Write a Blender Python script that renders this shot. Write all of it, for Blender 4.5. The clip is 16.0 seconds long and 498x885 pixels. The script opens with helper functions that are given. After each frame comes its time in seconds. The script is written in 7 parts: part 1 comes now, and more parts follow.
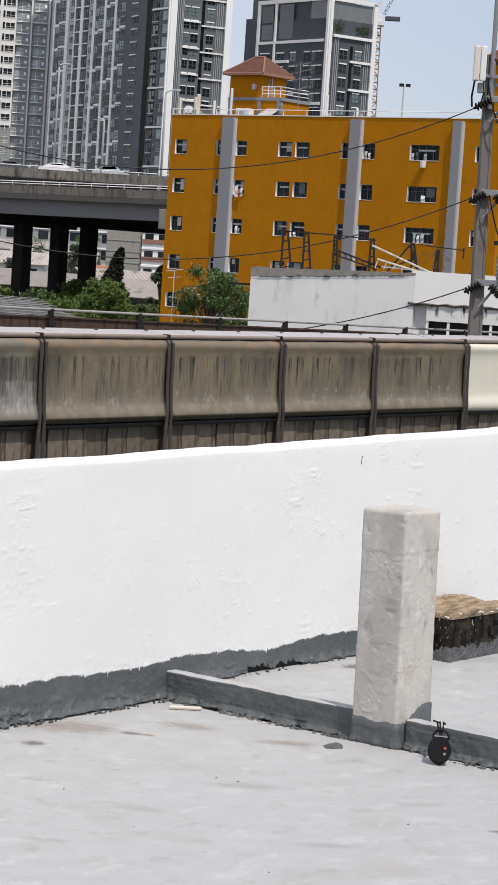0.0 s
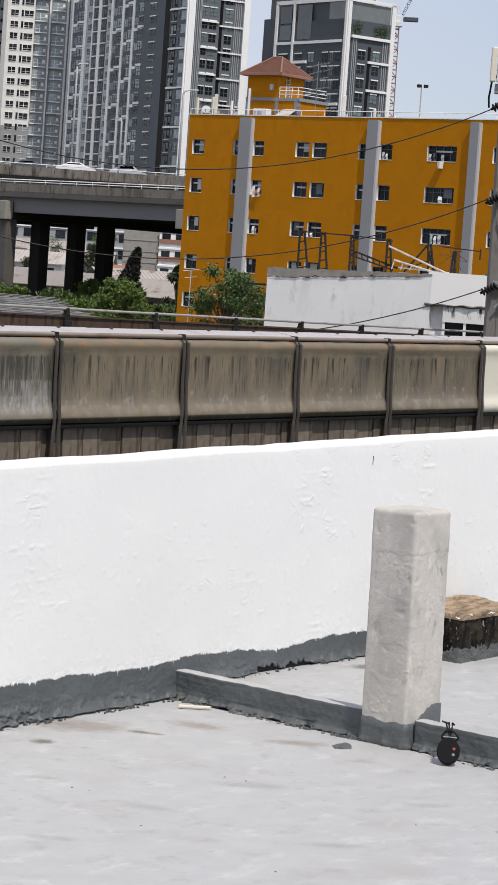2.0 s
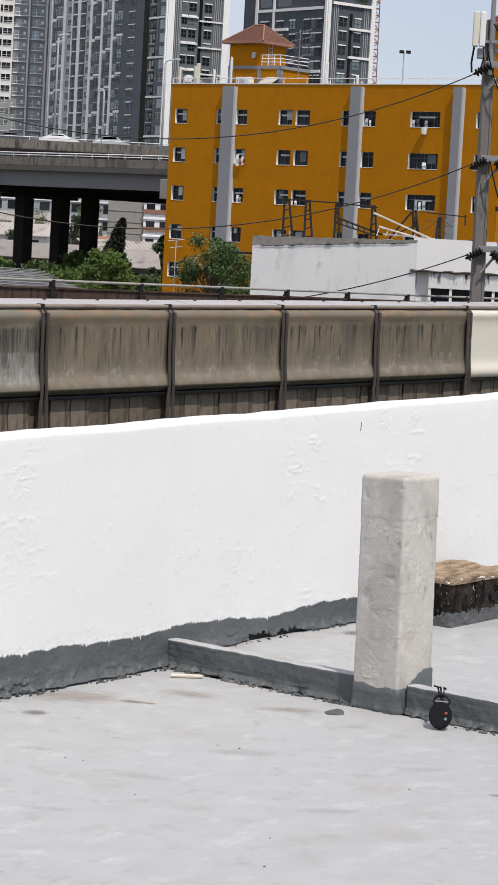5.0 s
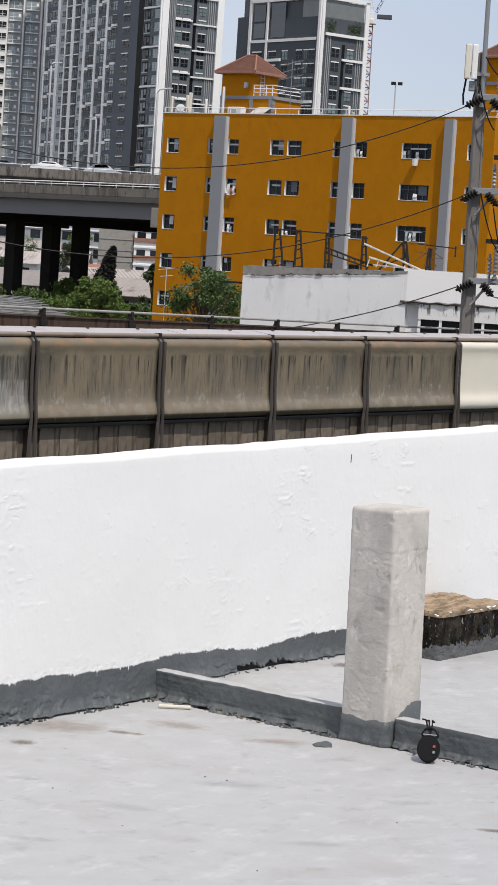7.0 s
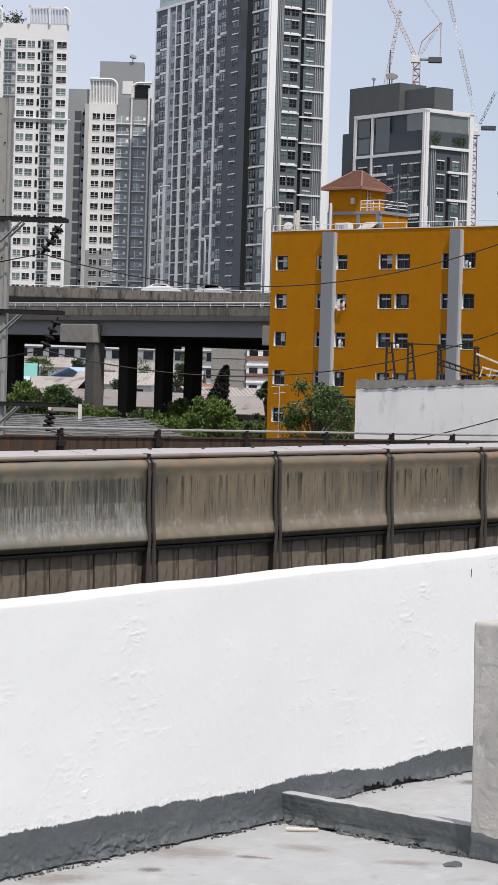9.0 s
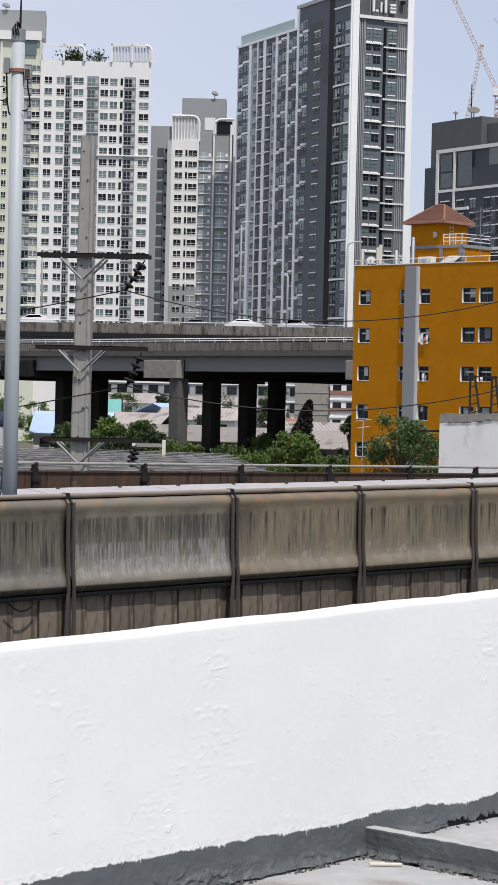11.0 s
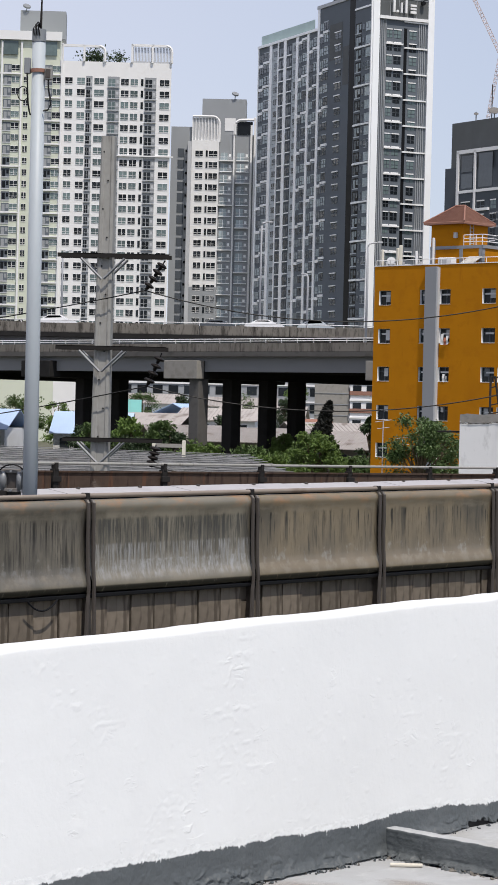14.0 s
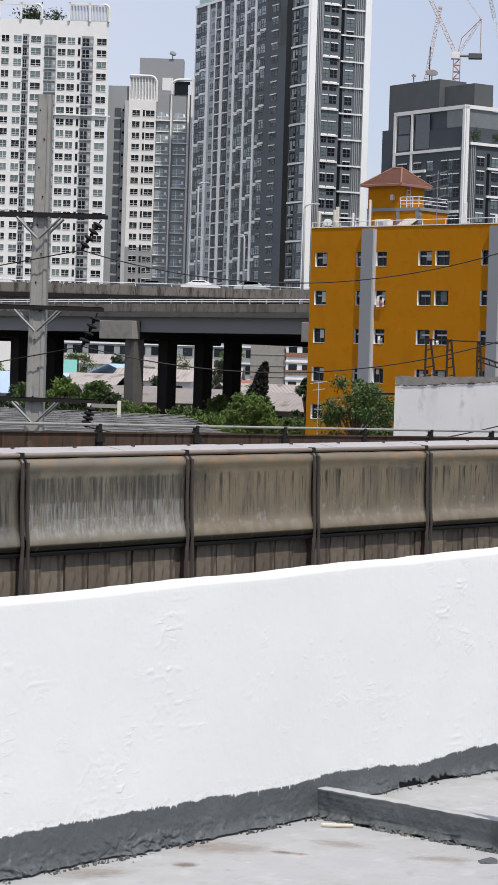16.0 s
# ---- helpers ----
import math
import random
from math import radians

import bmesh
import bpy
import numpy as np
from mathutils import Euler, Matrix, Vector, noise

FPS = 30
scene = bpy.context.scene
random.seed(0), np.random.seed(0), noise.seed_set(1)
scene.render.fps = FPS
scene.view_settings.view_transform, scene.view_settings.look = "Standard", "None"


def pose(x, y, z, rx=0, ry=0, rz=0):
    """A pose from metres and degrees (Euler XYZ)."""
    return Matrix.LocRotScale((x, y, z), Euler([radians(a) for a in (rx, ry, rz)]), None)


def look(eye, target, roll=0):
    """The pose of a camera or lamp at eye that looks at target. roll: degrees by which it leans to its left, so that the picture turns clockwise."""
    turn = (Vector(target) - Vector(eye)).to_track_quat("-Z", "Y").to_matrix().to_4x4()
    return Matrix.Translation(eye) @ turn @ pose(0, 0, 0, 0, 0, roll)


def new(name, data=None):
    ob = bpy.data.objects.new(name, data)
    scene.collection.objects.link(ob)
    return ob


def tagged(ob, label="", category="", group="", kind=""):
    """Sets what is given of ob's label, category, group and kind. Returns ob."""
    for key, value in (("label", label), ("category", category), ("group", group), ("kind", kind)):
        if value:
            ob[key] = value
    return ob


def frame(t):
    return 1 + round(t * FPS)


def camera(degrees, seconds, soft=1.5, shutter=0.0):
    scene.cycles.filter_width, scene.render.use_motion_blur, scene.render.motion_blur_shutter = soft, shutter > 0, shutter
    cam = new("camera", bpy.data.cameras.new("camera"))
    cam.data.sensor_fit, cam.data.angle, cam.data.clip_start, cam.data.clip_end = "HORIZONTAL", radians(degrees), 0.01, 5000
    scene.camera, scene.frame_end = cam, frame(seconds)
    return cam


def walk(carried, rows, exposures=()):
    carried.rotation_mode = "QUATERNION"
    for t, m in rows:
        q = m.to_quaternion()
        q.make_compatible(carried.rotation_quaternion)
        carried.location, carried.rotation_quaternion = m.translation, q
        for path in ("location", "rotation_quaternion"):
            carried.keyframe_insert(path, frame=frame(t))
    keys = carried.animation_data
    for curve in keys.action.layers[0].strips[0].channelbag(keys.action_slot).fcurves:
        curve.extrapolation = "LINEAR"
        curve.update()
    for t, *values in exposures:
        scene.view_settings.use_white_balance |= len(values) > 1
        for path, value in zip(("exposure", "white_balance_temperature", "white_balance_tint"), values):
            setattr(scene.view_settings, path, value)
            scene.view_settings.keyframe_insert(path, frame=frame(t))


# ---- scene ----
EXPOSURES = [(0, 0.0, 6740, 10), (8, 0.0, 6740, 10), (10, 0.0, 6600, 10), (16, 0.0, 6580, 10)]
cam = camera(12.26, 16.0, soft=0.75)
# seconds, eye x, y, z, turn to the left, tilt, lean
PATH = [
    (0, -0.000, 0.000, 1.650, 0.000, -4.310, 3.785),
    (0.5, 0.007, -0.001, 1.651, -0.219, -4.136, 3.918),
    (1, 0.014, -0.000, 1.652, -0.467, -4.060, 4.081),
    (1.5, 0.019, -0.003, 1.652, -0.256, -4.117, 4.065),
    (2, 0.020, -0.000, 1.649, 0.398, -4.331, 4.044),
    (2.5, 0.019, 0.006, 1.647, 1.282, -4.672, 4.050),
    (3, 0.018, 0.004, 1.651, 1.920, -5.012, 4.149),
    (3.5, 0.030, 0.000, 1.649, 2.023, -5.237, 3.993),
    (4, 0.026, -0.008, 1.649, 1.494, -5.299, 3.618),
    (4.5, 0.025, -0.009, 1.649, 0.703, -5.226, 3.246),
    (5, 0.021, -0.003, 1.646, 0.057, -5.074, 3.147),
    (5.2, 0.020, -0.002, 1.647, -0.125, -5.020, 3.160),
    (6.2, 0.017, 0.000, 1.650, -0.600, -4.750, 3.450),
    (7.3, 0.013, 0.000, 1.652, 0.015, -4.060, 3.660),
    (7.5, 0.013, 0.000, 1.652, 0.147, -3.832, 3.488),
    (8, 0.013, 0.001, 1.652, 0.768, -3.203, 2.871),
    (8.5, 0.009, 0.003, 1.658, 1.721, -2.366, 2.330),
    (9, 0.012, 0.004, 1.668, 2.832, -1.619, 1.689),
    (9.5, 0.018, -0.000, 1.669, 3.719, -1.161, 1.325),
    (10, 0.023, -0.011, 1.667, 4.257, -0.978, 1.235),
    (10.2, 0.023, -0.011, 1.667, 4.420, -0.930, 1.240),
    (11.2, 0.023, -0.012, 1.668, 5.020, -0.800, 1.320),
    (12.3, 0.022, -0.013, 1.668, 5.335, -0.735, 1.380),
    (12.5, 0.022, -0.013, 1.668, 5.368, -0.688, 1.383),
    (13, 0.022, -0.010, 1.670, 5.445, -0.569, 1.356),
    (13.5, 0.020, -0.002, 1.667, 5.520, -0.601, 1.316),
    (14, 0.019, 0.002, 1.664, 5.420, -0.809, 1.359),
    (14.5, 0.015, 0.004, 1.663, 5.124, -1.158, 1.521),
    (15, 0.018, 0.003, 1.665, 4.676, -1.495, 1.694),
    (15.5, 0.031, 0.007, 1.665, 4.209, -1.690, 1.689),
    (16, 0.024, 0.008, 1.664, 3.798, -1.730, 1.751),
]
walk(cam, [(t, pose(x, y, z, 90 + tilt, 0, turn) @ pose(0, 0, 0, 0, 0, lean)) for t, x, y, z, turn, tilt, lean in PATH],
     exposures=EXPOSURES)

# ---- world, sun ----
SUN_AZ, SUN_EL = -59.0, 61.0      # degrees from +x, degrees up
sun_dir = Vector((math.cos(radians(SUN_AZ)) * math.cos(radians(SUN_EL)), math.sin(radians(SUN_AZ)) * math.cos(radians(SUN_EL)), math.sin(radians(SUN_EL))))
world = bpy.data.worlds.new("sky")
scene.world = world
world.use_nodes = True
wn = world.node_tree.nodes
sky = wn.new("ShaderNodeTexSky")
sky.sky_type, sky.sun_disc = "NISHITA", False
sky.sun_elevation, sky.sun_rotation = radians(SUN_EL), radians(90 - SUN_AZ)
sky.air_density, sky.dust_density, sky.ozone_density = 1.0, 0.6, 4.0
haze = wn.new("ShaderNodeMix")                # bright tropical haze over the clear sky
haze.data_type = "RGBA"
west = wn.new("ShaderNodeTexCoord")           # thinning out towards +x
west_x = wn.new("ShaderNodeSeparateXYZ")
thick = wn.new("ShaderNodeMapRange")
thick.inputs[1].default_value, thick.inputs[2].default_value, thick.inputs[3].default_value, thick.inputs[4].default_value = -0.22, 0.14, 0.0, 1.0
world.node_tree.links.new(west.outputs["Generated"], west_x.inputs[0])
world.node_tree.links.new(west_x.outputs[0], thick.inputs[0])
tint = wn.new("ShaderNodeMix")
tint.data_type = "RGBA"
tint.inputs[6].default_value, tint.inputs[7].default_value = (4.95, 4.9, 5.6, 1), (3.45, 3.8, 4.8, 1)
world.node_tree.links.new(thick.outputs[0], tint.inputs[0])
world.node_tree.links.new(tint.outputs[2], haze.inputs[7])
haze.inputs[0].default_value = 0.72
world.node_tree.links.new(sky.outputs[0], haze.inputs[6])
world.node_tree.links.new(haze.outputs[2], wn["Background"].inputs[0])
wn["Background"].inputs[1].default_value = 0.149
sun = new("sun", bpy.data.lights.new("sun", "SUN"))
sun.data.energy, sun.data.angle, sun.data.color = 3.40, radians(0.6), (1.0, 0.94, 0.855)
sun.matrix_basis = look(sun_dir * 50, (0, 0, 0))


# ---- materials ----
def material(name, color, rough=0.7, metal=0.0, grain=8.0, vary=0.15, stain=0.0, stain_color=(0.1, 0.09, 0.08), stain_scale=1.0,
             bump=0.0, bump_scale=40.0, stretch=(1, 1, 1), spread=0.0, stain_sharp=0.12, stain_at=0.55, gloss=None):
    """A painted or raw surface: fine grain, larger stains, small relief, and some spread from object to object."""
    m = bpy.data.materials.new(name)
    m.use_nodes = True
    nt, nodes = m.node_tree, m.node_tree.nodes
    link = nt.links.new
    bsdf = nodes["Principled BSDF"]
    bsdf.inputs["Roughness"].default_value = rough
    bsdf.inputs["Metallic"].default_value = metal
    if rough >= 0.8 or gloss is not None:
        bsdf.inputs["Specular IOR Level"].default_value = 0.15 if gloss is None else gloss
    at = nodes.new("ShaderNodeTexCoord")
    def tex(scale, detail, st=(1, 1, 1)):
        mp = nodes.new("ShaderNodeMapping")
        mp.inputs["Scale"].default_value = st
        link(at.outputs["Object"], mp.inputs[0])
        n = nodes.new("ShaderNodeTexNoise")
        n.inputs["Scale"].default_value, n.inputs["Detail"].default_value = scale, detail
        link(mp.outputs[0], n.inputs["Vector"])
        return n.outputs["Fac"]
    def mixed(fac, a, b):
        mx = nodes.new("ShaderNodeMix")
        mx.data_type = "RGBA"
        link(fac, mx.inputs[0])
        for value, k in ((a, 6), (b, 7)):
            if isinstance(value, tuple):
                mx.inputs[k].default_value = (*value, 1)
            else:
                link(value, mx.inputs[k])
        return mx.outputs[2]
    lo = tuple(c * (1 - vary) for c in color)
    hi = tuple(min(1, c * (1 + vary)) for c in color)
    c = mixed(tex(grain, 6), lo, hi)
    if spread:
        info = nodes.new("ShaderNodeObjectInfo")
        hs = nodes.new("ShaderNodeHueSaturation")
        rg = nodes.new("ShaderNodeMapRange")
        rg.inputs[3].default_value, rg.inputs[4].default_value = 1 - spread, 1 + spread
        link(info.outputs["Random"], rg.inputs[0])
        link(rg.outputs[0], hs.inputs["Value"])
        link(c, hs.inputs["Color"])
        c = hs.outputs[0]
    if stain:
        rm = nodes.new("ShaderNodeMapRange")
        rm.inputs[1].default_value, rm.inputs[2].default_value = stain_at, stain_at + stain_sharp
        rm.inputs[4].default_value = stain
        link(tex(stain_scale, 8, stretch), rm.inputs[0])
        c = mixed(rm.outputs[0], c, stain_color)
    link(c, bsdf.inputs["Base Color"])
    if bump:
        bp = nodes.new("ShaderNodeBump")
        bp.inputs["Strength"].default_value, bp.inputs["Distance"].default_value = bump, 0.01
        link(tex(bump_scale, 5), bp.inputs["Height"])
        link(bp.outputs[0], bsdf.inputs["Normal"])
    return m


def plain(name, color, rough=0.5, metal=0.0):
    return material(name, color, rough, metal, grain=30, vary=0.06)


def run_and_shade_marks(m, color, z_from, z_to, scale, at, soft_edge=0.16):
    """Dark run-off marks hanging down a panel between two heights, over the material's own colour; also painted shade
    and highlight.
    """
    nodes, link = m.node_tree.nodes, m.node_tree.links.new
    co = nodes.new("ShaderNodeTexCoord")
    sep = nodes.new("ShaderNodeSeparateXYZ")
    link(co.outputs["Object"], sep.inputs[0])
    ramp = nodes.new("ShaderNodeValToRGB")
    rg = nodes.new("ShaderNodeMapRange")
    rg.inputs[1].default_value, rg.inputs[2].default_value = z_to, z_from
    link(sep.outputs[2], rg.inputs[0])
    link(rg.outputs[0], ramp.inputs[0])
    ramp.color_ramp.elements[0].color = (0, 0, 0, 1)
    ramp.color_ramp.elements[1].color = (0, 0, 0, 1)
    for p, v in ((0.25, 0.7), (0.8, 1.0), (0.93, 0.9)):
        e = ramp.color_ramp.elements.new(p)
        e.color = (v, v, v, 1)
    info = nodes.new("ShaderNodeObjectInfo")
    mp = nodes.new("ShaderNodeMapping")
    mp.inputs["Scale"].default_value = scale
    off = nodes.new("ShaderNodeCombineXYZ")
    mul = nodes.new("ShaderNodeMath")
    mul.operation = "MULTIPLY"
    mul.inputs[1].default_value = 40
    link(info.outputs["Random"], mul.inputs[0])
    link(mul.outputs[0], off.inputs[0])
    link(off.outputs[0], mp.inputs["Location"])
    link(co.outputs["Object"], mp.inputs[0])
    n = nodes.new("ShaderNodeTexNoise")
    n.inputs["Scale"].default_value, n.inputs["Detail"].default_value, n.inputs["Roughness"].default_value = 1.0, 6, 0.65
    link(mp.outputs[0], n.inputs["Vector"])
    cut = nodes.new("ShaderNodeMapRange")
    cut.inputs[1].default_value, cut.inputs[2].default_value = at, at + soft_edge
    link(n.outputs["Fac"], cut.inputs[0])
    both = nodes.new("ShaderNodeMath")
    both.operation = "MULTIPLY"
    link(cut.outputs[0], both.inputs[0])
    link(ramp.outputs[0], both.inputs[1])
    base = m.node_tree.nodes["Principled BSDF"].inputs["Base Color"]
    mx = nodes.new("ShaderNodeMix")
    mx.data_type = "RGBA"
    link(both.outputs[0], mx.inputs[0])
    link(base.links[0].from_socket, mx.inputs[6])
    mx.inputs[7].default_value = (*color, 1)
    link(mx.outputs[2], base)


M = {}
M["parapet"] = material("white_masonry_paint", (0.765, 0.772, 0.763), 0.75, grain=3, vary=0.03, bump=0.1, bump_scale=45, stain=0.12, stain_color=(0.66, 0.66, 0.66), stain_scale=2.2, stain_at=0.58)
M["skirt"] = material("dark_grey_waterproofing", (0.085, 0.095, 0.1), 0.55, grain=12, vary=0.18, bump=0.7, bump_scale=30, stain=0.3, stain_color=(0.14, 0.15, 0.155), stain_scale=5)
M["floor"] = material("pale_grey_floor_coating", (0.412, 0.418, 0.424), 0.6, grain=9, vary=0.12, bump=0.35, bump_scale=22, stain=0.45, stain_color=(0.34, 0.322, 0.295), stain_scale=3.4, stain_sharp=0.2, stain_at=0.54)
run_and_shade_marks(M["floor"], (0.52, 0.525, 0.53), 1.0, -1.0, (5, 8, 1), 0.55)
M["post"] = material("limewashed_concrete", (0.515, 0.492, 0.455), 0.85, grain=30, vary=0.12, bump=0.17, bump_scale=100, stain=0.8, stain_color=(0.355, 0.343, 0.322), stain_scale=4.2, stretch=(1, 1, 0.6), stain_sharp=0.16, stain_at=0.47)
M["mossy"] = material("mouldy_concrete", (0.36, 0.27, 0.185), 0.9, grain=60, vary=0.35, bump=0.9, bump_scale=60, stain=0.9, stain_color=(0.10, 0.075, 0.05), stain_scale=24, stretch=(0.4, 1.5, 1), stain_sharp=0.3, stain_at=0.40)
M["mould"] = material("black_mouldy_concrete", (0.034, 0.028, 0.021), 0.95, grain=55, vary=0.7, bump=1.0, bump_scale=70, stain=1.0, stain_color=(0.007, 0.006, 0.0055), stain_scale=18, stretch=(1, 1, 0.5), stain_sharp=0.15, stain_at=0.43)
run_and_shade_marks(M["mould"], (0.40, 0.37, 0.33), 0.24, 0.03, (60, 60, 30), 0.61, 0.03)
run_and_shade_marks(M["mould"], (0.20, 0.15, 0.10), 0.24, 0.03, (40, 40, 18), 0.63, 0.05)


def paint_edge(m, name, color, edge, fine, drip, above=True):
    """A second paint on one side of the line where the attribute `rise` is zero, with a brushed, dripping border."""
    m = m.copy()
    m.name = name
    nodes, link = m.node_tree.nodes, m.node_tree.links.new
    co = nodes.new("ShaderNodeTexCoord")
    rise = nodes.new("ShaderNodeAttribute")
    rise.attribute_name = "rise"
    total = rise.outputs["Fac"]
    for scale, amount, cut in ((fine, edge, -1.0), ((fine[0] * 0.6, fine[1] * 0.6, fine[2] * 0.18), drip, 0.60), ((14, 14, 14), edge * 1.6, -1.0)):
        mp = nodes.new("ShaderNodeMapping")
        mp.inputs["Scale"].default_value = scale
        link(co.outputs["Object"], mp.inputs[0])
        n = nodes.new("ShaderNodeTexNoise")
        n.inputs["Scale"].default_value, n.inputs["Detail"].default_value = 1.0, 3
        link(mp.outputs[0], n.inputs["Vector"])
        rg = nodes.new("ShaderNodeMapRange")
        rg.inputs[1].default_value, rg.inputs[2].default_value = (0.25, 0.75) if cut < 0 else (cut, cut + 0.22)
        rg.inputs[3].default_value, rg.inputs[4].default_value = (-amount, amount) if cut < 0 else (0.0, amount)
        link(n.outputs["Fac"], rg.inputs[0])
        add = nodes.new("ShaderNodeMath")
        add.operation = "ADD"
        link(total, add.inputs[0])
        link(rg.outputs[0], add.inputs[1])
        total = add.outputs[0]
    step = nodes.new("ShaderNodeMapRange")
    step.inputs[1].default_value, step.inputs[2].default_value = (-0.0025, 0.0025) if above else (0.001, -0.001)
    link(total, step.inputs[0])
    base = nodes["Principled BSDF"].inputs["Base Color"]
    mx = nodes.new("ShaderNodeMix")
    mx.data_type = "RGBA"
    link(step.outputs[0], mx.inputs[0])
    link(base.links[0].from_socket, mx.inputs[6])
    mx.inputs[7].default_value = (*color, 1)
    link(mx.outputs[2], base)
    return m


def set_rise(ob, value):
    """Height over the paint line, kept on the mesh for paint_edge."""
    at = ob.data.attributes.new("rise", "FLOAT", "POINT")
    at.data.foreach_set("value", [value(v.co) for v in ob.data.vertices])


def plaster_relief(m):
    """Trowel edges, pinholes and dried runs in the thick wall paint, in scattered patches."""
    nodes, link = m.node_tree.nodes, m.node_tree.links.new
    co = nodes.new("ShaderNodeTexCoord")
    def tex(scale, detail, distort, lo, hi):
        mp = nodes.new("ShaderNodeMapping")
        mp.inputs["Scale"].default_value = scale
        link(co.outputs["Object"], mp.inputs[0])
        n = nodes.new("ShaderNodeTexNoise")
        n.inputs["Scale"].default_value, n.inputs["Detail"].default_value, n.inputs["Distortion"].default_value = 1.0, detail, distort
        link(mp.outputs[0], n.inputs["Vector"])
        rg = nodes.new("ShaderNodeMapRange")
        rg.inputs[1].default_value, rg.inputs[2].default_value = lo, hi
        link(n.outputs["Fac"], rg.inputs[0])
        return rg.outputs[0]
    def calc(op, a, b):
        k = nodes.new("ShaderNodeMath")
        k.operation = op
        for i, x in enumerate((a, b)):
            if isinstance(x, float):
                k.inputs[i].default_value = x
            else:
                link(x, k.inputs[i])
        return k.outputs[0]
    patch = tex((5.5, 5.5, 6), 2, 0.0, 0.60, 0.72)
    edges = calc("ADD", tex((7, 7, 13), 3, 1.2, 0.52, 0.56), tex((17, 17, 30), 2, 0.8, 0.58, 0.63))
    pits = tex((42, 42, 48), 2, 0.2, 0.70, 0.76)
    high = calc("ADD", calc("MULTIPLY", edges, calc("ADD", patch, 0.035)), calc("MULTIPLY", pits, calc("ADD", patch, 0.25)))
    bp = nodes.new("ShaderNodeBump")
    bp.inputs["Strength"].default_value, bp.inputs["Distance"].default_value = 0.30, 0.005
    link(high, bp.inputs["Height"])
    normal = nodes["Principled BSDF"].inputs["Normal"]
    link(normal.links[0].from_socket, bp.inputs["Normal"])
    link(bp.outputs[0], normal)


plaster_relief(M["parapet"])
M["skirt_wall"] = paint_edge(M["skirt"], "dark_grey_band_under_white_paint", (0.765, 0.772, 0.763), 0.0045, (100, 100, 75), 0.026)
M["mould_foot"] = paint_edge(M["mould"], "mouldy_concrete_over_grey_paint", (0.12, 0.125, 0.128), 0.013, (45, 45, 30), 0.0, above=False)
M["black"] = material("black_plastic", (0.006, 0.006, 0.007), 0.5, grain=30, vary=0.06, gloss=0.2)

def panel_paint(name, color, smear, grime=False):
    """Weathered panel sheet: faded top, run-off marks, pale smears low down, painted roll highlight, black grime and
    painted shade under the roll.
    """
    m = material(name, color, 0.28, grain=2.2, vary=0.22, stain=0.4, stain_color=(0.225, 0.188, 0.135), stain_scale=1.8, stretch=(1, 1, 2.5), stain_sharp=0.25, spread=0.12)
    run_and_shade_marks(m, (0.105, 0.092, 0.072), 0.42, -0.45, (1.5, 2, 0.5), 0.45)
    run_and_shade_marks(m, (0.33, 0.19, 0.10), 0.60, 0.36, (2.2, 2, 5), 0.50)
    run_and_shade_marks(m, (0.235, 0.205, 0.158), 0.40, 0.25, (2.5, 2, 9), 0.46, 0.25)
    # pale band paints the highlight along the bottom roll
    run_and_shade_marks(m, (0.275, 0.24, 0.185), -0.38, -0.60, (4, 2, 4), 0.46, 0.2)
    run_and_shade_marks(m, (0.30, 0.285, 0.255), -0.18, -0.46, (7, 2, 4), 0.54, 0.12)
    run_and_shade_marks(m, (0.05, 0.046, 0.040), 0.32, -0.22, (6.5, 3, 0.35), 0.52, 0.10)
    run_and_shade_marks(m, (0.020, 0.018, 0.016), 0.30, -0.12, (13, 3, 0.9), 0.55, 0.07)
    run_and_shade_marks(m, (0.028, 0.025, 0.022), 0.24, -0.36, (30, 3, 1.3), 0.57, 0.06)
    if smear:
        run_and_shade_marks(m, (0.05, 0.05, 0.047), 0.30, -0.25, (19, 3, 1.0), 0.42, 0.16)
        run_and_shade_marks(m, (0.31, 0.31, 0.305), -0.02, -0.52, (30, 3, 2.4), 0.46, 0.18)
        run_and_shade_marks(m, (0.36, 0.36, 0.355), -0.24, -0.50, (11, 3, 5), 0.46, 0.18)
        run_and_shade_marks(m, (0.030, 0.029, 0.027), 0.22, -0.30, (36, 3, 1.2), 0.56, 0.07)
    if grime:
        run_and_shade_marks(m, (0.085, 0.078, 0.066), 0.46, -0.60, (2.2, 2, 1.2), 0.40, 0.25)
        run_and_shade_marks(m, (0.022, 0.020, 0.018), 0.30, -0.42, (9, 3, 0.5), 0.50, 0.10)
        run_and_shade_marks(m, (0.20, 0.195, 0.18), -0.30, -0.52, (5, 3, 5), 0.50, 0.18)
    # grime under the roll, blackened further for the shade there
    run_and_shade_marks(m, (0.008, 0.007, 0.006), -0.545, -0.80, (12, 2, 5), 0.27)
    return m


M["panel"] = panel_paint("weathered_brown_panel", (0.212, 0.172, 0.117), False)
M["smeared"] = panel_paint("smeared_grey_panel", (0.20, 0.18, 0.14), True)
M["grimy"] = panel_paint("grimy_grey_panel", (0.165, 0.148, 0.118), False, True)
M["rib"] = material("brown_steel_rib", (0.06, 0.05, 0.043), 0.45, grain=6, vary=0.2, stain=0.4, stain_color=(0.04, 0.03, 0.025), stain_scale=4)
M["board"] = material("brown_concrete_board", (0.165, 0.137, 0.108), 0.8, grain=7, vary=0.3, spread=0.28, stain=0.7, stain_color=(0.06, 0.048, 0.037), stain_scale=2.6, stretch=(4, 1, 0.6), stain_sharp=0.1, stain_at=0.52)
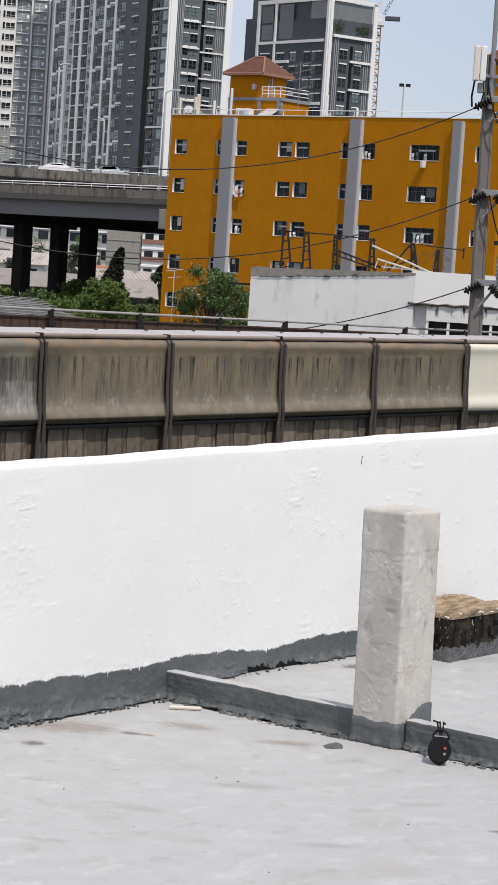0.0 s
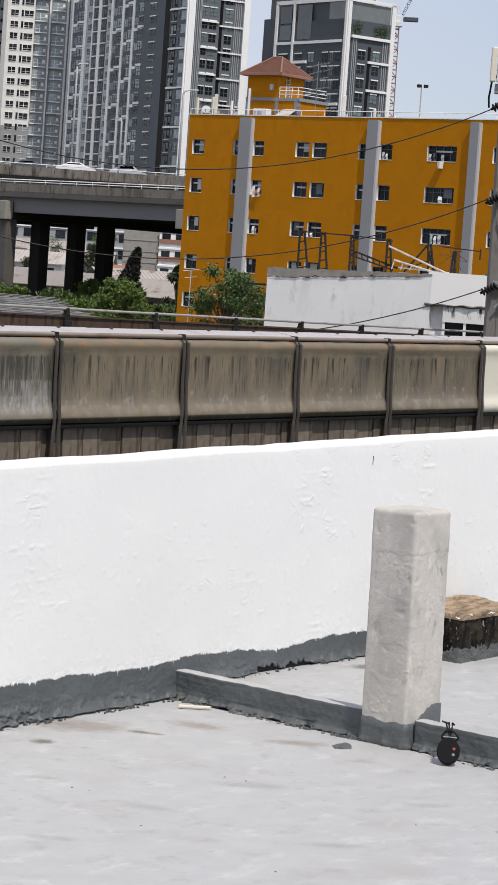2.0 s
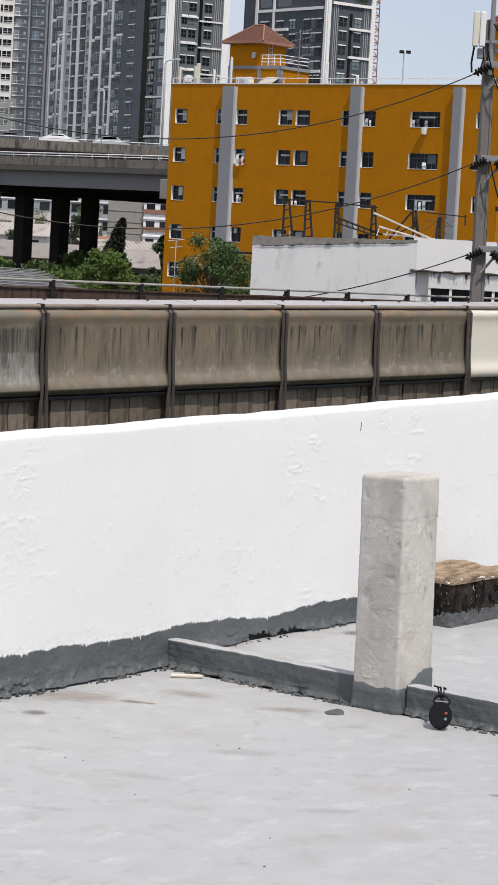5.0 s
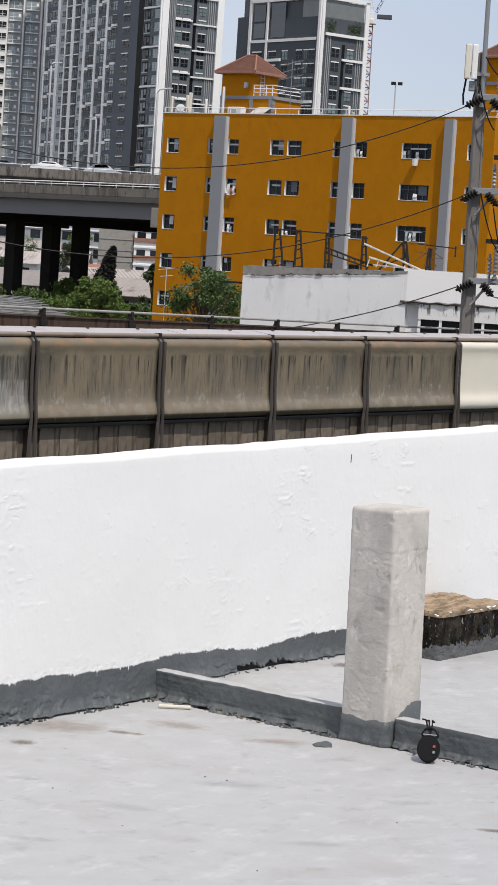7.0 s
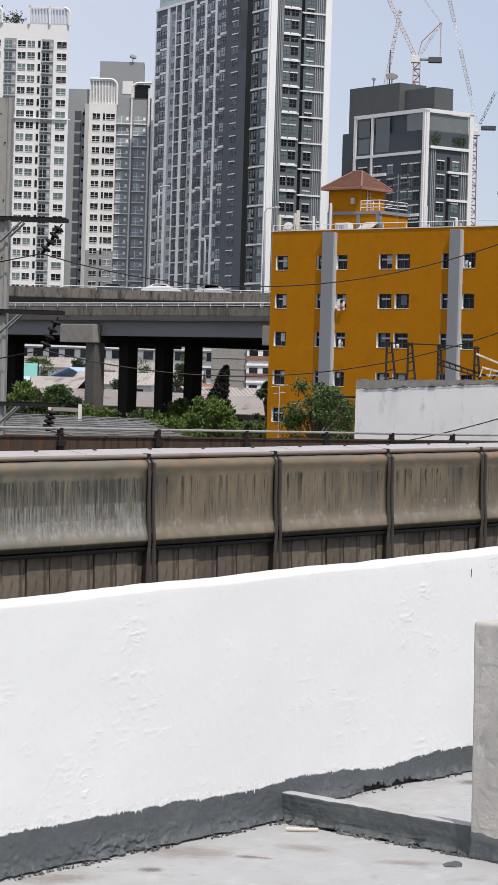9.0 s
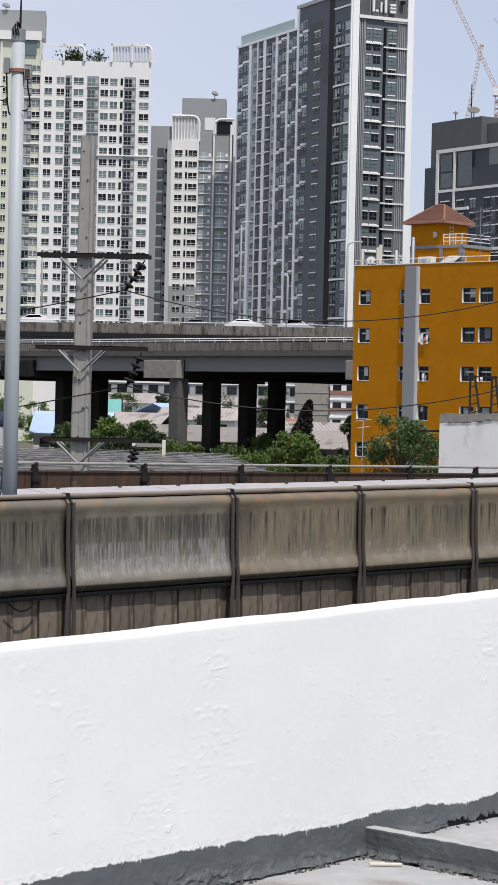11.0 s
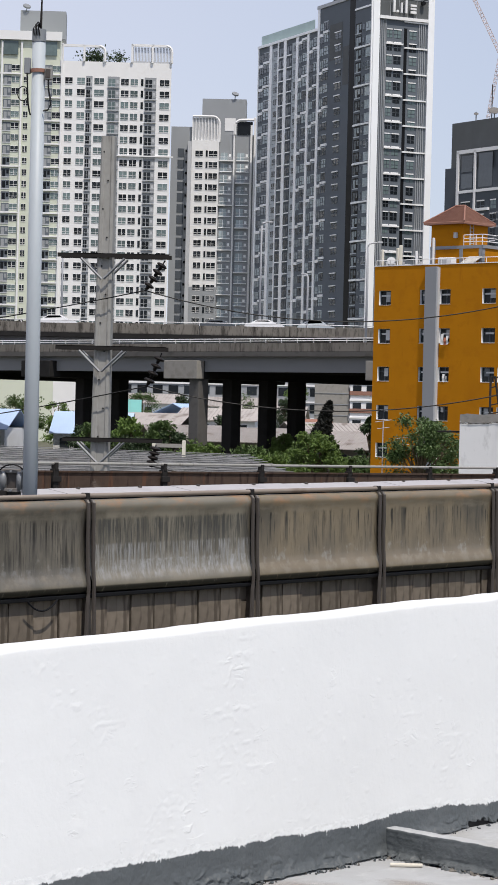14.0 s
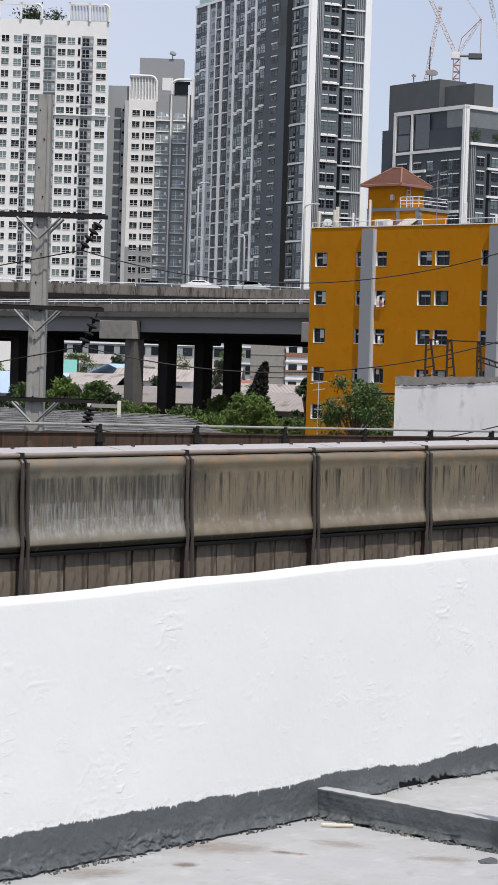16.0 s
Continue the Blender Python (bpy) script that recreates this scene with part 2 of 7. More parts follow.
M["ledge"] = material("pale_sheet_capping", (0.45, 0.425, 0.42), 0.4, grain=4, vary=0.12, stain=0.3, stain_color=(0.3, 0.28, 0.27), stain_scale=3)
M["pipe"] = material("brown_painted_pipe", (0.24, 0.20, 0.165), 0.4, grain=3, vary=0.2, stain=0.6, stain_color=(0.13, 0.09, 0.065), stain_scale=1.5, stretch=(1, 1, 1))
M["rust"] = material("rusty_steel_plate", (0.085, 0.058, 0.044), 0.8, grain=5, vary=0.35, stain=0.8, stain_color=(0.025, 0.015, 0.012), stain_scale=3, stretch=(3, 1, 0.5), spread=0.15)
M["concrete"] = material("weathered_concrete", (0.19, 0.175, 0.155), 0.9, grain=0.8, vary=0.18, stain=0.75, stain_color=(0.10, 0.09, 0.08), stain_scale=0.6, stretch=(1.5, 1, 0.45), stain_sharp=0.22, stain_at=0.5)
# concrete darkened in colour for the shade round the expressway deck
M["shade_grey"] = material("shade_grey_concrete", (0.115, 0.11, 0.105), 0.95, grain=0.8, vary=0.2, stain=0.5, stain_color=(0.05, 0.048, 0.045), stain_scale=0.6)
M["capend"] = material("bare_pale_concrete", (0.30, 0.285, 0.26), 0.9, grain=1.5, vary=0.15, stain=0.5, stain_color=(0.2, 0.185, 0.165), stain_scale=1.2)
M["roofblock"] = material("grey_roof_cladding", (0.118, 0.125, 0.128), 0.8, grain=0.4, vary=0.12, stain=0.4, stain_color=(0.09, 0.096, 0.10), stain_scale=0.25, stretch=(1, 1, 0.4))
M["panelgrey"] = material("blue_grey_wall_panel", (0.47, 0.51, 0.54), 0.8, grain=0.3, vary=0.08)
M["trim"] = material("glossy_white_cladding", (0.93, 0.94, 0.945), 0.25, grain=0.3, vary=0.03)
M["towerglass"] = material("sky_reflecting_glass", (0.055, 0.068, 0.080), 0.08, grain=1.0, vary=0.3, spread=0.6, gloss=0.9)
M["curtained"] = material("curtained_window_glass", (0.27, 0.32, 0.34), 0.1, grain=1.5, vary=0.3, spread=0.4, gloss=0.8)
# near-black concrete: the deep shade under the decks put into the colour
M["shade_black"] = material("shade_black_concrete", (0.024, 0.023, 0.023), 0.95, grain=0.8, vary=0.25, stain=0.5, stain_color=(0.014, 0.0135, 0.013), stain_scale=0.6)
M["girder"] = material("grey_girder_paint", (0.2, 0.205, 0.215), 0.8, grain=0.3, vary=0.06)
M["pole"] = material("pole_concrete", (0.335, 0.328, 0.308), 0.9, grain=5, vary=0.15, stain=0.3, stain_color=(0.2, 0.19, 0.17), stain_scale=3)
M["polegrey"] = material("dark_weathered_pole", (0.185, 0.175, 0.165), 0.9, grain=5, vary=0.2, stain=0.6, stain_color=(0.10, 0.095, 0.09), stain_scale=3, stretch=(2, 2, 0.5))
M["galv"] = material("galvanised_pole_paint", (0.42, 0.46, 0.49), 0.5, grain=3, vary=0.05)
M["steel"] = material("galvanised_steel", (0.28, 0.29, 0.30), 0.5, 0.4, grain=8, vary=0.15)
# dark steel, also used to fill places that are dark from shade
M["dark"] = plain("dark_steel_and_shade", (0.025, 0.023, 0.022), 0.85)
M["insul"] = material("brown_black_glaze", (0.012, 0.009, 0.008), 0.5, grain=30, vary=0.1, gloss=0.25)
M["yellow"] = material("ochre_wall_paint", (0.452, 0.175, 0.003), 0.85, grain=0.7, vary=0.12, stain=0.5, stain_color=(0.36, 0.125, 0.003), stain_scale=0.35, stretch=(1, 1, 0.5), stain_sharp=0.3)
M["pilaster"] = material("grey_pilaster_paint", (0.27, 0.28, 0.3), 0.85, grain=0.6, vary=0.06)
M["white"] = material("white_wall_paint", (0.82, 0.815, 0.81), 0.8, grain=0.4, vary=0.05)
M["whiteold"] = material("streaked_white_wall", (0.74, 0.742, 0.745), 0.85, grain=0.5, vary=0.08, stain=0.35, stain_color=(0.36, 0.36, 0.36), stain_scale=0.6, stretch=(1.5, 1, 0.6), stain_sharp=0.3)
M["ragged"] = material("flaking_grey_render", (0.25, 0.24, 0.225), 0.9, grain=2.5, vary=0.4, stain=0.95, stain_color=(0.70, 0.69, 0.68), stain_scale=1.1, stretch=(0.8, 1, 2.5), stain_sharp=0.04, stain_at=0.60)
run_and_shade_marks(M["ragged"], (0.07, 0.065, 0.06), 1.75, 1.35, (3, 3, 6), 0.56)
M["drip"] = material("mould_dripped_white_wall", (0.72, 0.72, 0.71), 0.85, grain=0.5, vary=0.08)
run_and_shade_marks(M["drip"], (0.022, 0.022, 0.02), 0.30, -0.30, (4.5, 2, 0.8), 0.52, 0.07)
M["terrace"] = material("pale_terrace_glass", (0.17, 0.185, 0.185), 0.15, grain=0.4, vary=0.25)
M["aqua"] = material("pale_aqua_glass", (0.40, 0.53, 0.51), 0.2, grain=0.4, vary=0.1)
M["cream"] = material("green_cream_wall_paint", (0.64, 0.67, 0.56), 0.8, grain=0.2, vary=0.05)
M["grey"] = material("mid_grey_wall_paint", (0.32, 0.335, 0.35), 0.8, grain=0.2, vary=0.05)
M["palegrey"] = material("pale_grey_wall_paint", (0.5, 0.51, 0.53), 0.8, grain=0.2, vary=0.05)
M["charcoal"] = material("charcoal_cladding", (0.085, 0.097, 0.112), 0.8, grain=0.3, vary=0.1)
M["charcoal2"] = material("slate_cladding", (0.135, 0.153, 0.175), 0.8, grain=0.3, vary=0.1)
M["glass"] = material("dark_window_glass", (0.018, 0.022, 0.026), 0.25, grain=1.0, vary=0.3, spread=0.55, gloss=0.2)
M["glassgreen"] = material("greenish_window_glass", (0.12, 0.16, 0.16), 0.15, grain=1.0, vary=0.3, spread=0.5)
M["roofred"] = material("terracotta_roof", (0.30, 0.16, 0.12), 0.8, grain=2, vary=0.2, stain=0.4, stain_color=(0.22, 0.11, 0.09), stain_scale=1.5)
M["tin"] = material("old_corrugated_sheet", (0.33, 0.30, 0.28), 0.6, grain=1.2, vary=0.25, stain=0.8, stain_color=(0.15, 0.115, 0.095), stain_scale=0.6, spread=0.35)
M["oldroof"] = material("old_grey_roof_sheet", (0.245, 0.245, 0.245), 0.8, grain=0.5, vary=0.25, stain=0.7, stain_color=(0.11, 0.095, 0.085), stain_scale=0.4, stretch=(1, 0.3, 1))
M["tinblue"] = material("blue_sheet_roof", (0.46, 0.60, 0.84), 0.5, grain=0.6, vary=0.1)
M["tingreen"] = material("green_sheet_roof", (0.16, 0.42, 0.38), 0.5, grain=0.6, vary=0.1)
M["leaf"] = material("leaf_green", (0.10, 0.165, 0.030), 0.6, grain=2.0, vary=0.5, spread=0.15)
M["leafmid"] = material("mid_leaf_green", (0.068, 0.115, 0.028), 0.6, grain=2.0, vary=0.5)
M["leafdark"] = material("dark_leaf_green", (0.03, 0.055, 0.018), 0.6, grain=2.0, vary=0.5)
M["leafblack"] = material("blackish_leaf", (0.012, 0.014, 0.010), 0.7, grain=2.0, vary=0.4)
M["bark"] = material("bark", (0.12, 0.09, 0.06), 0.9, grain=8, vary=0.3)
M["ground"] = material("scrubby_ground", (0.12, 0.12, 0.09), 0.95, grain=0.05, vary=0.3, stain=0.6, stain_color=(0.07, 0.09, 0.04), stain_scale=0.03)
M["crane"] = plain("faded_red_crane_paint", (0.44, 0.27, 0.23), 0.6)
M["cranepale"] = plain("pale_red_crane_paint", (0.62, 0.5, 0.47), 0.6)
M["carwhite"] = plain("white_car_paint", (0.75, 0.75, 0.76), 0.2)
M["carred"] = plain("orange_red_cloth", (0.46, 0.15, 0.08), 0.25)
M["cream_hood"] = material("cream_sunlit_panel", (0.72, 0.68, 0.58), 0.45, grain=2, vary=0.05)

run_and_shade_marks(M["concrete"], (0.05, 0.045, 0.04), 14.0, 4.0, (1.4, 1.4, 0.35), 0.5)
run_and_shade_marks(M["concrete"], (0.035, 0.032, 0.028), 14.0, 4.0, (5, 5, 0.8), 0.57, 0.08)
run_and_shade_marks(M["yellow"], (0.415, 0.156, 0.003), 40, -40, (0.9, 0.9, 0.9), 0.52, 0.1)
run_and_shade_marks(M["yellow"], (0.46, 0.182, 0.005), 40, -40, (0.5, 0.5, 3.5), 0.55, 0.15)
run_and_shade_marks(M["yellow"], (0.37, 0.136, 0.003), 40, -40, (2.2, 2.2, 0.4), 0.60, 0.15)
run_and_shade_marks(M["pole"], (0.19, 0.18, 0.165), 9, -9, (6, 6, 0.8), 0.56, 0.12)
run_and_shade_marks(M["rust"], (0.115, 0.060, 0.038), 0.56, -0.4, (5, 2, 0.8), 0.56, 0.08)
run_and_shade_marks(M["rust"], (0.20, 0.17, 0.145), 0.56, -0.4, (1.2, 2, 2), 0.60, 0.1)
run_and_shade_marks(M["post"], (0.62, 0.60, 0.565), 0.9, -0.1, (26, 26, 12), 0.58, 0.10)
run_and_shade_marks(M["post"], (0.30, 0.285, 0.262), 0.74, 0.30, (20, 20, 11), 0.56, 0.12)
run_and_shade_marks(M["post"], (0.29, 0.235, 0.165), 0.30, 0.02, (14, 14, 7), 0.55, 0.2)
run_and_shade_marks(M["post"], (0.17, 0.15, 0.13), 0.9, -0.1, (75, 75, 40), 0.73, 0.03)
run_and_shade_marks(M["floor"], (0.30, 0.297, 0.29), 1.0, -1.0, (7, 9, 1), 0.56, 0.2)
run_and_shade_marks(M["floor"], (0.24, 0.235, 0.225), 1.0, -1.0, (16, 11, 1), 0.64, 0.08)
run_and_shade_marks(M["floor"], (0.56, 0.565, 0.57), 1.0, -1.0, (19, 12, 1), 0.63, 0.1)
run_and_shade_marks(M["floor"], (0.14, 0.135, 0.13), 1.0, -1.0, (36, 30, 1), 0.74, 0.05)
run_and_shade_marks(M["whiteold"], (0.5, 0.5, 0.5), 1.9, -1.2, (2.2, 2, 0.9), 0.56)


# ---- building helpers ----
def link_mesh(name, bm, mat, parent=None, label="", smooth=False):
    me = bpy.data.meshes.new(name)
    if smooth:
        for fc in bm.faces:
            fc.smooth = True
    bm.normal_update()
    bm.to_mesh(me)
    bm.free()
    for one in (mat if isinstance(mat, (list, tuple)) else [mat]):
        me.materials.append(one)
    ob = new(name, me)
    if parent is not None:
        ob.parent = parent
    if label:
        ob["label"] = label
    return ob


def part(name, bm, mat, parent, label="", smooth=False):
    return link_mesh(name, bm, mat, parent, label, smooth)


def thing(name, m, label, category, group="", kind=""):
    ob = new(name)
    ob.empty_display_size = 0.1
    ob.matrix_basis = m
    return tagged(ob, label, category, group, kind)


def box(x0, x1, y0, y1, z0, z1, bm=None, bevel=0.0, mat=0):
    bm = bm or bmesh.new()
    vs = [bm.verts.new((x, y, z)) for z in (z0, z1) for x, y in ((x0, y0), (x1, y0), (x1, y1), (x0, y1))]
    faces = [bm.faces.new([vs[i] for i in q]) for q in ((3, 2, 1, 0), (4, 5, 6, 7), (0, 1, 5, 4), (1, 2, 6, 5), (2, 3, 7, 6), (3, 0, 4, 7))]
    for fc in faces:
        fc.material_index = mat
    if bevel:
        es = list({e for fc in faces for e in fc.edges})
        bmesh.ops.bevel(bm, geom=es, offset=bevel, segments=2, profile=0.6, affect="EDGES")
    return bm


def tube(points, radius, bm=None, sides=8, radius_end=None):
    """A round bar along points."""
    bm = bm or bmesh.new()
    pts = [Vector(p) for p in points]
    rings = []
    for i, p in enumerate(pts):
        d = (pts[min(i + 1, len(pts) - 1)] - pts[max(i - 1, 0)]).normalized()
        a = d.cross(Vector((0, 0, 1)) if abs(d.z) < 0.9 else Vector((1, 0, 0))).normalized()
        b = d.cross(a)
        r = radius if radius_end is None else radius + (radius_end - radius) * i / (len(pts) - 1)
        rings.append([bm.verts.new(p + (a * math.cos(k) + b * math.sin(k)) * r) for k in np.arange(sides) * 2 * math.pi / sides])
    for one, two in zip(rings, rings[1:]):
        for k in range(sides):
            bm.faces.new((one[k], one[(k + 1) % sides], two[(k + 1) % sides], two[k]))
    bm.faces.new(rings[0][::-1])
    bm.faces.new(rings[-1])
    bmesh.ops.recalc_face_normals(bm, faces=bm.faces)
    return bm


def sweep(profile, x0, x1, steps=1, bm=None, closed=True, wobble=0.0):
    """A profile of (y, z) carried along x."""
    bm = bm or bmesh.new()
    rings = []
    for i in range(steps + 1):
        x = x0 + (x1 - x0) * i / steps
        rings.append([bm.verts.new((x, y + wobble * noise.noise((x * 3, z * 5, 1.7)), z + wobble * noise.noise((x * 2.3, z * 4, 9.1)))) for y, z in profile])
    n = len(profile)
    for a, b in zip(rings, rings[1:]):
        for k in range(n if closed else n - 1):
            bm.faces.new((a[k], b[k], b[(k + 1) % n], a[(k + 1) % n]))
    if closed:
        bm.faces.new(rings[0])
        bm.faces.new(rings[-1][::-1])
    bmesh.ops.recalc_face_normals(bm, faces=bm.faces)
    return bm


def shared(name, mesh, parent, m, label=""):
    """One more object on a mesh that is already there."""
    ob = new(name, mesh)
    ob.parent = parent
    ob.matrix_basis = m
    if label:
        ob["label"] = label
    return ob


def mesh_of(name, bm, mats):
    me = bpy.data.meshes.new(name)
    bm.normal_update()
    bm.to_mesh(me)
    bm.free()
    for one in (mats if isinstance(mats, (list, tuple)) else [mats]):
        me.materials.append(one)
    return me


def rough_box(w, d, h, step=0.012, amp=0.002, round_edge=0.014, taper=0.0, freq=18.0, seed=0.0, lumps=0.0, relief=None):
    """An upright block with worn, rounded edges and trowelled faces."""
    bm = bmesh.new()
    nx, ny, nz = (max(2, int(s / step)) for s in (w, d, h))
    cache = {}
    def at(i, j, k):
        if (i, j, k) not in cache:
            x, y, z = w * i / nx, d * j / ny, h * k / nz
            p, c = Vector((x, y, z)), Vector((min(max(x, round_edge), w - round_edge), min(max(y, round_edge), d - round_edge), min(z, h - round_edge)))
            dv = p - c
            if dv.length > 1e-6:
                p = c + dv.normalized() * round_edge
            q = Vector((x, y, z + seed))
            nn = dv.normalized() if dv.length > 1e-6 else Vector((0, 0, 0))
            p += nn * (amp * noise.noise(q * freq) + amp * 1.5 * noise.noise(q * freq * 0.3) + lumps * max(0.0, noise.noise(q * 9 + Vector((5, 5, 5))) - 0.1))
            if relief:
                p += nn * relief(q)
            p.x += (w / 2 - p.x) * taper * z / h
            p.y += (d / 2 - p.y) * taper * z / h
            cache[(i, j, k)] = bm.verts.new(p)
        return cache[(i, j, k)]
    for k in range(nz):
        for i in range(nx):
            bm.faces.new((at(i, 0, k), at(i + 1, 0, k), at(i + 1, 0, k + 1), at(i, 0, k + 1)))
            bm.faces.new((at(i, ny, k + 1), at(i + 1, ny, k + 1), at(i + 1, ny, k), at(i, ny, k)))
        for j in range(ny):
            bm.faces.new((at(0, j, k + 1), at(0, j + 1, k + 1), at(0, j + 1, k), at(0, j, k)))
            bm.faces.new((at(nx, j, k), at(nx, j + 1, k), at(nx, j + 1, k + 1), at(nx, j, k + 1)))
    for i in range(nx):
        for j in range(ny):
            bm.faces.new((at(i, j, nz), at(i + 1, j, nz), at(i + 1, j + 1, nz), at(i, j + 1, nz)))
    return bm


# ---- the setting ----
GROUND = -7.5
tagged(link_mesh("ground", box(-2600, 2600, -2600, 2600, GROUND - 0.5, GROUND), M["ground"]), "flat scrubby city ground", "ground", kind="structure")

ROOF_AZ = 53.9                                  # the way the parapet runs
roof_m = pose(-0.30, 8.658, 0, 0, 0, ROOF_AZ)   # x along the parapet, y outwards


def floor_sheet(name, u0, u1, z, label):
    bm = bmesh.new()
    n, k = int((u1 - u0) / 0.08), 150
    grid = [[bm.verts.new((u0 + (u1 - u0) * i / n, -12 + 12.05 * j / k, z + 0.0012 * noise.noise((i * 0.12, j * 0.14, z)) * min(1, (k - j) * 0.1))) for j in range(k + 1)] for i in range(n + 1)]
    for i in range(n):
        for j in range(k):
            bm.faces.new((grid[i][j], grid[i + 1][j], grid[i + 1][j + 1], grid[i][j + 1]))
    ob = tagged(link_mesh(name, bm, M["floor"], smooth=True), label, "floor", kind="structure")
    ob.matrix_basis = roof_m


floor_sheet("floor", -14, 0.03, 0.0, "pale grey coated concrete roof floor with rusty stains")
floor_sheet("floor_raised", 0.10, 16, 0.042, "pale grey coated roof floor beyond the curb")
body = tagged(link_mesh("wall_below", box(-14, 16, -12, 0.13, GROUND, -0.06), M["white"]), "plain white walls under the roof terrace", "wall", kind="structure")
body.matrix_basis = roof_m


def parapet_top(u):
    return 0.931 + 0.019 * u + 0.005 * noise.noise((u * 2.1, 0, 0)) + 0.004 * noise.noise((u * 7, 4, 0))


def trowel(u, z):
    """Relief of the hand-thrown render under the paint."""
    n = noise.noise((u * 1.3, z * 2, 3)) * 0.004 + noise.noise((u * 5, z * 6, 8)) * 0.0014 + noise.noise((u * 24, z * 20, 2)) * 0.0005
    ridge = 1 - abs(noise.noise((u * 12 + 2 * noise.noise((u * 9, z * 9, 1)), z * 24, 5))) * 20
    patch = max(0.0, noise.noise((u * 3.1, z * 3.3, 12)) - 0.06)
    return n - 0.007 * max(0.0, ridge) * patch - 0.006 * max(0.0, noise.noise((u * 34, z * 40, 9)) - 0.5)


bm = bmesh.new()
rows, us = [], np.concatenate([np.linspace(-14, -2.6, 120), np.arange(-2.58, 3.2, 0.0065), np.linspace(3.22, 16, 120)])
zs = np.arange(0.04, 0.9, 0.0065)
for u in us:
    t = parapet_top(u)
    prof = [(0.0, -0.1)] + [(0.0, z) for z in zs if z < t - 0.03] + [(0.0, t - 0.016), (0.0005, t - 0.0125), (0.003, t - 0.006), (0.008, t - 0.0015), (0.014, t), (0.115, t), (0.133, t - 0.007), (0.14, t - 0.025), (0.14, -0.1)]
    rows.append([bm.verts.new((u, y + (trowel(u, z) if y < 0.02 else 0), z)) for y, z in prof])
for a, b in zip(rows, rows[1:]):
    if len(a) == len(b):
        for k in range(len(a)):
            bm.faces.new((a[k], b[k], b[(k + 1) % len(a)], a[(k + 1) % len(a)]))
    else:
        lo = min(len(a), len(b)) - 9
        for k in range(lo - 1):
            bm.faces.new((a[k], b[k], b[k + 1], a[k + 1]))
        fan = a[lo - 1:len(a) - 8] + b[lo - 1:len(b) - 8][::-1]
        bm.faces.new(fan)
        for k in range(-9, 0):
            bm.faces.new((a[k], b[k], b[(k + 1) if k < -1 else 0], a[(k + 1) if k < -1 else 0]))
bmesh.ops.recalc_face_normals(bm, faces=bm.faces)
parapet = tagged(link_mesh("wall_parapet", bm, M["parapet"], smooth=True), "white painted rough masonry parapet wall", "wall", kind="structure")
parapet.matrix_basis = roof_m


def crust(u, z, seed):
    """Lumpy hand-applied coating: broad swells with small crusty bits."""
    return 0.0035 * noise.noise((u * 12, z * 14, seed)) + 0.009 * max(0.0, noise.noise((u * 34, z * 50, seed + 3)) - 0.05) + 0.0016 * noise.noise((u * 80, z * 80, seed + 6))


def flakes(u, z, seed):
    """Broken crusts of old coating: plates with sharp lower edges."""
    n = noise.noise((u * 19 + 0.8 * noise.noise((u * 30, z * 30, seed)), z * 46, seed + 20))
    m = noise.noise((u * 46, z * 70, seed + 31))
    return (0.014 if n > 0.12 else 0.0) * (0.6 + n) + (0.009 if m > 0.22 else 0.0)


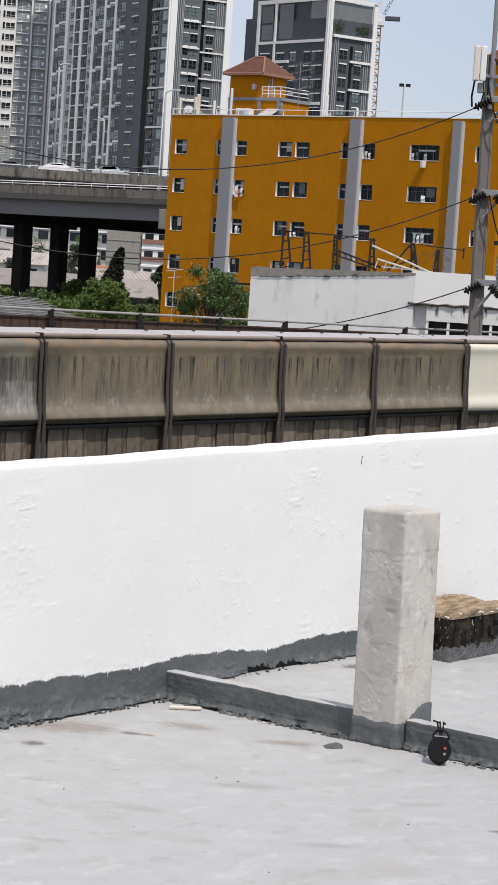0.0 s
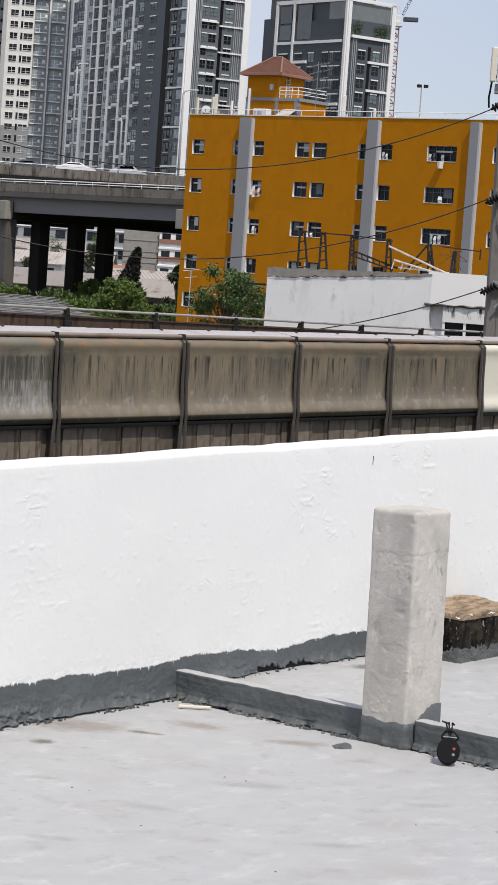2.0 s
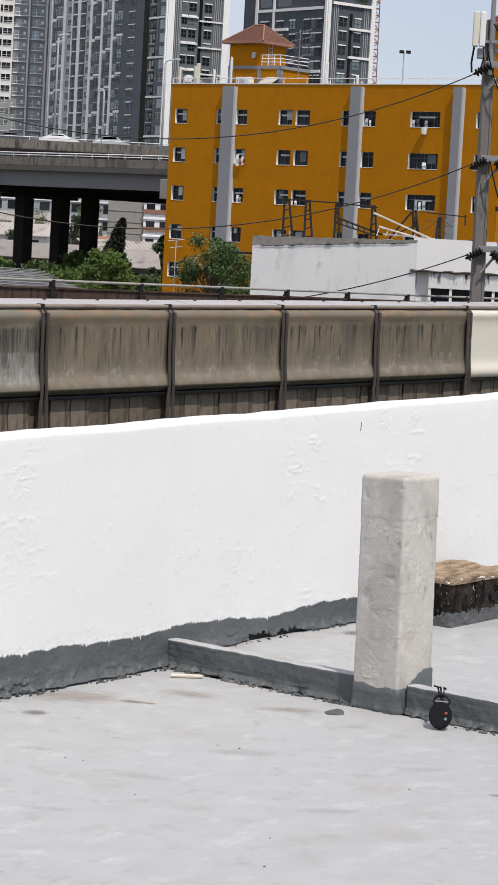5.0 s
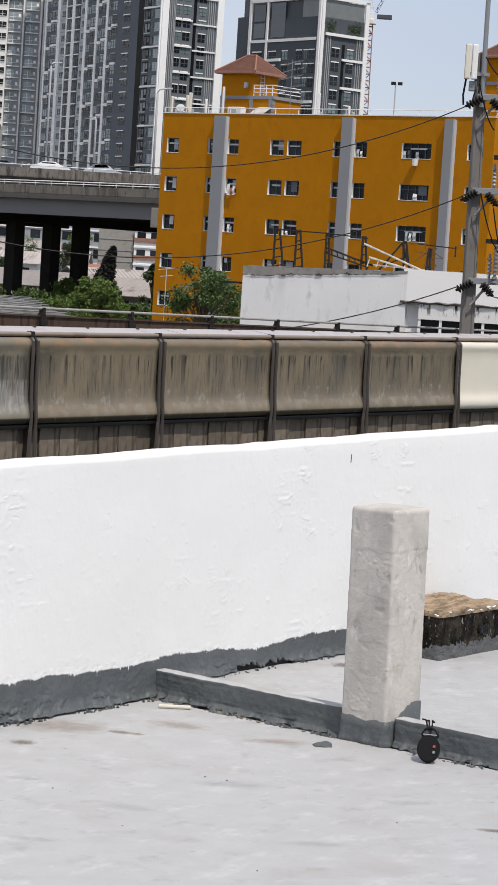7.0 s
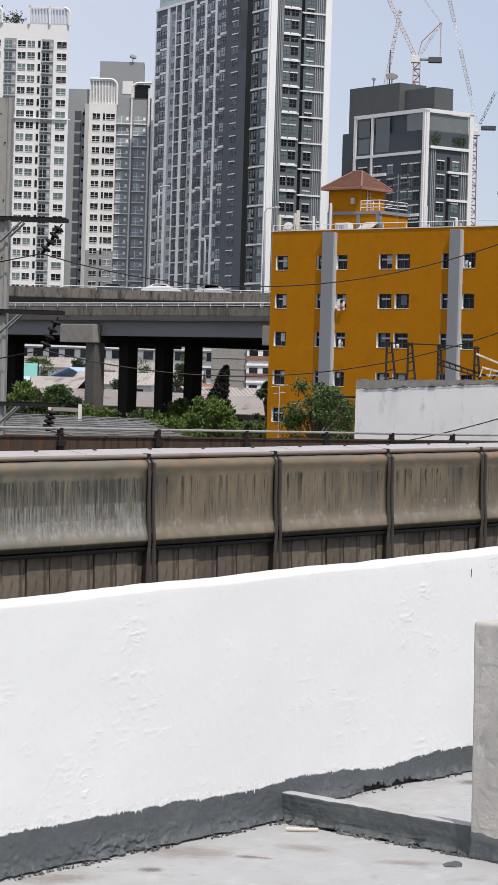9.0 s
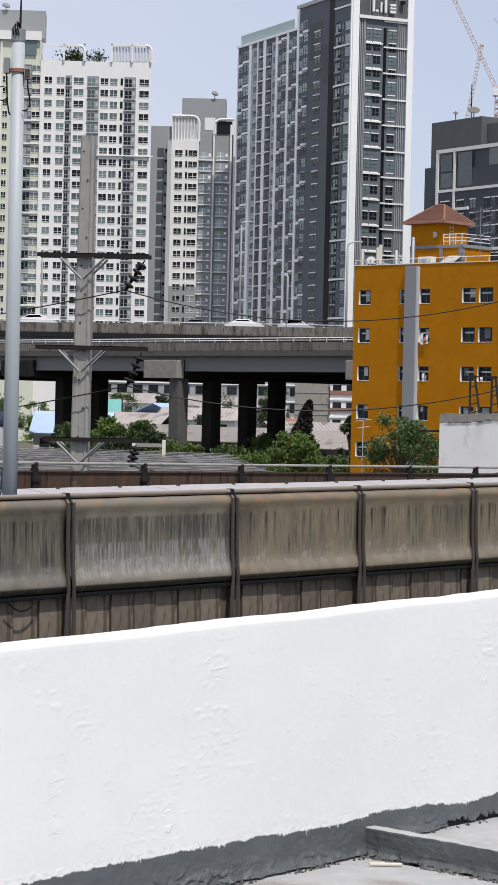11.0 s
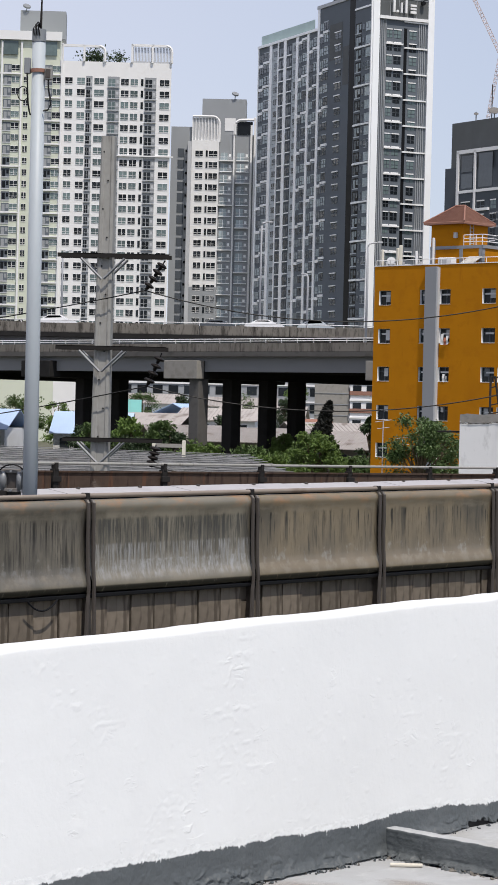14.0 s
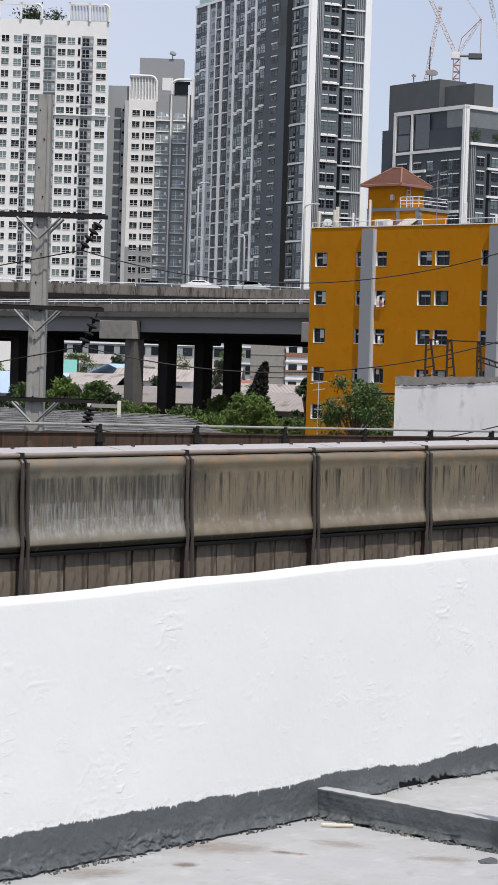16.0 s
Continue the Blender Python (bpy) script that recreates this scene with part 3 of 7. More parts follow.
def skirting(name, u0, u1, base, seed, hole=None):
    """Brushed dark band at the wall's foot, crusted and undercut where it meets the floor."""
    bm = bmesh.new()
    rise = bm.verts.layers.float.new("rise")
    cols, u = [], u0
    fs = [-0.03, 0.012, 0.03] + [0.05 + 0.95 * (k / 38) ** 1.15 for k in range(39)]
    while u < u1:
        fine = -2.6 < u < 3.2
        top = 0.150 + 0.018 * noise.noise((u * 1.6, seed, 0)) + 0.006 * noise.noise((u * 6, seed, 3))
        if seed > 1:
            top = 0.152 - 0.022 * math.exp(-((u - 0.72) / 0.2) ** 2) + 0.005 * noise.noise((u * 5, seed, 3))
        edge = top - (0.010 if seed < 1 else 0.004)
        top += 0.014
        cut = 0.0
        if hole and hole[0] < u < hole[1]:
            cut = 0.040 * max(0.0, 0.7 * noise.noise((u * 6, 3, seed)) + 0.36 + 0.45 * noise.noise((u * 34, 8, seed)) + 0.3 * noise.noise((u * 70, 8, seed))) * min(1, (u - hole[0]) * 8, (hole[1] - u) * 8)
        crusty = max(0.0, min(1.0, 0.55 + 1.1 * noise.noise((u * 2.3, 4, seed)) + 0.5 * noise.noise((u * 8, 4, seed))))
        col = []
        for f in fs:
            z = base + (top - base) * f
            g = max(f, 0)
            flare = 0.026 * math.exp(-g * 7) * (1 + 0.8 * noise.noise((u * 10, f * 3, seed + 2)))
            rag = 0.012 * math.exp(-g * 9) * noise.noise((u * 28, f * 4, seed + 1))
            low = max(0.0, 1 - g * 1.9) * crusty
            y = -0.005 + 0.0045 * f - flare - rag - crust(u, z, seed) * (0.35 + 2.0 * math.exp(-g * 5)) * (1 - g) - flakes(u, z, seed) * low * (1.0 if seed < 1 else 0.5) + trowel(u, z) * f
            if f < 0.04:
                y += 0.020 + 0.012 * noise.noise((u * 40, 2, seed))
            if z < base + cut:
                y += 0.05
            v = bm.verts.new((u, y, z))
            v[rise] = z - edge
            col.append(v)
        v = bm.verts.new((u, -0.0003 + trowel(u, top), top + 0.004))
        v[rise] = 0.05
        col.append(v)
        cols.append(col)
        u += 0.003 if fine else 0.05
    for p, q in zip(cols, cols[1:]):
        for k in range(len(p) - 1):
            bm.faces.new((p[k], q[k], q[k + 1], p[k + 1]))
    bmesh.ops.recalc_face_normals(bm, faces=bm.faces)
    ob = tagged(link_mesh(name, bm, M["skirt_wall"], smooth=True), "dark grey waterproof paint band with a ragged brushed edge", "skirting", kind="structure")
    ob.matrix_basis = roof_m
    return ob


def crumbs(m, u0, u1, n, z, seed, mat):
    """Loose bits of hardened mortar along a foot."""
    rr = random.Random(seed)
    bm = bmesh.new()
    for k in range(n):
        u = rr.uniform(u0, u1)
        if noise.noise((u * 5, seed, 0)) < -0.12:
            continue
        r = rr.uniform(0.002, 0.008)
        got = bmesh.ops.create_icosphere(bm, subdivisions=1, radius=r, matrix=pose(u, -0.03 - rr.uniform(0, 0.03), z + r * 0.3, rr.uniform(0, 90), rr.uniform(0, 90), rr.uniform(0, 90)) @ Matrix.Diagonal((rr.uniform(0.8, 2.4), rr.uniform(0.6, 1.2), rr.uniform(0.4, 0.9), 1)))
        for v in got["verts"]:
            v.co += Vector((rr.uniform(-1, 1), rr.uniform(-1, 1), rr.uniform(-1, 1))) * r * 0.3
    ob = tagged(link_mesh("mortar_crumbs", bm, mat), "small grey crumbs of mortar along the foot of the curb and wall", "rubble", kind="stuff")
    ob.matrix_basis = m


skirting("baseboard_left", -14, 0.10, 0.0, 0.5)
skirting("baseboard_right", 0.092, 16, 0.042, 2.5, hole=(0.50, 1.05))
# black sheet on the wall for the shade behind the broken edge
cav = tagged(link_mesh("baseboard_cavity", box(0.5, 1.06, -0.0035, 0.0, 0.03, 0.085), M["black"]), "black sheet for the shaded gap under the broken skirting", "skirting", kind="structure")
cav.matrix_basis = roof_m

# ---- curb ----
curb_m = pose(-0.29, 8.685, 0, 0, 0, -37)
curb = thing("curb", curb_m, "low dark grey painted concrete curb dividing the roof", "curb", kind="structure")


def curb_run(u0, u1, name):
    bm = bmesh.new()
    cols, u = [], u0
    fs = (-0.03, 0.015, 0.04, 0.06, 0.09, 0.12, 0.15, 0.18, 0.22, 0.26, 0.3, 0.35, 0.4, 0.46, 0.52, 0.58, 0.64, 0.7, 0.76, 0.82, 0.88, 0.94)
    while u <= u1 + 1e-6:
        h = 0.105 + 0.003 * noise.noise((u * 4, 7, 7)) + 0.002 * noise.noise((u * 20, 7, 7))
        flare = 0.034 * (1 + 1.2 * noise.noise((u * 13, 3, 3)) + 0.9 * noise.noise((u * 37, 3, 8)))
        col = [(0.046 - max(0.0, flare) * math.exp(-max(f, 0) * 13) - crust(u, f * 0.11 * 0.4, 4.4) * (0.3 + 1.2 * math.exp(-max(f, 0) * 9)) - 0.0022 * noise.noise((u * 4, f * 26, 2)) - flakes(u, f * 0.11, 4.4) * max(0.0, 1 - max(f, 0) * 4.5) + (0.022 if f < 0.03 else 0.0), h * f) for f in fs]
        col += [(0.047, h - 0.003), (0.053, h), (0.098, h), (0.105, h - 0.006), (0.107, 0.03)]
        cols.append([bm.verts.new((u, y, z)) for y, z in col])
        u += 0.004 if u < 2.2 else 0.012
    n = len(fs)
    for p, q in zip(cols, cols[1:]):
        for k in range(len(p) - 1):
            fc = bm.faces.new((p[k], q[k], q[k + 1], p[k + 1]))
            fc.material_index = 1 if k >= n else 0
    bm.faces.new(cols[0])
    bm.faces.new(cols[-1][::-1])
    bmesh.ops.recalc_face_normals(bm, faces=bm.faces)
    part(name, bm, [M["skirt"], M["floor"]], curb, smooth=True)


crumbs(roof_m, -2.4, 0.0, 260, 0.0, 3, M["skirt"])
crumbs(curb_m @ pose(0, 0.048, 0), 0.0, 0.95, 220, 0.0, 5, M["skirt"])
crumbs(curb_m @ pose(0, 0.046, 0), 0.0, 0.95, 60, 0.0, 9, M["concrete"])
crumbs(roof_m, -2.4, 0.0, 40, 0.0, 8, M["concrete"])
crumbs(curb_m @ pose(0, 0.048, 0), 1.0, 1.5, 50, 0.0, 10, M["skirt"])
crumbs(roof_m @ pose(0, 0.01, 0), 0.4, 1.2, 60, 0.042, 6, M["skirt"])
curb_run(-0.02, 0.93, "upstand")
curb_run(1.1, 5.5, "upstand")

# ---- concrete post ----
post = thing("concrete_post", pose(0.4285, 8.156, 0, 0.6, -0.75, -39), "rough limewashed square concrete post with a dark grey foot", "post")


def spatter(q):
    """Thrown mortar: a thick smooth coat round the head, crumbs and trowel edges below, chipped corners."""
    line = 0.69 + 0.035 * noise.noise(q * 8) + 0.012 * noise.noise(q * 30)
    above = min(1.0, max(0.0, (q.z - line) / 0.006))
    head = 0.0016 * above + 0.0022 * max(0.0, noise.noise(q * 24) - 0.1) * above
    patch = max(0.0, min(1.0, 0.3 + 1.8 * noise.noise(q * 7 + Vector((3, 1, 8)))))
    bits = 0.0042 * max(0.0, noise.noise(q * 75) - 0.22) * patch + 0.0026 * max(0.0, noise.noise(q * 38 + Vector((0, 0, 4))) - 0.25) * patch
    scrape = 0.0007 if noise.noise(Vector((q.x * 12, q.y * 12, q.z * 20)) + Vector((9, 2, 2))) > 0.2 else 0.0
    chip = -0.010 * max(0.0, noise.noise(q * 22 + Vector((1, 7, 3))) - 0.48)
    return head + (bits + scrape) * (q.z < line) + chip


part("shaft", rough_box(0.197, 0.212, 0.833, step=0.0036, amp=0.0004, round_edge=0.013, taper=0.016, freq=45, lumps=0.002, relief=spatter), M["post"], post, smooth=True)


def foot_sleeve():
    bm = bmesh.new()
    w, d, g, r = 0.197, 0.212, 0.002, 0.013
    path = [(-g, d + g), (-g, r), (r * 0.3 - g, r * 0.3 - g), (r, -g), (w - r, -g), (w - r * 0.3 + g, r * 0.3 - g), (w + g, r), (w + g, d + g)]
    cols = []
    for (x0, y0), (x1, y1) in zip(path, path[1:]):
        n = max(3, int(math.hypot(x1 - x0, y1 - y0) / 0.0035))
        for k in range(n):
            x, y = x0 + (x1 - x0) * k / n, y0 + (y1 - y0) * k / n
            q = Vector((x, y, 0))
            out = Vector((x - min(max(x, r), w - r), min(0.0, y - r), 0)).normalized()
            top = 0.088 + 0.010 * noise.noise(q * 14) + 0.004 * noise.noise(q * 60)
            if x > w:
                top = 0.088 + 0.055 * min(1, max(0, (y - 0.05) / 0.1)) + 0.006 * noise.noise(q * 60)
            low = 0.003 + 0.010 * max(0, noise.noise(q * 30)) + 0.006 * max(0, noise.noise(q * 90))
            cols.append([bm.verts.new((x + out.x * e, y + out.y * e, z)) for e, z in ((low * 0.6, -0.004), (low * 1.5, 0.006), (low, 0.014), (0.002 + 0.002 * noise.noise(q * 50), 0.03), (0.001, 0.06), (0.0, top), (-0.006, top + 0.001))])
    for a, b in zip(cols, cols[1:]):
        for k in range(6):
            bm.faces.new((a[k], b[k], b[k + 1], a[k + 1]))
    bmesh.ops.recalc_face_normals(bm, faces=bm.faces)
    return bm


part("painted_foot", foot_sleeve(), M["skirt"], post, "dark grey brushed paint round the foot", smooth=True)

# ---- plinth ----
slab = thing("concrete_plinth", roof_m @ pose(1.56, -0.352, 0.042), "low mouldy concrete plinth with a sandy top against the parapet", "plinth")
def crumbled(q):
    return 0.010 * max(0.0, noise.noise(q * 26)) - 0.016 * max(0.0, noise.noise(q * 15 + Vector((4, 4, 4))) - 0.25) + 0.004 * noise.noise(q * 60)


block = part("block", rough_box(0.56, 0.342, 0.190, step=0.008, amp=0.003, round_edge=0.012, freq=25, seed=3, lumps=0.006, relief=crumbled), M["mould_foot"], slab, smooth=True)
set_rise(block, lambda p: p.z - 0.062)
bm = rough_box(0.575, 0.352, 0.022, step=0.012, amp=0.004, round_edge=0.007, freq=30, seed=7, relief=crumbled)
top = part("sandy_top", bm, M["mossy"], slab, "crumbling sandy brown top layer")
top.location = (-0.007, -0.006, 0.184)
rr = random.Random(31)
bm = bmesh.new()
for k in range(18):                             # white flakes left along the front and side edges
    x, y = (rr.uniform(0.0, 0.5), -0.012) if k % 3 else (-0.013, rr.uniform(0.0, 0.33))
    got = rough_box(rr.uniform(0.006, 0.024), rr.uniform(0.005, 0.010), rr.uniform(0.002, 0.005), step=0.004, amp=0.003, round_edge=0.002, freq=60, seed=k)
    bmesh.ops.transform(got, matrix=pose(x, y, 0.198 + rr.uniform(-0.008, 0.003), rr.uniform(-15, 15), rr.uniform(-10, 10), 0 if k % 3 else 90), verts=got.verts)
    me = bpy.data.meshes.new("flake")
    got.to_mesh(me)
    got.free()
    bm.from_mesh(me)
    bpy.data.meshes.remove(me)
tagged(part("paint_flake", bm, M["parapet"], slab, "flaking white paint along the top edge"), kind="stuff")
# no hole is cut: a black lump gives its darkness
hole = part("opening", rough_box(0.075, 0.012, 0.036, step=0.006, amp=0.008, round_edge=0.005, freq=50, seed=5), M["black"], slab, "black lump standing in for a dark broken hole in the front")
hole.location = (0.31, -0.012, 0.09)

# ---- small black device by the curb ----
dev = thing("black_gadget", pose(0.716, 7.815, 0.003, -20, 0, -12), "small black round plastic gadget with a strap, leaning on the curb", "gadget")
bm = bmesh.new()
bmesh.ops.create_cone(bm, cap_ends=True, segments=40, radius1=0.039, radius2=0.039, depth=0.026, matrix=pose(0, 0, 0.048, 90) @ Matrix.Diagonal((1, 1.2, 1, 1)))
bmesh.ops.bevel(bm, geom=[e for e in bm.edges if len(e.link_faces) == 2 and e.calc_face_angle() > 1], offset=0.004, segments=2, affect="EDGES")
case = part("case", bm, M["black"], dev)
for z, c, n in ((0.056, (0.34, 0.07, 0.055), "button"), (0.036, (0.17, 0.24, 0.215), "button")):
    bm = bmesh.new()
    bmesh.ops.create_cone(bm, cap_ends=True, segments=16, radius1=0.0058, radius2=0.0045, depth=0.005, matrix=pose(0.020, -0.0145, z, 90))
    part(n, bm, plain("button_plastic", c, 0.4), case, "small red button" if c[0] > 0.3 else "small pale green button")
bm = bmesh.new()
ring = [(0.026 * math.cos(a), 0, 0.098 + 0.022 * math.sin(a)) for a in np.linspace(-0.5, math.pi + 0.5, 15)]
tube(ring, 0.005, bm)
part("loop", bm, M["black"], dev)
part("clip", box(-0.024, 0.024, -0.008, 0.006, 0.094, 0.098, bevel=0.001), M["steel"], dev, "pale metal clip")
bm = bmesh.new()
for k, dx in enumerate((-0.018, -0.008, 0.004)):
    tube([(0.0, 0, 0.10), (dx * 0.7, 0.004, 0.125), (dx - 0.002, 0.01, 0.148), (dx * 1.9, 0.02, 0.152 - 0.004 * k)], 0.0035, bm, 6)
part("strap", bm, M["black"], dev)

# ---- litter on the floor ----
stick = thing("paper_stick", pose(-0.172, 8.503, 0.008, 0, 90, 4), "short off-white paper stick lying on the roof", "litter")
part("tube", tube([(0, 0, -0.058), (0, 0, 0.05), (0, 0, 0.06)], 0.0075, sides=10), plain("off_white_card", (0.62, 0.58, 0.5), 0.8), stick)
rubble = thing("mortar_crumb", pose(0.335, 7.97, 0.0, 0, 0, 10), "flat grey lump of mortar on the roof", "rubble")
part("lump", rough_box(0.065, 0.05, 0.009, step=0.005, amp=0.008, round_edge=0.008, freq=40, seed=2), M["skirt"], rubble)


def stain_material(name, color, most):
    """A dried mark that thins out towards its rim."""
    m = bpy.data.materials.new(name)
    m.use_nodes = True
    nodes, link = m.node_tree.nodes, m.node_tree.links.new
    bsdf = nodes["Principled BSDF"]
    bsdf.inputs["Base Color"].default_value = (*color, 1)
    bsdf.inputs["Roughness"].default_value = 0.8
    co = nodes.new("ShaderNodeTexCoord")
    ball = nodes.new("ShaderNodeTexGradient")
    ball.gradient_type = "SPHERICAL"
    link(co.outputs["Object"], ball.inputs[0])
    n = nodes.new("ShaderNodeTexNoise")
    n.inputs["Scale"].default_value, n.inputs["Detail"].default_value = 4.0, 6
    link(co.outputs["Object"], n.inputs["Vector"])
    mul = nodes.new("ShaderNodeMath")
    mul.operation = "MULTIPLY"
    link(ball.outputs["Fac"], mul.inputs[0])
    link(n.outputs["Fac"], mul.inputs[1])
    cut = nodes.new("ShaderNodeMapRange")
    cut.inputs[1].default_value, cut.inputs[2].default_value, cut.inputs[4].default_value = 0.12, 0.4, most
    link(mul.outputs[0], cut.inputs[0])
    link(cut.outputs[0], bsdf.inputs["Alpha"])
    return m


stains = [stain_material("brown_leaf_mark", (0.20, 0.17, 0.145), 0.65), stain_material("orange_rust_mark", (0.36, 0.16, 0.06), 0.6), stain_material("pale_brown_wash", (0.34, 0.27, 0.22), 0.36), stain_material("grey_smudge", (0.29, 0.285, 0.27), 0.16)]
for x, y, z, w, d, rz, k in ((-0.66, 7.74, 0.0025, 0.11, 0.10, 24, 0), (-0.345, 8.01, 0.0025, 0.11, 0.06, -6, 0), (-0.285, 7.995, 0.0028, 0.07, 0.035, -6, 1), (0.60, 9.25, 0.045, 0.22, 0.12, 12, 2), (0.50, 9.45, 0.045, 0.16, 0.14, 40, 0),
                             (-0.55, 8.05, 0.0024, 0.45, 0.30, 10, 2), (0.20, 8.02, 0.0024, 0.28, 0.12, 4, 2), (-0.86, 6.75, 0.0025, 0.08, 0.05, -8, 0), (-0.95, 7.55, 0.0024, 0.35, 0.22, 30, 2), (0.05, 7.3, 0.0024, 0.3, 0.12, 5, 3), (-0.25, 6.9, 0.0024, 0.22, 0.1, -12, 3), (0.62, 7.2, 0.0024, 0.2, 0.09, 15, 3),
                             (-0.15, 8.2, 0.0024, 0.3, 0.16, -20, 2), (0.42, 7.78, 0.0024, 0.16, 0.06, 10, 3), (-0.6, 7.2, 0.0024, 0.18, 0.07, 0, 3), (0.3, 6.6, 0.0024, 0.25, 0.08, 8, 3), (-0.5, 6.45, 0.0024, 0.2, 0.07, -5, 3), (0.86, 6.9, 0.0024, 0.16, 0.06, -5, 0)):
    bm = bmesh.new()
    bmesh.ops.create_circle(bm, cap_ends=True, segments=28, radius=1.0)
    st = tagged(link_mesh("floor_stain", bm, stains[k]), "thin dried mark on the roof coating", "stain", kind="structure")
    st.matrix_basis = pose(x, y, z, 0, 0, rz) @ Matrix.Diagonal((w / 2 * 1.25, d / 2 * 1.25, 1, 1))
rr = random.Random(21)
bm = bmesh.new()
for k in range(16):
    r = rr.uniform(0.0014, 0.0034)
    got = bmesh.ops.create_icosphere(bm, subdivisions=1, radius=r, matrix=pose(rr.uniform(-1.3, 1.0), rr.uniform(5.9, 7.9), r * 0.4, 0, 0, rr.uniform(0, 180)) @ Matrix.Diagonal((rr.uniform(1, 2.2), 1, 0.6, 1)))
tagged(link_mesh("roof_grit", bm, M["rib"]), "scattered dark grit on the pale roof coating", "grit", kind="stuff")
crack = tagged(link_mesh("wall_crack", sweep([(-0.004, -0.018), (-0.004, 0.018), (0.004, 0.018), (0.004, -0.018)], -0.001, 0.001, 1), M["rib"]), "short dark upright crack in the parapet paint", "crack", kind="structure")
crack.matrix_basis = roof_m @ pose(1.318, 0.0, 0.875, 0, 4, 0)

# ---- railway viaduct ----
RAIL_AZ = 54.0
rail_m = pose(-1.226, 33.4, 0, 0, -0.35, RAIL_AZ)
deck = tagged(link_mesh("viaduct_deck", box(-60, 120, 0.31, 9, -2.6, -1.0), M["concrete"]), "concrete deck of a raised railway", "viaduct", kind="structure")
deck.matrix_basis = rail_m
for u in range(-50, 121, 24):
    pier = tagged(link_mesh("viaduct_pier", box(u, u + 1.8, 3.5, 5.5, GROUND - 0.6, -2.55, bevel=0.1), M["concrete"]), "square concrete pier of the raised railway", "pier", group="viaduct piers", kind="structure")
    pier.matrix_basis = rail_m
near = thing("noise_barrier", rail_m, "long weathered brown noise barrier of curved panels along the railway", "barrier")
JOINTS = [-14.8, -11.9, -9.0, -5.875, -2.763, 0.0, 2.796, 5.401, 8.291, 11.1, 13.9, 16.7, 19.5, 22.3]
PROFILE = [(0.14, 0.500), (0.08, 0.530), (0.03, 0.524), (-0.005, 0.495), (-0.018, 0.455), (-0.014, 0.415), (0.0, 0.375), (0.010, 0.32), (0.014, 0.22), (0.014, 0.05), (0.012, -0.15), (0.008, -0.30),
           (0.0, -0.38), (-0.02, -0.43), (-0.042, -0.48), (-0.052, -0.53), (-0.048, -0.58), (-0.025, -0.62), (0.02, -0.648), (0.08, -0.65), (0.14, -0.62)]


def hood(length, seed):
    bm = bmesh.new()
    n = 24
    rings = [[bm.verts.new((length * i / n, y - 0.008 * noise.noise((i * 0.35, z * 2.5, seed)) - 0.008 * math.sin(math.pi * i / n), z + 0.006 * noise.noise((i * 0.3, y * 3, seed + 4)))) for y, z in PROFILE] for i in range(n + 1)]
    for a, b in zip(rings, rings[1:]):
        for k in range(len(PROFILE) - 1):
            bm.faces.new((a[k], b[k], b[k + 1], a[k + 1]))
    bmesh.ops.recalc_face_normals(bm, faces=bm.faces)
    bmesh.ops.solidify(bm, geom=bm.faces[:], thickness=0.01)
    return bm


RIB = [(0.06, 0.535), (-0.01, 0.53), (-0.042, 0.49), (-0.048, 0.3), (-0.046, 0.0), (-0.055, -0.28), (-0.066, -0.42), (-0.078, -0.54), (-0.072, -0.66)]
bm = bmesh.new()
for x0 in (-0.075, 0.02):
    cols = []
    for x, e in ((x0, 0.02), (x0 + 0.01, 0.0), (x0 + 0.03, -0.012), (x0 + 0.045, 0.0), (x0 + 0.055, 0.02)):
        cols.append([bm.verts.new((x, y + e, z)) for y, z in RIB] + [bm.verts.new((x * 1.15, -0.07 + e, -0.74)), bm.verts.new((x * 1.9, -0.062 + e, -2.4))])
    for a, b in zip(cols, cols[1:]):
        for k in range(len(a) - 1):
            bm.faces.new((a[k], b[k], b[k + 1], a[k + 1]))
box(-0.022, 0.022, 0.0, 0.12, -2.4, 0.50, bm)
bmesh.ops.recalc_face_normals(bm, faces=bm.faces)
rib_mesh = mesh_of("rib", bm, M["rib"])
clamp_mesh = mesh_of("clamp", box(-0.035, 0.035, 0.02, 0.12, 0.50, 0.612, bevel=0.012), M["dark"])
for a, b in zip(JOINTS, JOINTS[1:]):
    cream = abs(a - 8.291) < 0.01
    ob = part("panel", hood(b - a - 0.06, a), M["cream_hood"] if cream else M["smeared"] if abs(a + 5.875) < 0.01 else M["grimy"] if a < -5.9 else M["panel"], near, "clean cream panel" if cream else "", smooth=True)
    ob.location = (a + 0.03, 0, 0)
for a in JOINTS:
    rb = shared("rib", rib_mesh, near, pose(a, 0, 0))
    shared("clamp", clamp_mesh, rb, pose(0, 0, 0))
rest = bmesh.new()
for a in np.arange(22.3, 110, 2.8):
    sweep(PROFILE, a + 0.04, a + 2.76, 1, rest)
for a in np.arange(-17.7, -60, -2.9):
    sweep(PROFILE, a + 0.04, a + 2.86, 1, rest)
tagged(part("panel_rest", rest, M["panel"], near, smooth=True), kind="stuff")
board_mesh = mesh_of("board", box(0.008, 0.417, 0.07, 0.12, -2.4, -0.662, bevel=0.006), M["board"])
k = 0
for u in np.arange(-14.8, 22.2, 0.425):
    shared("board", board_mesh, near, pose(u, 0.02 * (k % 3 == 1), 0))
    k += 1
# added black strip stands for the shaded gap below the panel roll
part("seal", box(-60, 120, -0.02, 0.12, -0.70, -0.645, bevel=0.012), M["black"], near, "black strip added for the shade under the panels")
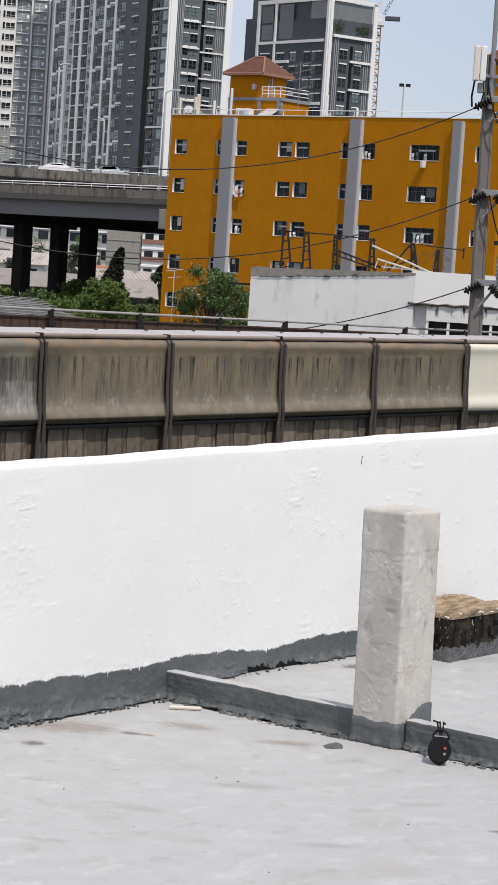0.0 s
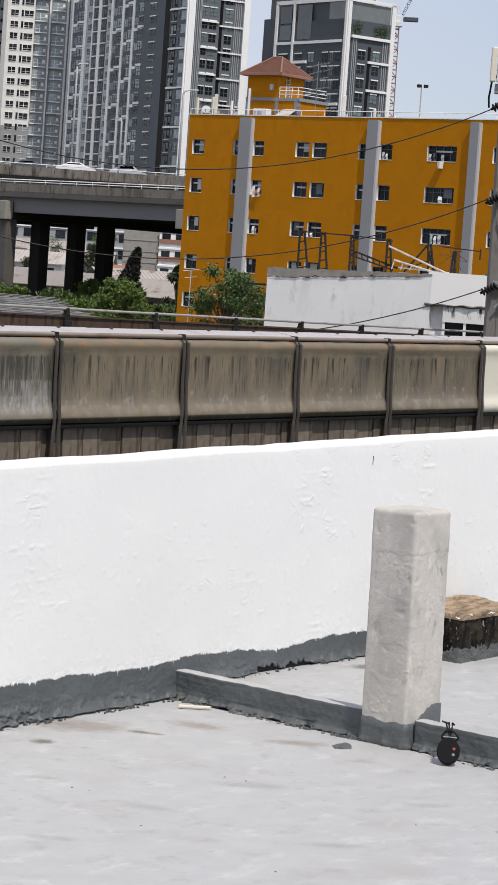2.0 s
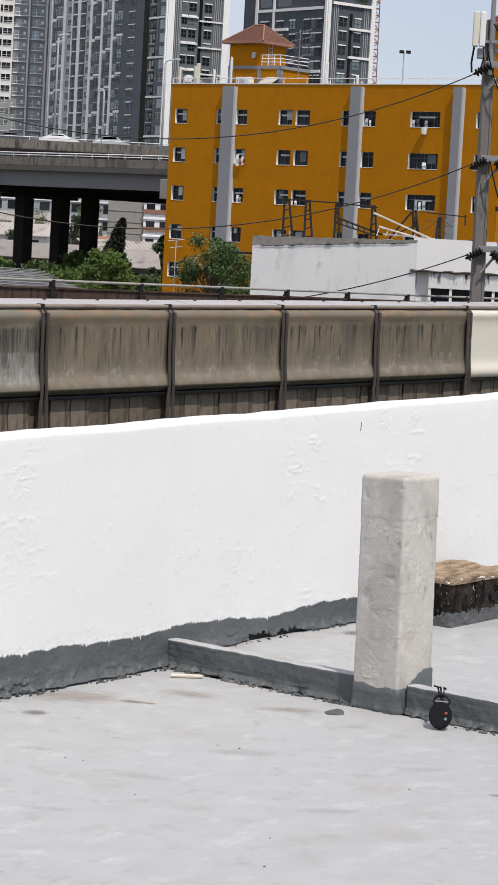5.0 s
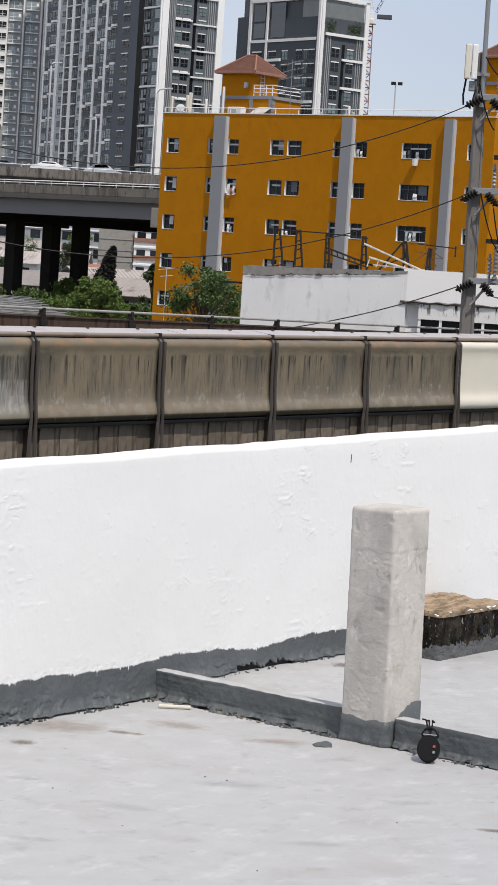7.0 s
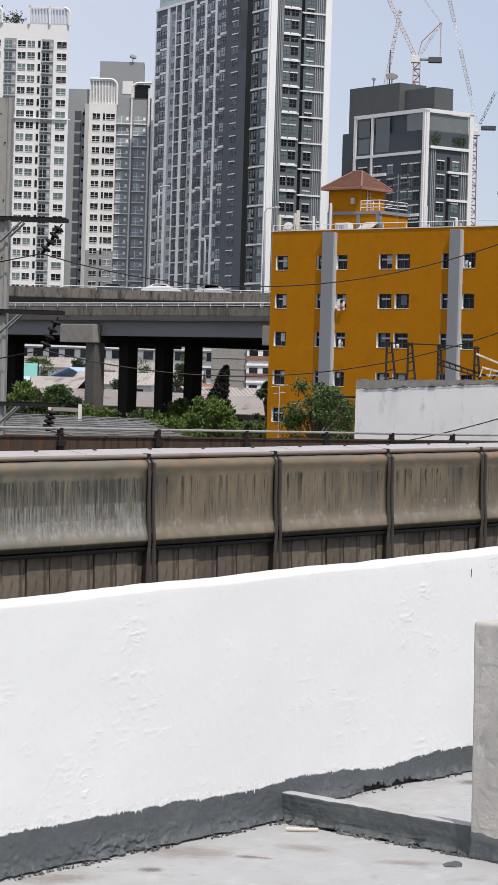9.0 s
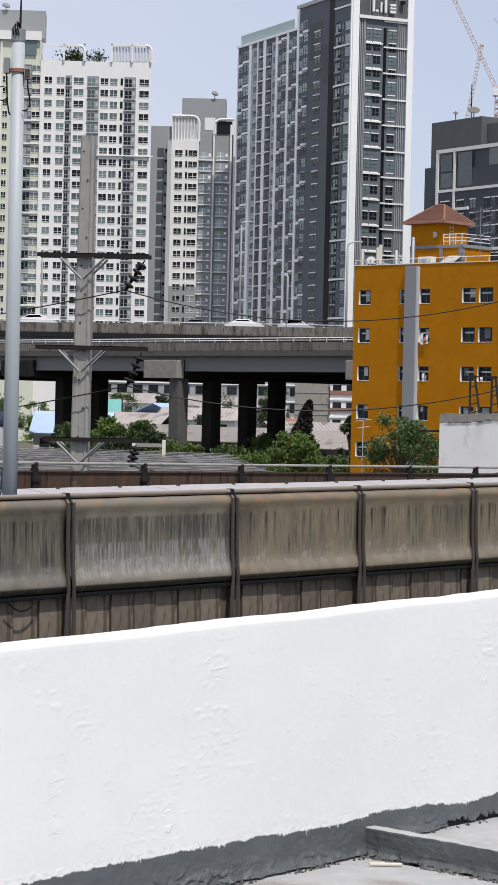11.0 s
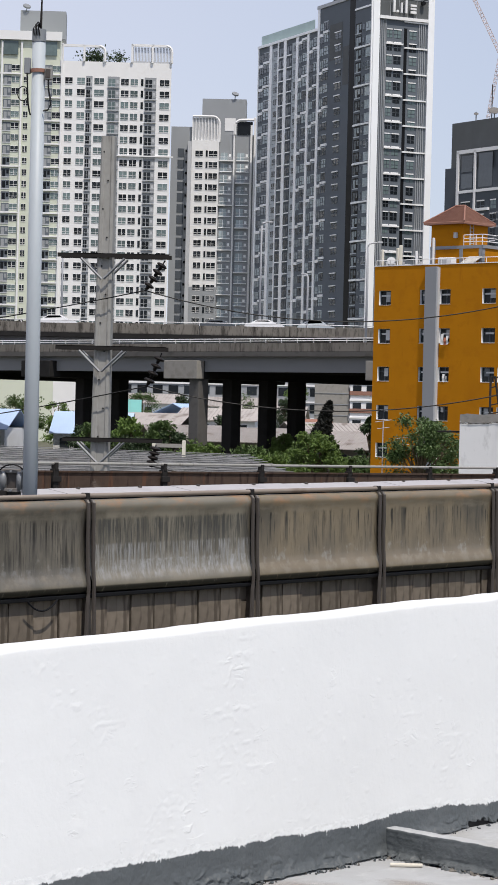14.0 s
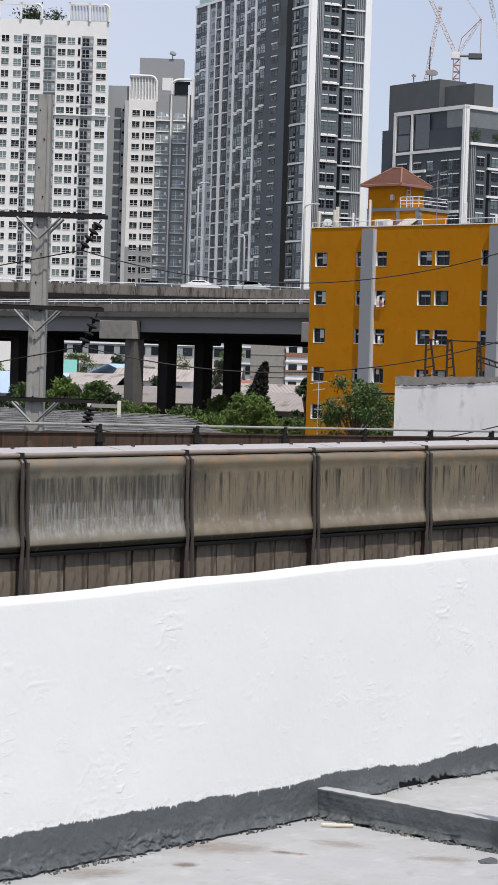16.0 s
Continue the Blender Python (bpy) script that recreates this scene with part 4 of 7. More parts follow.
part("hanging_cable", tube([(-6.95 + 0.5 * f, -0.05, -0.69 - 0.5 * f * (1 - f)) for f in np.linspace(0, 1, 12)], 0.012, sides=6), M["black"], near, "black cable sagging under a panel")
# dark sheet behind the panels supplies the shadow band under the pipe
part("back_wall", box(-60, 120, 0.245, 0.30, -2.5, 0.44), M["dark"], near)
bm = tube([(-60, 0.06, 0.575), (120, 0.06, 0.575)], 0.030, sides=12)
part("pipe", bm, M["pipe"], near, "brown steel pipe along the top", smooth=True)
part("cable", tube([(-60, 0.10, 0.532), (120, 0.10, 0.532)], 0.013), M["black"], near)

# pipe darkened so that it reads as the shaded gap
part("lower_pipe", tube([(-60, 0.26, 0.535), (120, 0.26, 0.535)], 0.022, sides=8), M["dark"], near, "thin pipe coloured black for the shaded gap behind the top pipe", smooth=True)

capping = thing("cable_trough", rail_m @ pose(0, 1.5, 0), "pale sheet metal capping of a cable trough beside the track", "trough")
seg = mesh_of("cover", sweep([(0, 0.42), (0, 0.51), (0.012, 0.522), (0.40, 0.572), (0.42, 0.56), (0.42, 0.42)], 0.005, 2.395, 1), M["ledge"])
bolt_mesh = mesh_of("bolt", box(-0.02, 0.02, 0.30, 0.34, 0.556, 0.585), M["rib"])
for k, u in enumerate(np.arange(-14.4, 28, 2.4)):
    cv = shared("cover", seg, capping, pose(u, 0.004 * (k % 2), 0.003 * (k % 3)))
    for x in (0.5, 1.7):
        shared("bolt", bolt_mesh, cv, pose(x, 0, 0))
# dark colour here stands for the shade under the capping
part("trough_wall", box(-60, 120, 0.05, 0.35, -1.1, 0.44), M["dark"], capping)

far_m = pose(-1.226, 33.4, 0, 0, 0, RAIL_AZ) @ pose(0, 8, 0.03, 0, 0.55, 0)
far = thing("track_barrier", far_m, "rusty brown steel plate barrier on the far side of the track", "barrier")
POSTS = [-9.4, -6.8, -4.15, -1.47, 1.18, 3.88, 6.53, 9.16, 11.77, 14.12, 16.44, 18.9, 21.5, 24.1, 26.7, 29.3, 32, 34.6, 37.2]
bm = box(-0.06, 0.06, -0.04, 0.06, -1.1, 0.56, bevel=0.01)
box(-0.10, 0.10, -0.07, -0.02, 0.34, 0.44, bm, bevel=0.008)
box(-0.035, 0.035, -0.05, 0.05, 0.54, 0.67, bm)
post_mesh = mesh_of("stanchion", bm, M["dark"])
for a, b in zip(POSTS, POSTS[1:]):
    bm = box(a + 0.08, b - 0.08, 0.0, 0.03, -1.0, 0.53)
    box(a + 0.08, b - 0.08, -0.03, 0.0, 0.50, 0.53, bm)
    part("plate", bm, M["rust"], far)
for a in POSTS:
    shared("stanchion", post_mesh, far, pose(a, 0, 0))
part("pipe", tube([(-60, 0, 0.655), (120, 0, 0.655)], 0.026, sides=10), M["pole"], far, "long pale brown pipe rail")
bm = box(37.2, 120, 0.0, 0.06, -1.0, 0.53)
box(-60, -9.4, 0.0, 0.06, -1.0, 0.53, bm)
tagged(part("plate_rest", bm, M["rust"], far), kind="stuff")

# round mast on the railway deck, with its box
mast = thing("round_mast", pose(-5.43, 28.6, -0.99, 0, -0.1, 0) @ Matrix.Scale(0.894, 4), "smooth pale grey-blue round steel mast with aerial parts on top", "mast")
bm = bmesh.new()
tube([(0, 0, 0), (0, 0, 4), (0, 0, 8.05)], 0.108, bm, 28, 0.092)
part("shaft", bm, M["galv"], mast, smooth=True)
part("cap", tube([(0, 0, 8.03), (0, 0, 8.2)], 0.1, sides=20), M["steel"], mast)
part("lightning_rod", tube([(0.02, 0, 8.15), (0.03, 0, 8.65)], 0.02, sides=6, radius_end=0.012), M["dark"], mast)
part("clamp_band", tube([(0, 0, 7.60), (0, 0, 7.65)], 0.112, sides=20), M["roofred"], mast, "rusty brown clamp band")
br = part("bracket_box", box(-0.19, -0.11, -0.08, 0.02, 7.58, 7.80, bevel=0.01), M["steel"], mast)
part("cable", tube([(-0.15, -0.05, 7.58), (-0.14, -0.06, 7.42), (-0.13, -0.06, 7.2), (-0.11, -0.06, 7.06), (-0.09, -0.06, 7.0)], 0.012, sides=6), M["black"], br)
part("cable", tube([(-0.20 + 0.075 * math.cos(a), -0.06, 7.30 + 0.10 * math.sin(a)) for a in np.linspace(0.5, 5.9, 18)], 0.008, sides=6), M["black"], br)
br = part("bracket_box", box(0.10, 0.20, -0.08, 0.04, 7.50, 7.66, bevel=0.01), M["pole"], mast)
part("lid", box(0.115, 0.185, -0.09, -0.08, 7.52, 7.64, bevel=0.004), M["rib"], br)
part("cable", tube([(0.15, -0.05, 7.50), (0.155, -0.06, 7.38), (0.18, -0.06, 7.26), (0.19, -0.06, 7.14), (0.15, -0.06, 7.07), (0.09, -0.08, 7.06)], 0.012, sides=6), M["black"], br)
for k in range(3):
    part("cable", tube([(-0.05 + 0.04 * k, -0.11, 8.10), (-0.06 + 0.03 * k, -0.12, 8.2 + 0.02 * k), (-0.01 + 0.02 * k, -0.1, 8.28), (0.04, -0.08, 8.18)], 0.010, sides=5), M["black"], mast)
hook = [(-0.04, 0, 8.18), (-0.05, 0, 8.27), (-0.02, 0, 8.31), (0.01, 0, 8.28)]
part("hook", tube(hook, 0.012, sides=6), M["dark"], mast)

jbox = thing("trackside_machine", pose(-5.68, 28.75, 0.22), "grey bolted trackside box with a black cable loop", "equipment")
part("body", box(-0.10, 0.10, -0.08, 0.08, -1.2, 0.60, bevel=0.02), M["rib"], jbox)
bolt = mesh_of("bolt", tube([(0, -0.16, 0), (0, -0.13, 0)], 0.016, sides=6), M["steel"])
for z in (0.34, 0.58):
    fl0 = part("flange", box(-0.18, 0.18, -0.13, 0.13, z, z + 0.05, bevel=0.008), M["polegrey"], jbox, "grimy bolted plate")
    for x in (-0.14, 0.0, 0.14):
        shared("bolt", bolt, fl0, pose(x, 0, z + 0.025))
for x in (-0.11, 0.11):
    part("cylinder", tube([(x, -0.09, 0.36), (x, -0.09, 0.5), (x, -0.09, 0.6)], 0.05, sides=14), M["steel"], jbox, smooth=True)
part("foot", box(-0.22, -0.05, -0.2, 0.1, 0.1, 0.36, bevel=0.01), M["dark"], jbox)
part("cable", tube([(0.02 + 0.21 * math.cos(a), -0.17, 0.46 + 0.23 * math.sin(a)) for a in np.linspace(-0.9, math.pi + 0.6, 22)], 0.010, sides=6), M["black"], jbox)


# ---- power line ----
def braced_arm(parent, x0, x1, z, y):
    """Steel angle arm with a V brace each side of the pole."""
    bm = box(x0, x1, y - 0.05, y - 0.035, z - 0.03, z + 0.06)
    box(x0, x1, y - 0.05, y + 0.05, z + 0.045, z + 0.06, bm)
    arm = part("cross_arm", bm, M["dark"], parent)
    for yy in (y - 0.06, y + 0.42):
        for s in (-1, 1):
            part("brace", tube([(s * 0.02, yy, z - 0.5), (s * 0.48, yy, z - 0.05)], 0.028, sides=4), M["steel"], arm)
    part("cross_arm", box(x0, x1, y + 0.40, y + 0.415, z - 0.03, z + 0.06), M["dark"], parent)
    return arm


def insulator_string(parent, p, q, n=4, r=0.125):
    p, q = Vector(p), Vector(q)
    bm = tube([p, q], 0.016, sides=6)
    d = (q - p).normalized()
    rot = d.to_track_quat("Z", "Y").to_matrix().to_4x4()
    for k in range(n):
        c = p.lerp(q, (k + 0.8) / (n + 0.6))
        bmesh.ops.create_uvsphere(bm, u_segments=16, v_segments=8, radius=r, matrix=Matrix.Translation(c) @ rot @ Matrix.Diagonal((1, 1, 0.36, 1)))
        bmesh.ops.create_cone(bm, cap_ends=True, segments=12, radius1=r * 0.4, radius2=r * 0.28, depth=r * 0.9, matrix=Matrix.Translation(c + d * r * 0.4) @ rot)
    return part("insulator", bm, M["insul"], parent, smooth=True)


def tapered(x0, x1, w0, w1, z0, z1, depth):
    """Concrete pole with a shallow recess down its face."""
    bm = bmesh.new()
    rows = []
    for f in np.linspace(0, 1, 13):
        w, c, z = (w0 + (w1 - w0) * f) / 2, x0 + (x1 - x0) * f, z0 + (z1 - z0) * f
        rows.append([bm.verts.new((c + x, y, z)) for x, y in ((-w, 0.03), (-w + 0.03, 0), (-w * 0.45, 0), (-w * 0.3, 0.02), (w * 0.5, 0.02), (w * 0.62, 0), (w - 0.03, 0), (w, 0.03), (w, depth), (-w, depth))])
    for a, b in zip(rows, rows[1:]):
        for k in range(10):
            bm.faces.new((a[k], a[(k + 1) % 10], b[(k + 1) % 10], b[k]))
    bm.faces.new(rows[0][::-1])
    bm.faces.new(rows[-1])
    return bm


lp = thing("power_pole", pose(-8.0, 50, 0), "weathered square concrete power pole with three steel arms", "pole", group="power poles")
part("shaft", tapered(-0.06, 0.035, 0.50, 0.29, GROUND, 7.55, 0.36), M["pole"], lp)
for z, x0, x1, q in ((4.93, -1.0, 1.45, (0.94, 4.2)), (2.92, -1.0, 1.42, (1.02, 2.12)), (0.92, -0.8, 1.34, (1.15, 0.39))):
    braced_arm(lp, x0, x1, z, -0.05)
    insulator_string(lp, (x1 - 0.09, -0.02, z - 0.07), (q[0], -0.02, q[1]))
for k in range(11):
    part("bolt_hole", tube([(-0.04 + 0.1 * (k % 2), -0.004, 7.2 - 0.62 * k), (-0.04 + 0.1 * (k % 2), 0.02, 7.2 - 0.62 * k)], 0.018, sides=8), M["black"], lp)

rp = thing("power_pole", pose(4.90, 52, 0.10, 0, -1.05, 0), "dark weathered concrete power pole with bundled insulators and arms", "pole", group="power poles")
part("shaft", tapered(-0.03, 0.03, 0.42, 0.22, GROUND, 6.6, 0.3), M["polegrey"], rp)
mst = part("pipe_mast", tube([(0.05, -0.05, 5.4), (0.10, -0.05, 9.2)], 0.055, sides=10), M["steel"], rp)
part("thin_rod", tube([(0.10, -0.05, 9.1), (0.12, -0.05, 11)], 0.02, sides=6), M["steel"], mst)
for z, x1 in ((5.62, 1.5), (3.55, 0.75), (1.55, 0.8)):
    arm = part("cross_arm", box(-0.05, x1, -0.12, -0.02, z - 0.07, z + 0.07, bevel=0.01), M["steel"], rp)
    part("brace", tube([(0.03, -0.1, z - 0.55), (0.42, -0.1, z - 0.05)], 0.03, sides=4), M["steel"], arm)
    for s, (p, q) in enumerate((((0.06, -0.2, z - 0.02), (-0.30, -0.2, z - 0.22)), ((0.24, -0.2, z - 0.05), (0.5, -0.2, z - 0.3)))):
        insulator_string(rp, p, q, 5, 0.095)
    for x in np.arange(0.42, x1, 0.28):
        st = part("bushing", tube([(x, -0.06, z + 0.07), (x, -0.06, z + 0.62)], 0.03, sides=8), M["steel"], rp)
        for kk in range(5):
            bm = bmesh.new()
            bmesh.ops.create_cone(bm, cap_ends=True, segments=14, radius1=0.065, radius2=0.045, depth=0.04, matrix=pose(x, -0.06, z + 0.16 + 0.085 * kk))
            part("shed", bm, M["steel"], st)


def wire(name, p, q, sag, radius=0.014):
    p, q = Vector(p), Vector(q)
    pts = [p.lerp(q, f) - Vector((0, 0, 4 * sag * f * (1 - f))) for f in np.linspace(0, 1, 40)]
    ob = link_mesh(name, tube(pts, radius, sides=6), M["black"])
    return tagged(ob, "thin black power cable sagging between the poles", "cable", group="power cables")


wire("power_cable", (-7.06, 49.95, 4.2), (4.52, 51.8, 5.50), 1.12)
wire("power_cable", (-6.98, 49.95, 2.12), (4.55, 51.8, 3.50), 1.02)
wire("power_cable", (-6.85, 49.95, 0.39), (4.59, 51.8, 1.50), 0.9)
wire("power_cable", (-7.06, 49.95, 4.2), (-40, 46, 4.0), 1.9)
wire("power_cable", (-6.98, 49.95, 2.12), (-40, 46, 2.0), 1.9)
wire("power_cable", (5.25, 51.8, 5.4), (40, 56, 5.4), 1.9)
wire("power_cable", (5.25, 51.8, 3.36), (40, 56, 3.4), 1.9)
wire("power_cable", (5.25, 51.8, 1.36), (40, 56, 1.4), 1.9)

# drop cables and leads round the second pole
lead = thing("drop_cables", pose(4.86, 51.75, 0.1), "black drop cables looping between the pole's arms", "cable")
for k, (p, q, sg) in enumerate((((-0.1, 0, 5.9), (0.3, 0, 4.9), 0.15), ((0.5, 0, 5.3), (0.95, 0, 3.4), 0.2), ((0.42, 0, 6.2), (0.75, 0, 5.5), 0.2), ((0.4, 0, 3.2), (0.85, 0, 1.7), 0.25), ((0.1, 0, 3.5), (0.6, 0, 2.2), 0.2), ((0.7, 0, 5.6), (1.2, 0, 4.6), 0.3), ((0.0, 0, 6.5), (0.55, 0, 6.0), 0.12))):
    a, b = Vector(p), Vector(q)
    part("lead", tube([a.lerp(b, f) - Vector((0, 0, 4 * sg * f * (1 - f))) for f in np.linspace(0, 1, 14)], 0.016, sides=6), M["black"], lead)
stand = thing("pole_switch", pose(5.5, 51.8, 0), "grey pole-mounted switch posts with ribbed insulators", "switchgear")
for x, z0, z1 in ((0.0, 3.62, 4.75), (0.22, 3.62, 4.4), (-0.1, 1.6, 2.5), (0.2, 1.6, 3.2)):
    pp = part("post", tube([(x, 0, z0), (x, 0, z1)], 0.035, sides=8), M["steel"], stand)
    for kk in range(int((z1 - z0) / 0.09)):
        bm = bmesh.new()
        bmesh.ops.create_cone(bm, cap_ends=True, segments=12, radius1=0.07, radius2=0.05, depth=0.045, matrix=pose(x, 0, z0 + 0.06 + 0.09 * kk))
        part("shed", bm, M["polegrey"], pp)
part("bar", box(-0.3, 0.45, -0.05, 0.05, 4.36, 4.46), M["dark"], stand)
part("bar", box(-0.35, 0.45, -0.05, 0.05, 2.5, 2.6), M["dark"], stand)

# ---- ochre apartment block ----
yel_m = pose(-7.04, 167.61, 0, 0, 0, -38.05)
yel = thing("apartment_block", yel_m, "ochre painted five-storey apartment block with grey pilasters and small windows", "building")
WIN = [(0.44, 1.55), (4.25, 4.95), (6.04, 7.0), (9.81, 10.99), (11.28, 12.5), (15.2, 16.0), (16.98, 18.0), (20.84, 23.18), (26.0, 27.2)]
LEVEL = [10.45, 7.71, 4.99, 2.23, -0.48]
WH = 1.05


def holed_wall(u0, u1, z0, z1, holes, depth, bm=None):
    """A wall whose windows go through: strips between the openings, as one mesh with reveals."""
    bm = bm or bmesh.new()
    xs = sorted({u0, u1, *[a for h in holes for a in h[:2]]})
    zz = sorted({z0, z1, *[a for h in holes for a in h[2:]]})
    inside = lambda x, z: any(a < x < b and c < z < d for a, b, c, d in holes)
    vs = {}
    def v(x, y, z):
        if (x, y, z) not in vs:
            vs[(x, y, z)] = bm.verts.new((x, y, z))
        return vs[(x, y, z)]
    for x0, x1 in zip(xs, xs[1:]):
        for a, b in zip(zz, zz[1:]):
            if not inside((x0 + x1) / 2, (a + b) / 2):
                bm.faces.new((v(x0, 0, a), v(x1, 0, a), v(x1, 0, b), v(x0, 0, b)))
    for a, b, c, d in holes:
        for q in (((a, c), (a, d)), ((a, d), (b, d)), ((b, d), (b, c)), ((b, c), (a, c))):
            (xa, za), (xb, zb) = q
            fc = bm.faces.new((v(xa, 0, za), v(xa, depth, za), v(xb, depth, zb), v(xb, 0, zb)))
            fc.material_index = 1
    return bm


holes = [(a, b, t - WH, t) for a, b in WIN for t in LEVEL]
bm = holed_wall(0, 28, GROUND, 12.2, holes, 0.28)
part("front_wall", bm, [M["yellow"], M["white"]], yel)
# solid dark block in place of the unlit rooms behind the windows
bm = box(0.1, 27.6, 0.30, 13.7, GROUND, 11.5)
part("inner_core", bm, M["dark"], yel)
bm = box(0, 0.02, 0.004, 14, GROUND, 12.2)
box(0, 28, 13.8, 14, GROUND, 12.2, bm)
part("side_wall", bm, M["yellow"], yel)
bm = holed_wall(0, 14, GROUND, 12.2, [(a, a + 1.3, t - WH, t) for a in (2.2, 6.4, 10.6) for t in LEVEL[:3]], 0.28)
sw = part("side_wall", bm, [M["yellow"], M["white"]], yel)
sw.matrix_basis = pose(28, 0.0, 0, 0, 0, 90)
part("roof_slab", box(0.1, 27.9, 0.1, 13.9, 11.6, 11.75), M["concrete"], yel)
part("parapet_cap", box(-0.05, 28.05, -0.05, 0.12, 12.2, 12.26), M["white"], yel)
for u0, u1 in ((4.9, 6.04), (16.0, 16.98), (24.28, 25.06)):
    pl = part("pilaster", box(u0, u1 - 0.12, -0.29, -0.002, GROUND, 12.05), M["pilaster"], yel)
    # paler strip paints the sunlight on the pilaster's right side
    part("pilaster_side", box(u1 - 0.12, u1, -0.26, -0.002, GROUND, 12.0), M["palegrey"], pl)
frames = {}
rng = random.Random(4)
for (a, b) in WIN:
    w = round(b - a, 2)
    if w not in frames:
        n = 2 if w < 1.3 else 4
        bm = holed_wall(0, w, 0, WH, [(w * k / n + 0.03, w * (k + 1) / n - 0.03, a0, a1) for k in range(n) for a0, a1 in ((0.05, WH - 0.34), (WH - 0.29, WH - 0.05))], 0.05)
        bmesh.ops.translate(bm, vec=(0, 0.2, 0), verts=bm.verts)
        frames[w] = (mesh_of("window", bm, [M["charcoal"], M["charcoal"]]), mesh_of("pane", box(0.03, w - 0.03, 0.26, 0.275, 0.03, WH - 0.03), M["glass"]), mesh_of("sill", box(0.0, w, -0.02, 0.18, 0.0, 0.035), M["white"]))
    for t in LEVEL:
        f, g, s = frames[w]
        wd = shared("window", f, yel, pose(a, 0, t - WH))
        shared("pane", g, wd, pose(0, 0, 0))
        shared("sill", s, wd, pose(0, 0, 0))
        if rng.random() < 0.7:
            x = rng.uniform(0.05, 0.3) * w
            part("louvre", box(x, w * rng.uniform(0.75, 0.95), 0.18, 0.197, WH - 0.42, WH - rng.uniform(0.3, 0.34)), M["palegrey"], wd)
        if rng.random() < 0.35:
            cw, cz = w * rng.uniform(0.25, 0.5), rng.uniform(0.3, 0.75)
            x = rng.uniform(0.08, w - cw - 0.08)
            part("curtain", box(x, x + cw, 0.19, 0.197, WH - 0.1 - cz, WH - 0.08), rng.choice([M["grey"], M["grey"], M["palegrey"], M["charcoal2"]]), wd)
bm = tube([(0, 0.1, 12.62), (28, 0.1, 12.62)], 0.03, sides=6)
for u in np.arange(0, 28.1, 2.0):
    tube([(u, 0.1, 12.25), (u, 0.1, 12.62)], 0.025, bm, 6)
part("roof_railing", bm, M["white"], yel)
laundry = thing("laundry", yel_m @ pose(6.35, -0.2, 6.55), "white and red laundry hanging from a window", "laundry")
for k, (dx, w, h, m) in enumerate(((0.0, 0.25, 0.75, M["white"]), (0.28, 0.22, 0.5, M["carred"]), (0.5, 0.18, 0.62, M["whiteold"]))):
    part("cloth", sweep([(0, 0), (0.03, 0.1), (-0.02, h * 0.5), (0.03, h), (0.05, h), (0.0, h * 0.5), (0.05, 0.1), (0.02, 0)], dx, dx + w, 4, wobble=0.04), m, laundry)
for u, z, sizes in ((6.45, 3.95, ((0.0, 0.2, 0.55, "white"), (0.24, 0.14, 0.42, "grey"))), (21.0, 9.45, ((0.0, 0.2, 0.45, "palegrey"), (0.35, 0.16, 0.5, "charcoal"), (1.0, 0.22, 0.42, "grey"))), (21.6, 4.0, ((0.0, 0.18, 0.6, "aqua"), (0.28, 0.2, 0.5, "white"), (0.6, 0.24, 0.62, "palegrey"))), (11.6, 4.0, ((0.0, 0.2, 0.3, "white"),)), (17.2, 9.45, ((0.0, 0.2, 0.5, "palegrey"), (0.3, 0.15, 0.4, "white"))), (22.0, 6.72, ((0.0, 0.3, 0.4, "white"),))):
    wash = thing("laundry", yel_m @ pose(u, -0.04, z), "small washing hung out to dry at a window", "laundry", group="washing at the windows")
    for dx, w, h, m in sizes:
        part("cloth", sweep([(0, 0), (0.03, 0.1), (-0.02, h * 0.5), (0.03, h), (0.05, h), (0.0, h * 0.5), (0.05, 0.1), (0.02, 0)], dx, dx + w, 4, wobble=0.04), M[m], wash)
bucket = thing("bucket", yel_m @ pose(22.1, -0.2, 8.95), "white plastic tub hung under a window", "tub")
part("tub", tube([(0, 0, 0), (0, 0, 0.45)], 0.17, sides=14, radius_end=0.22), M["white"], bucket)


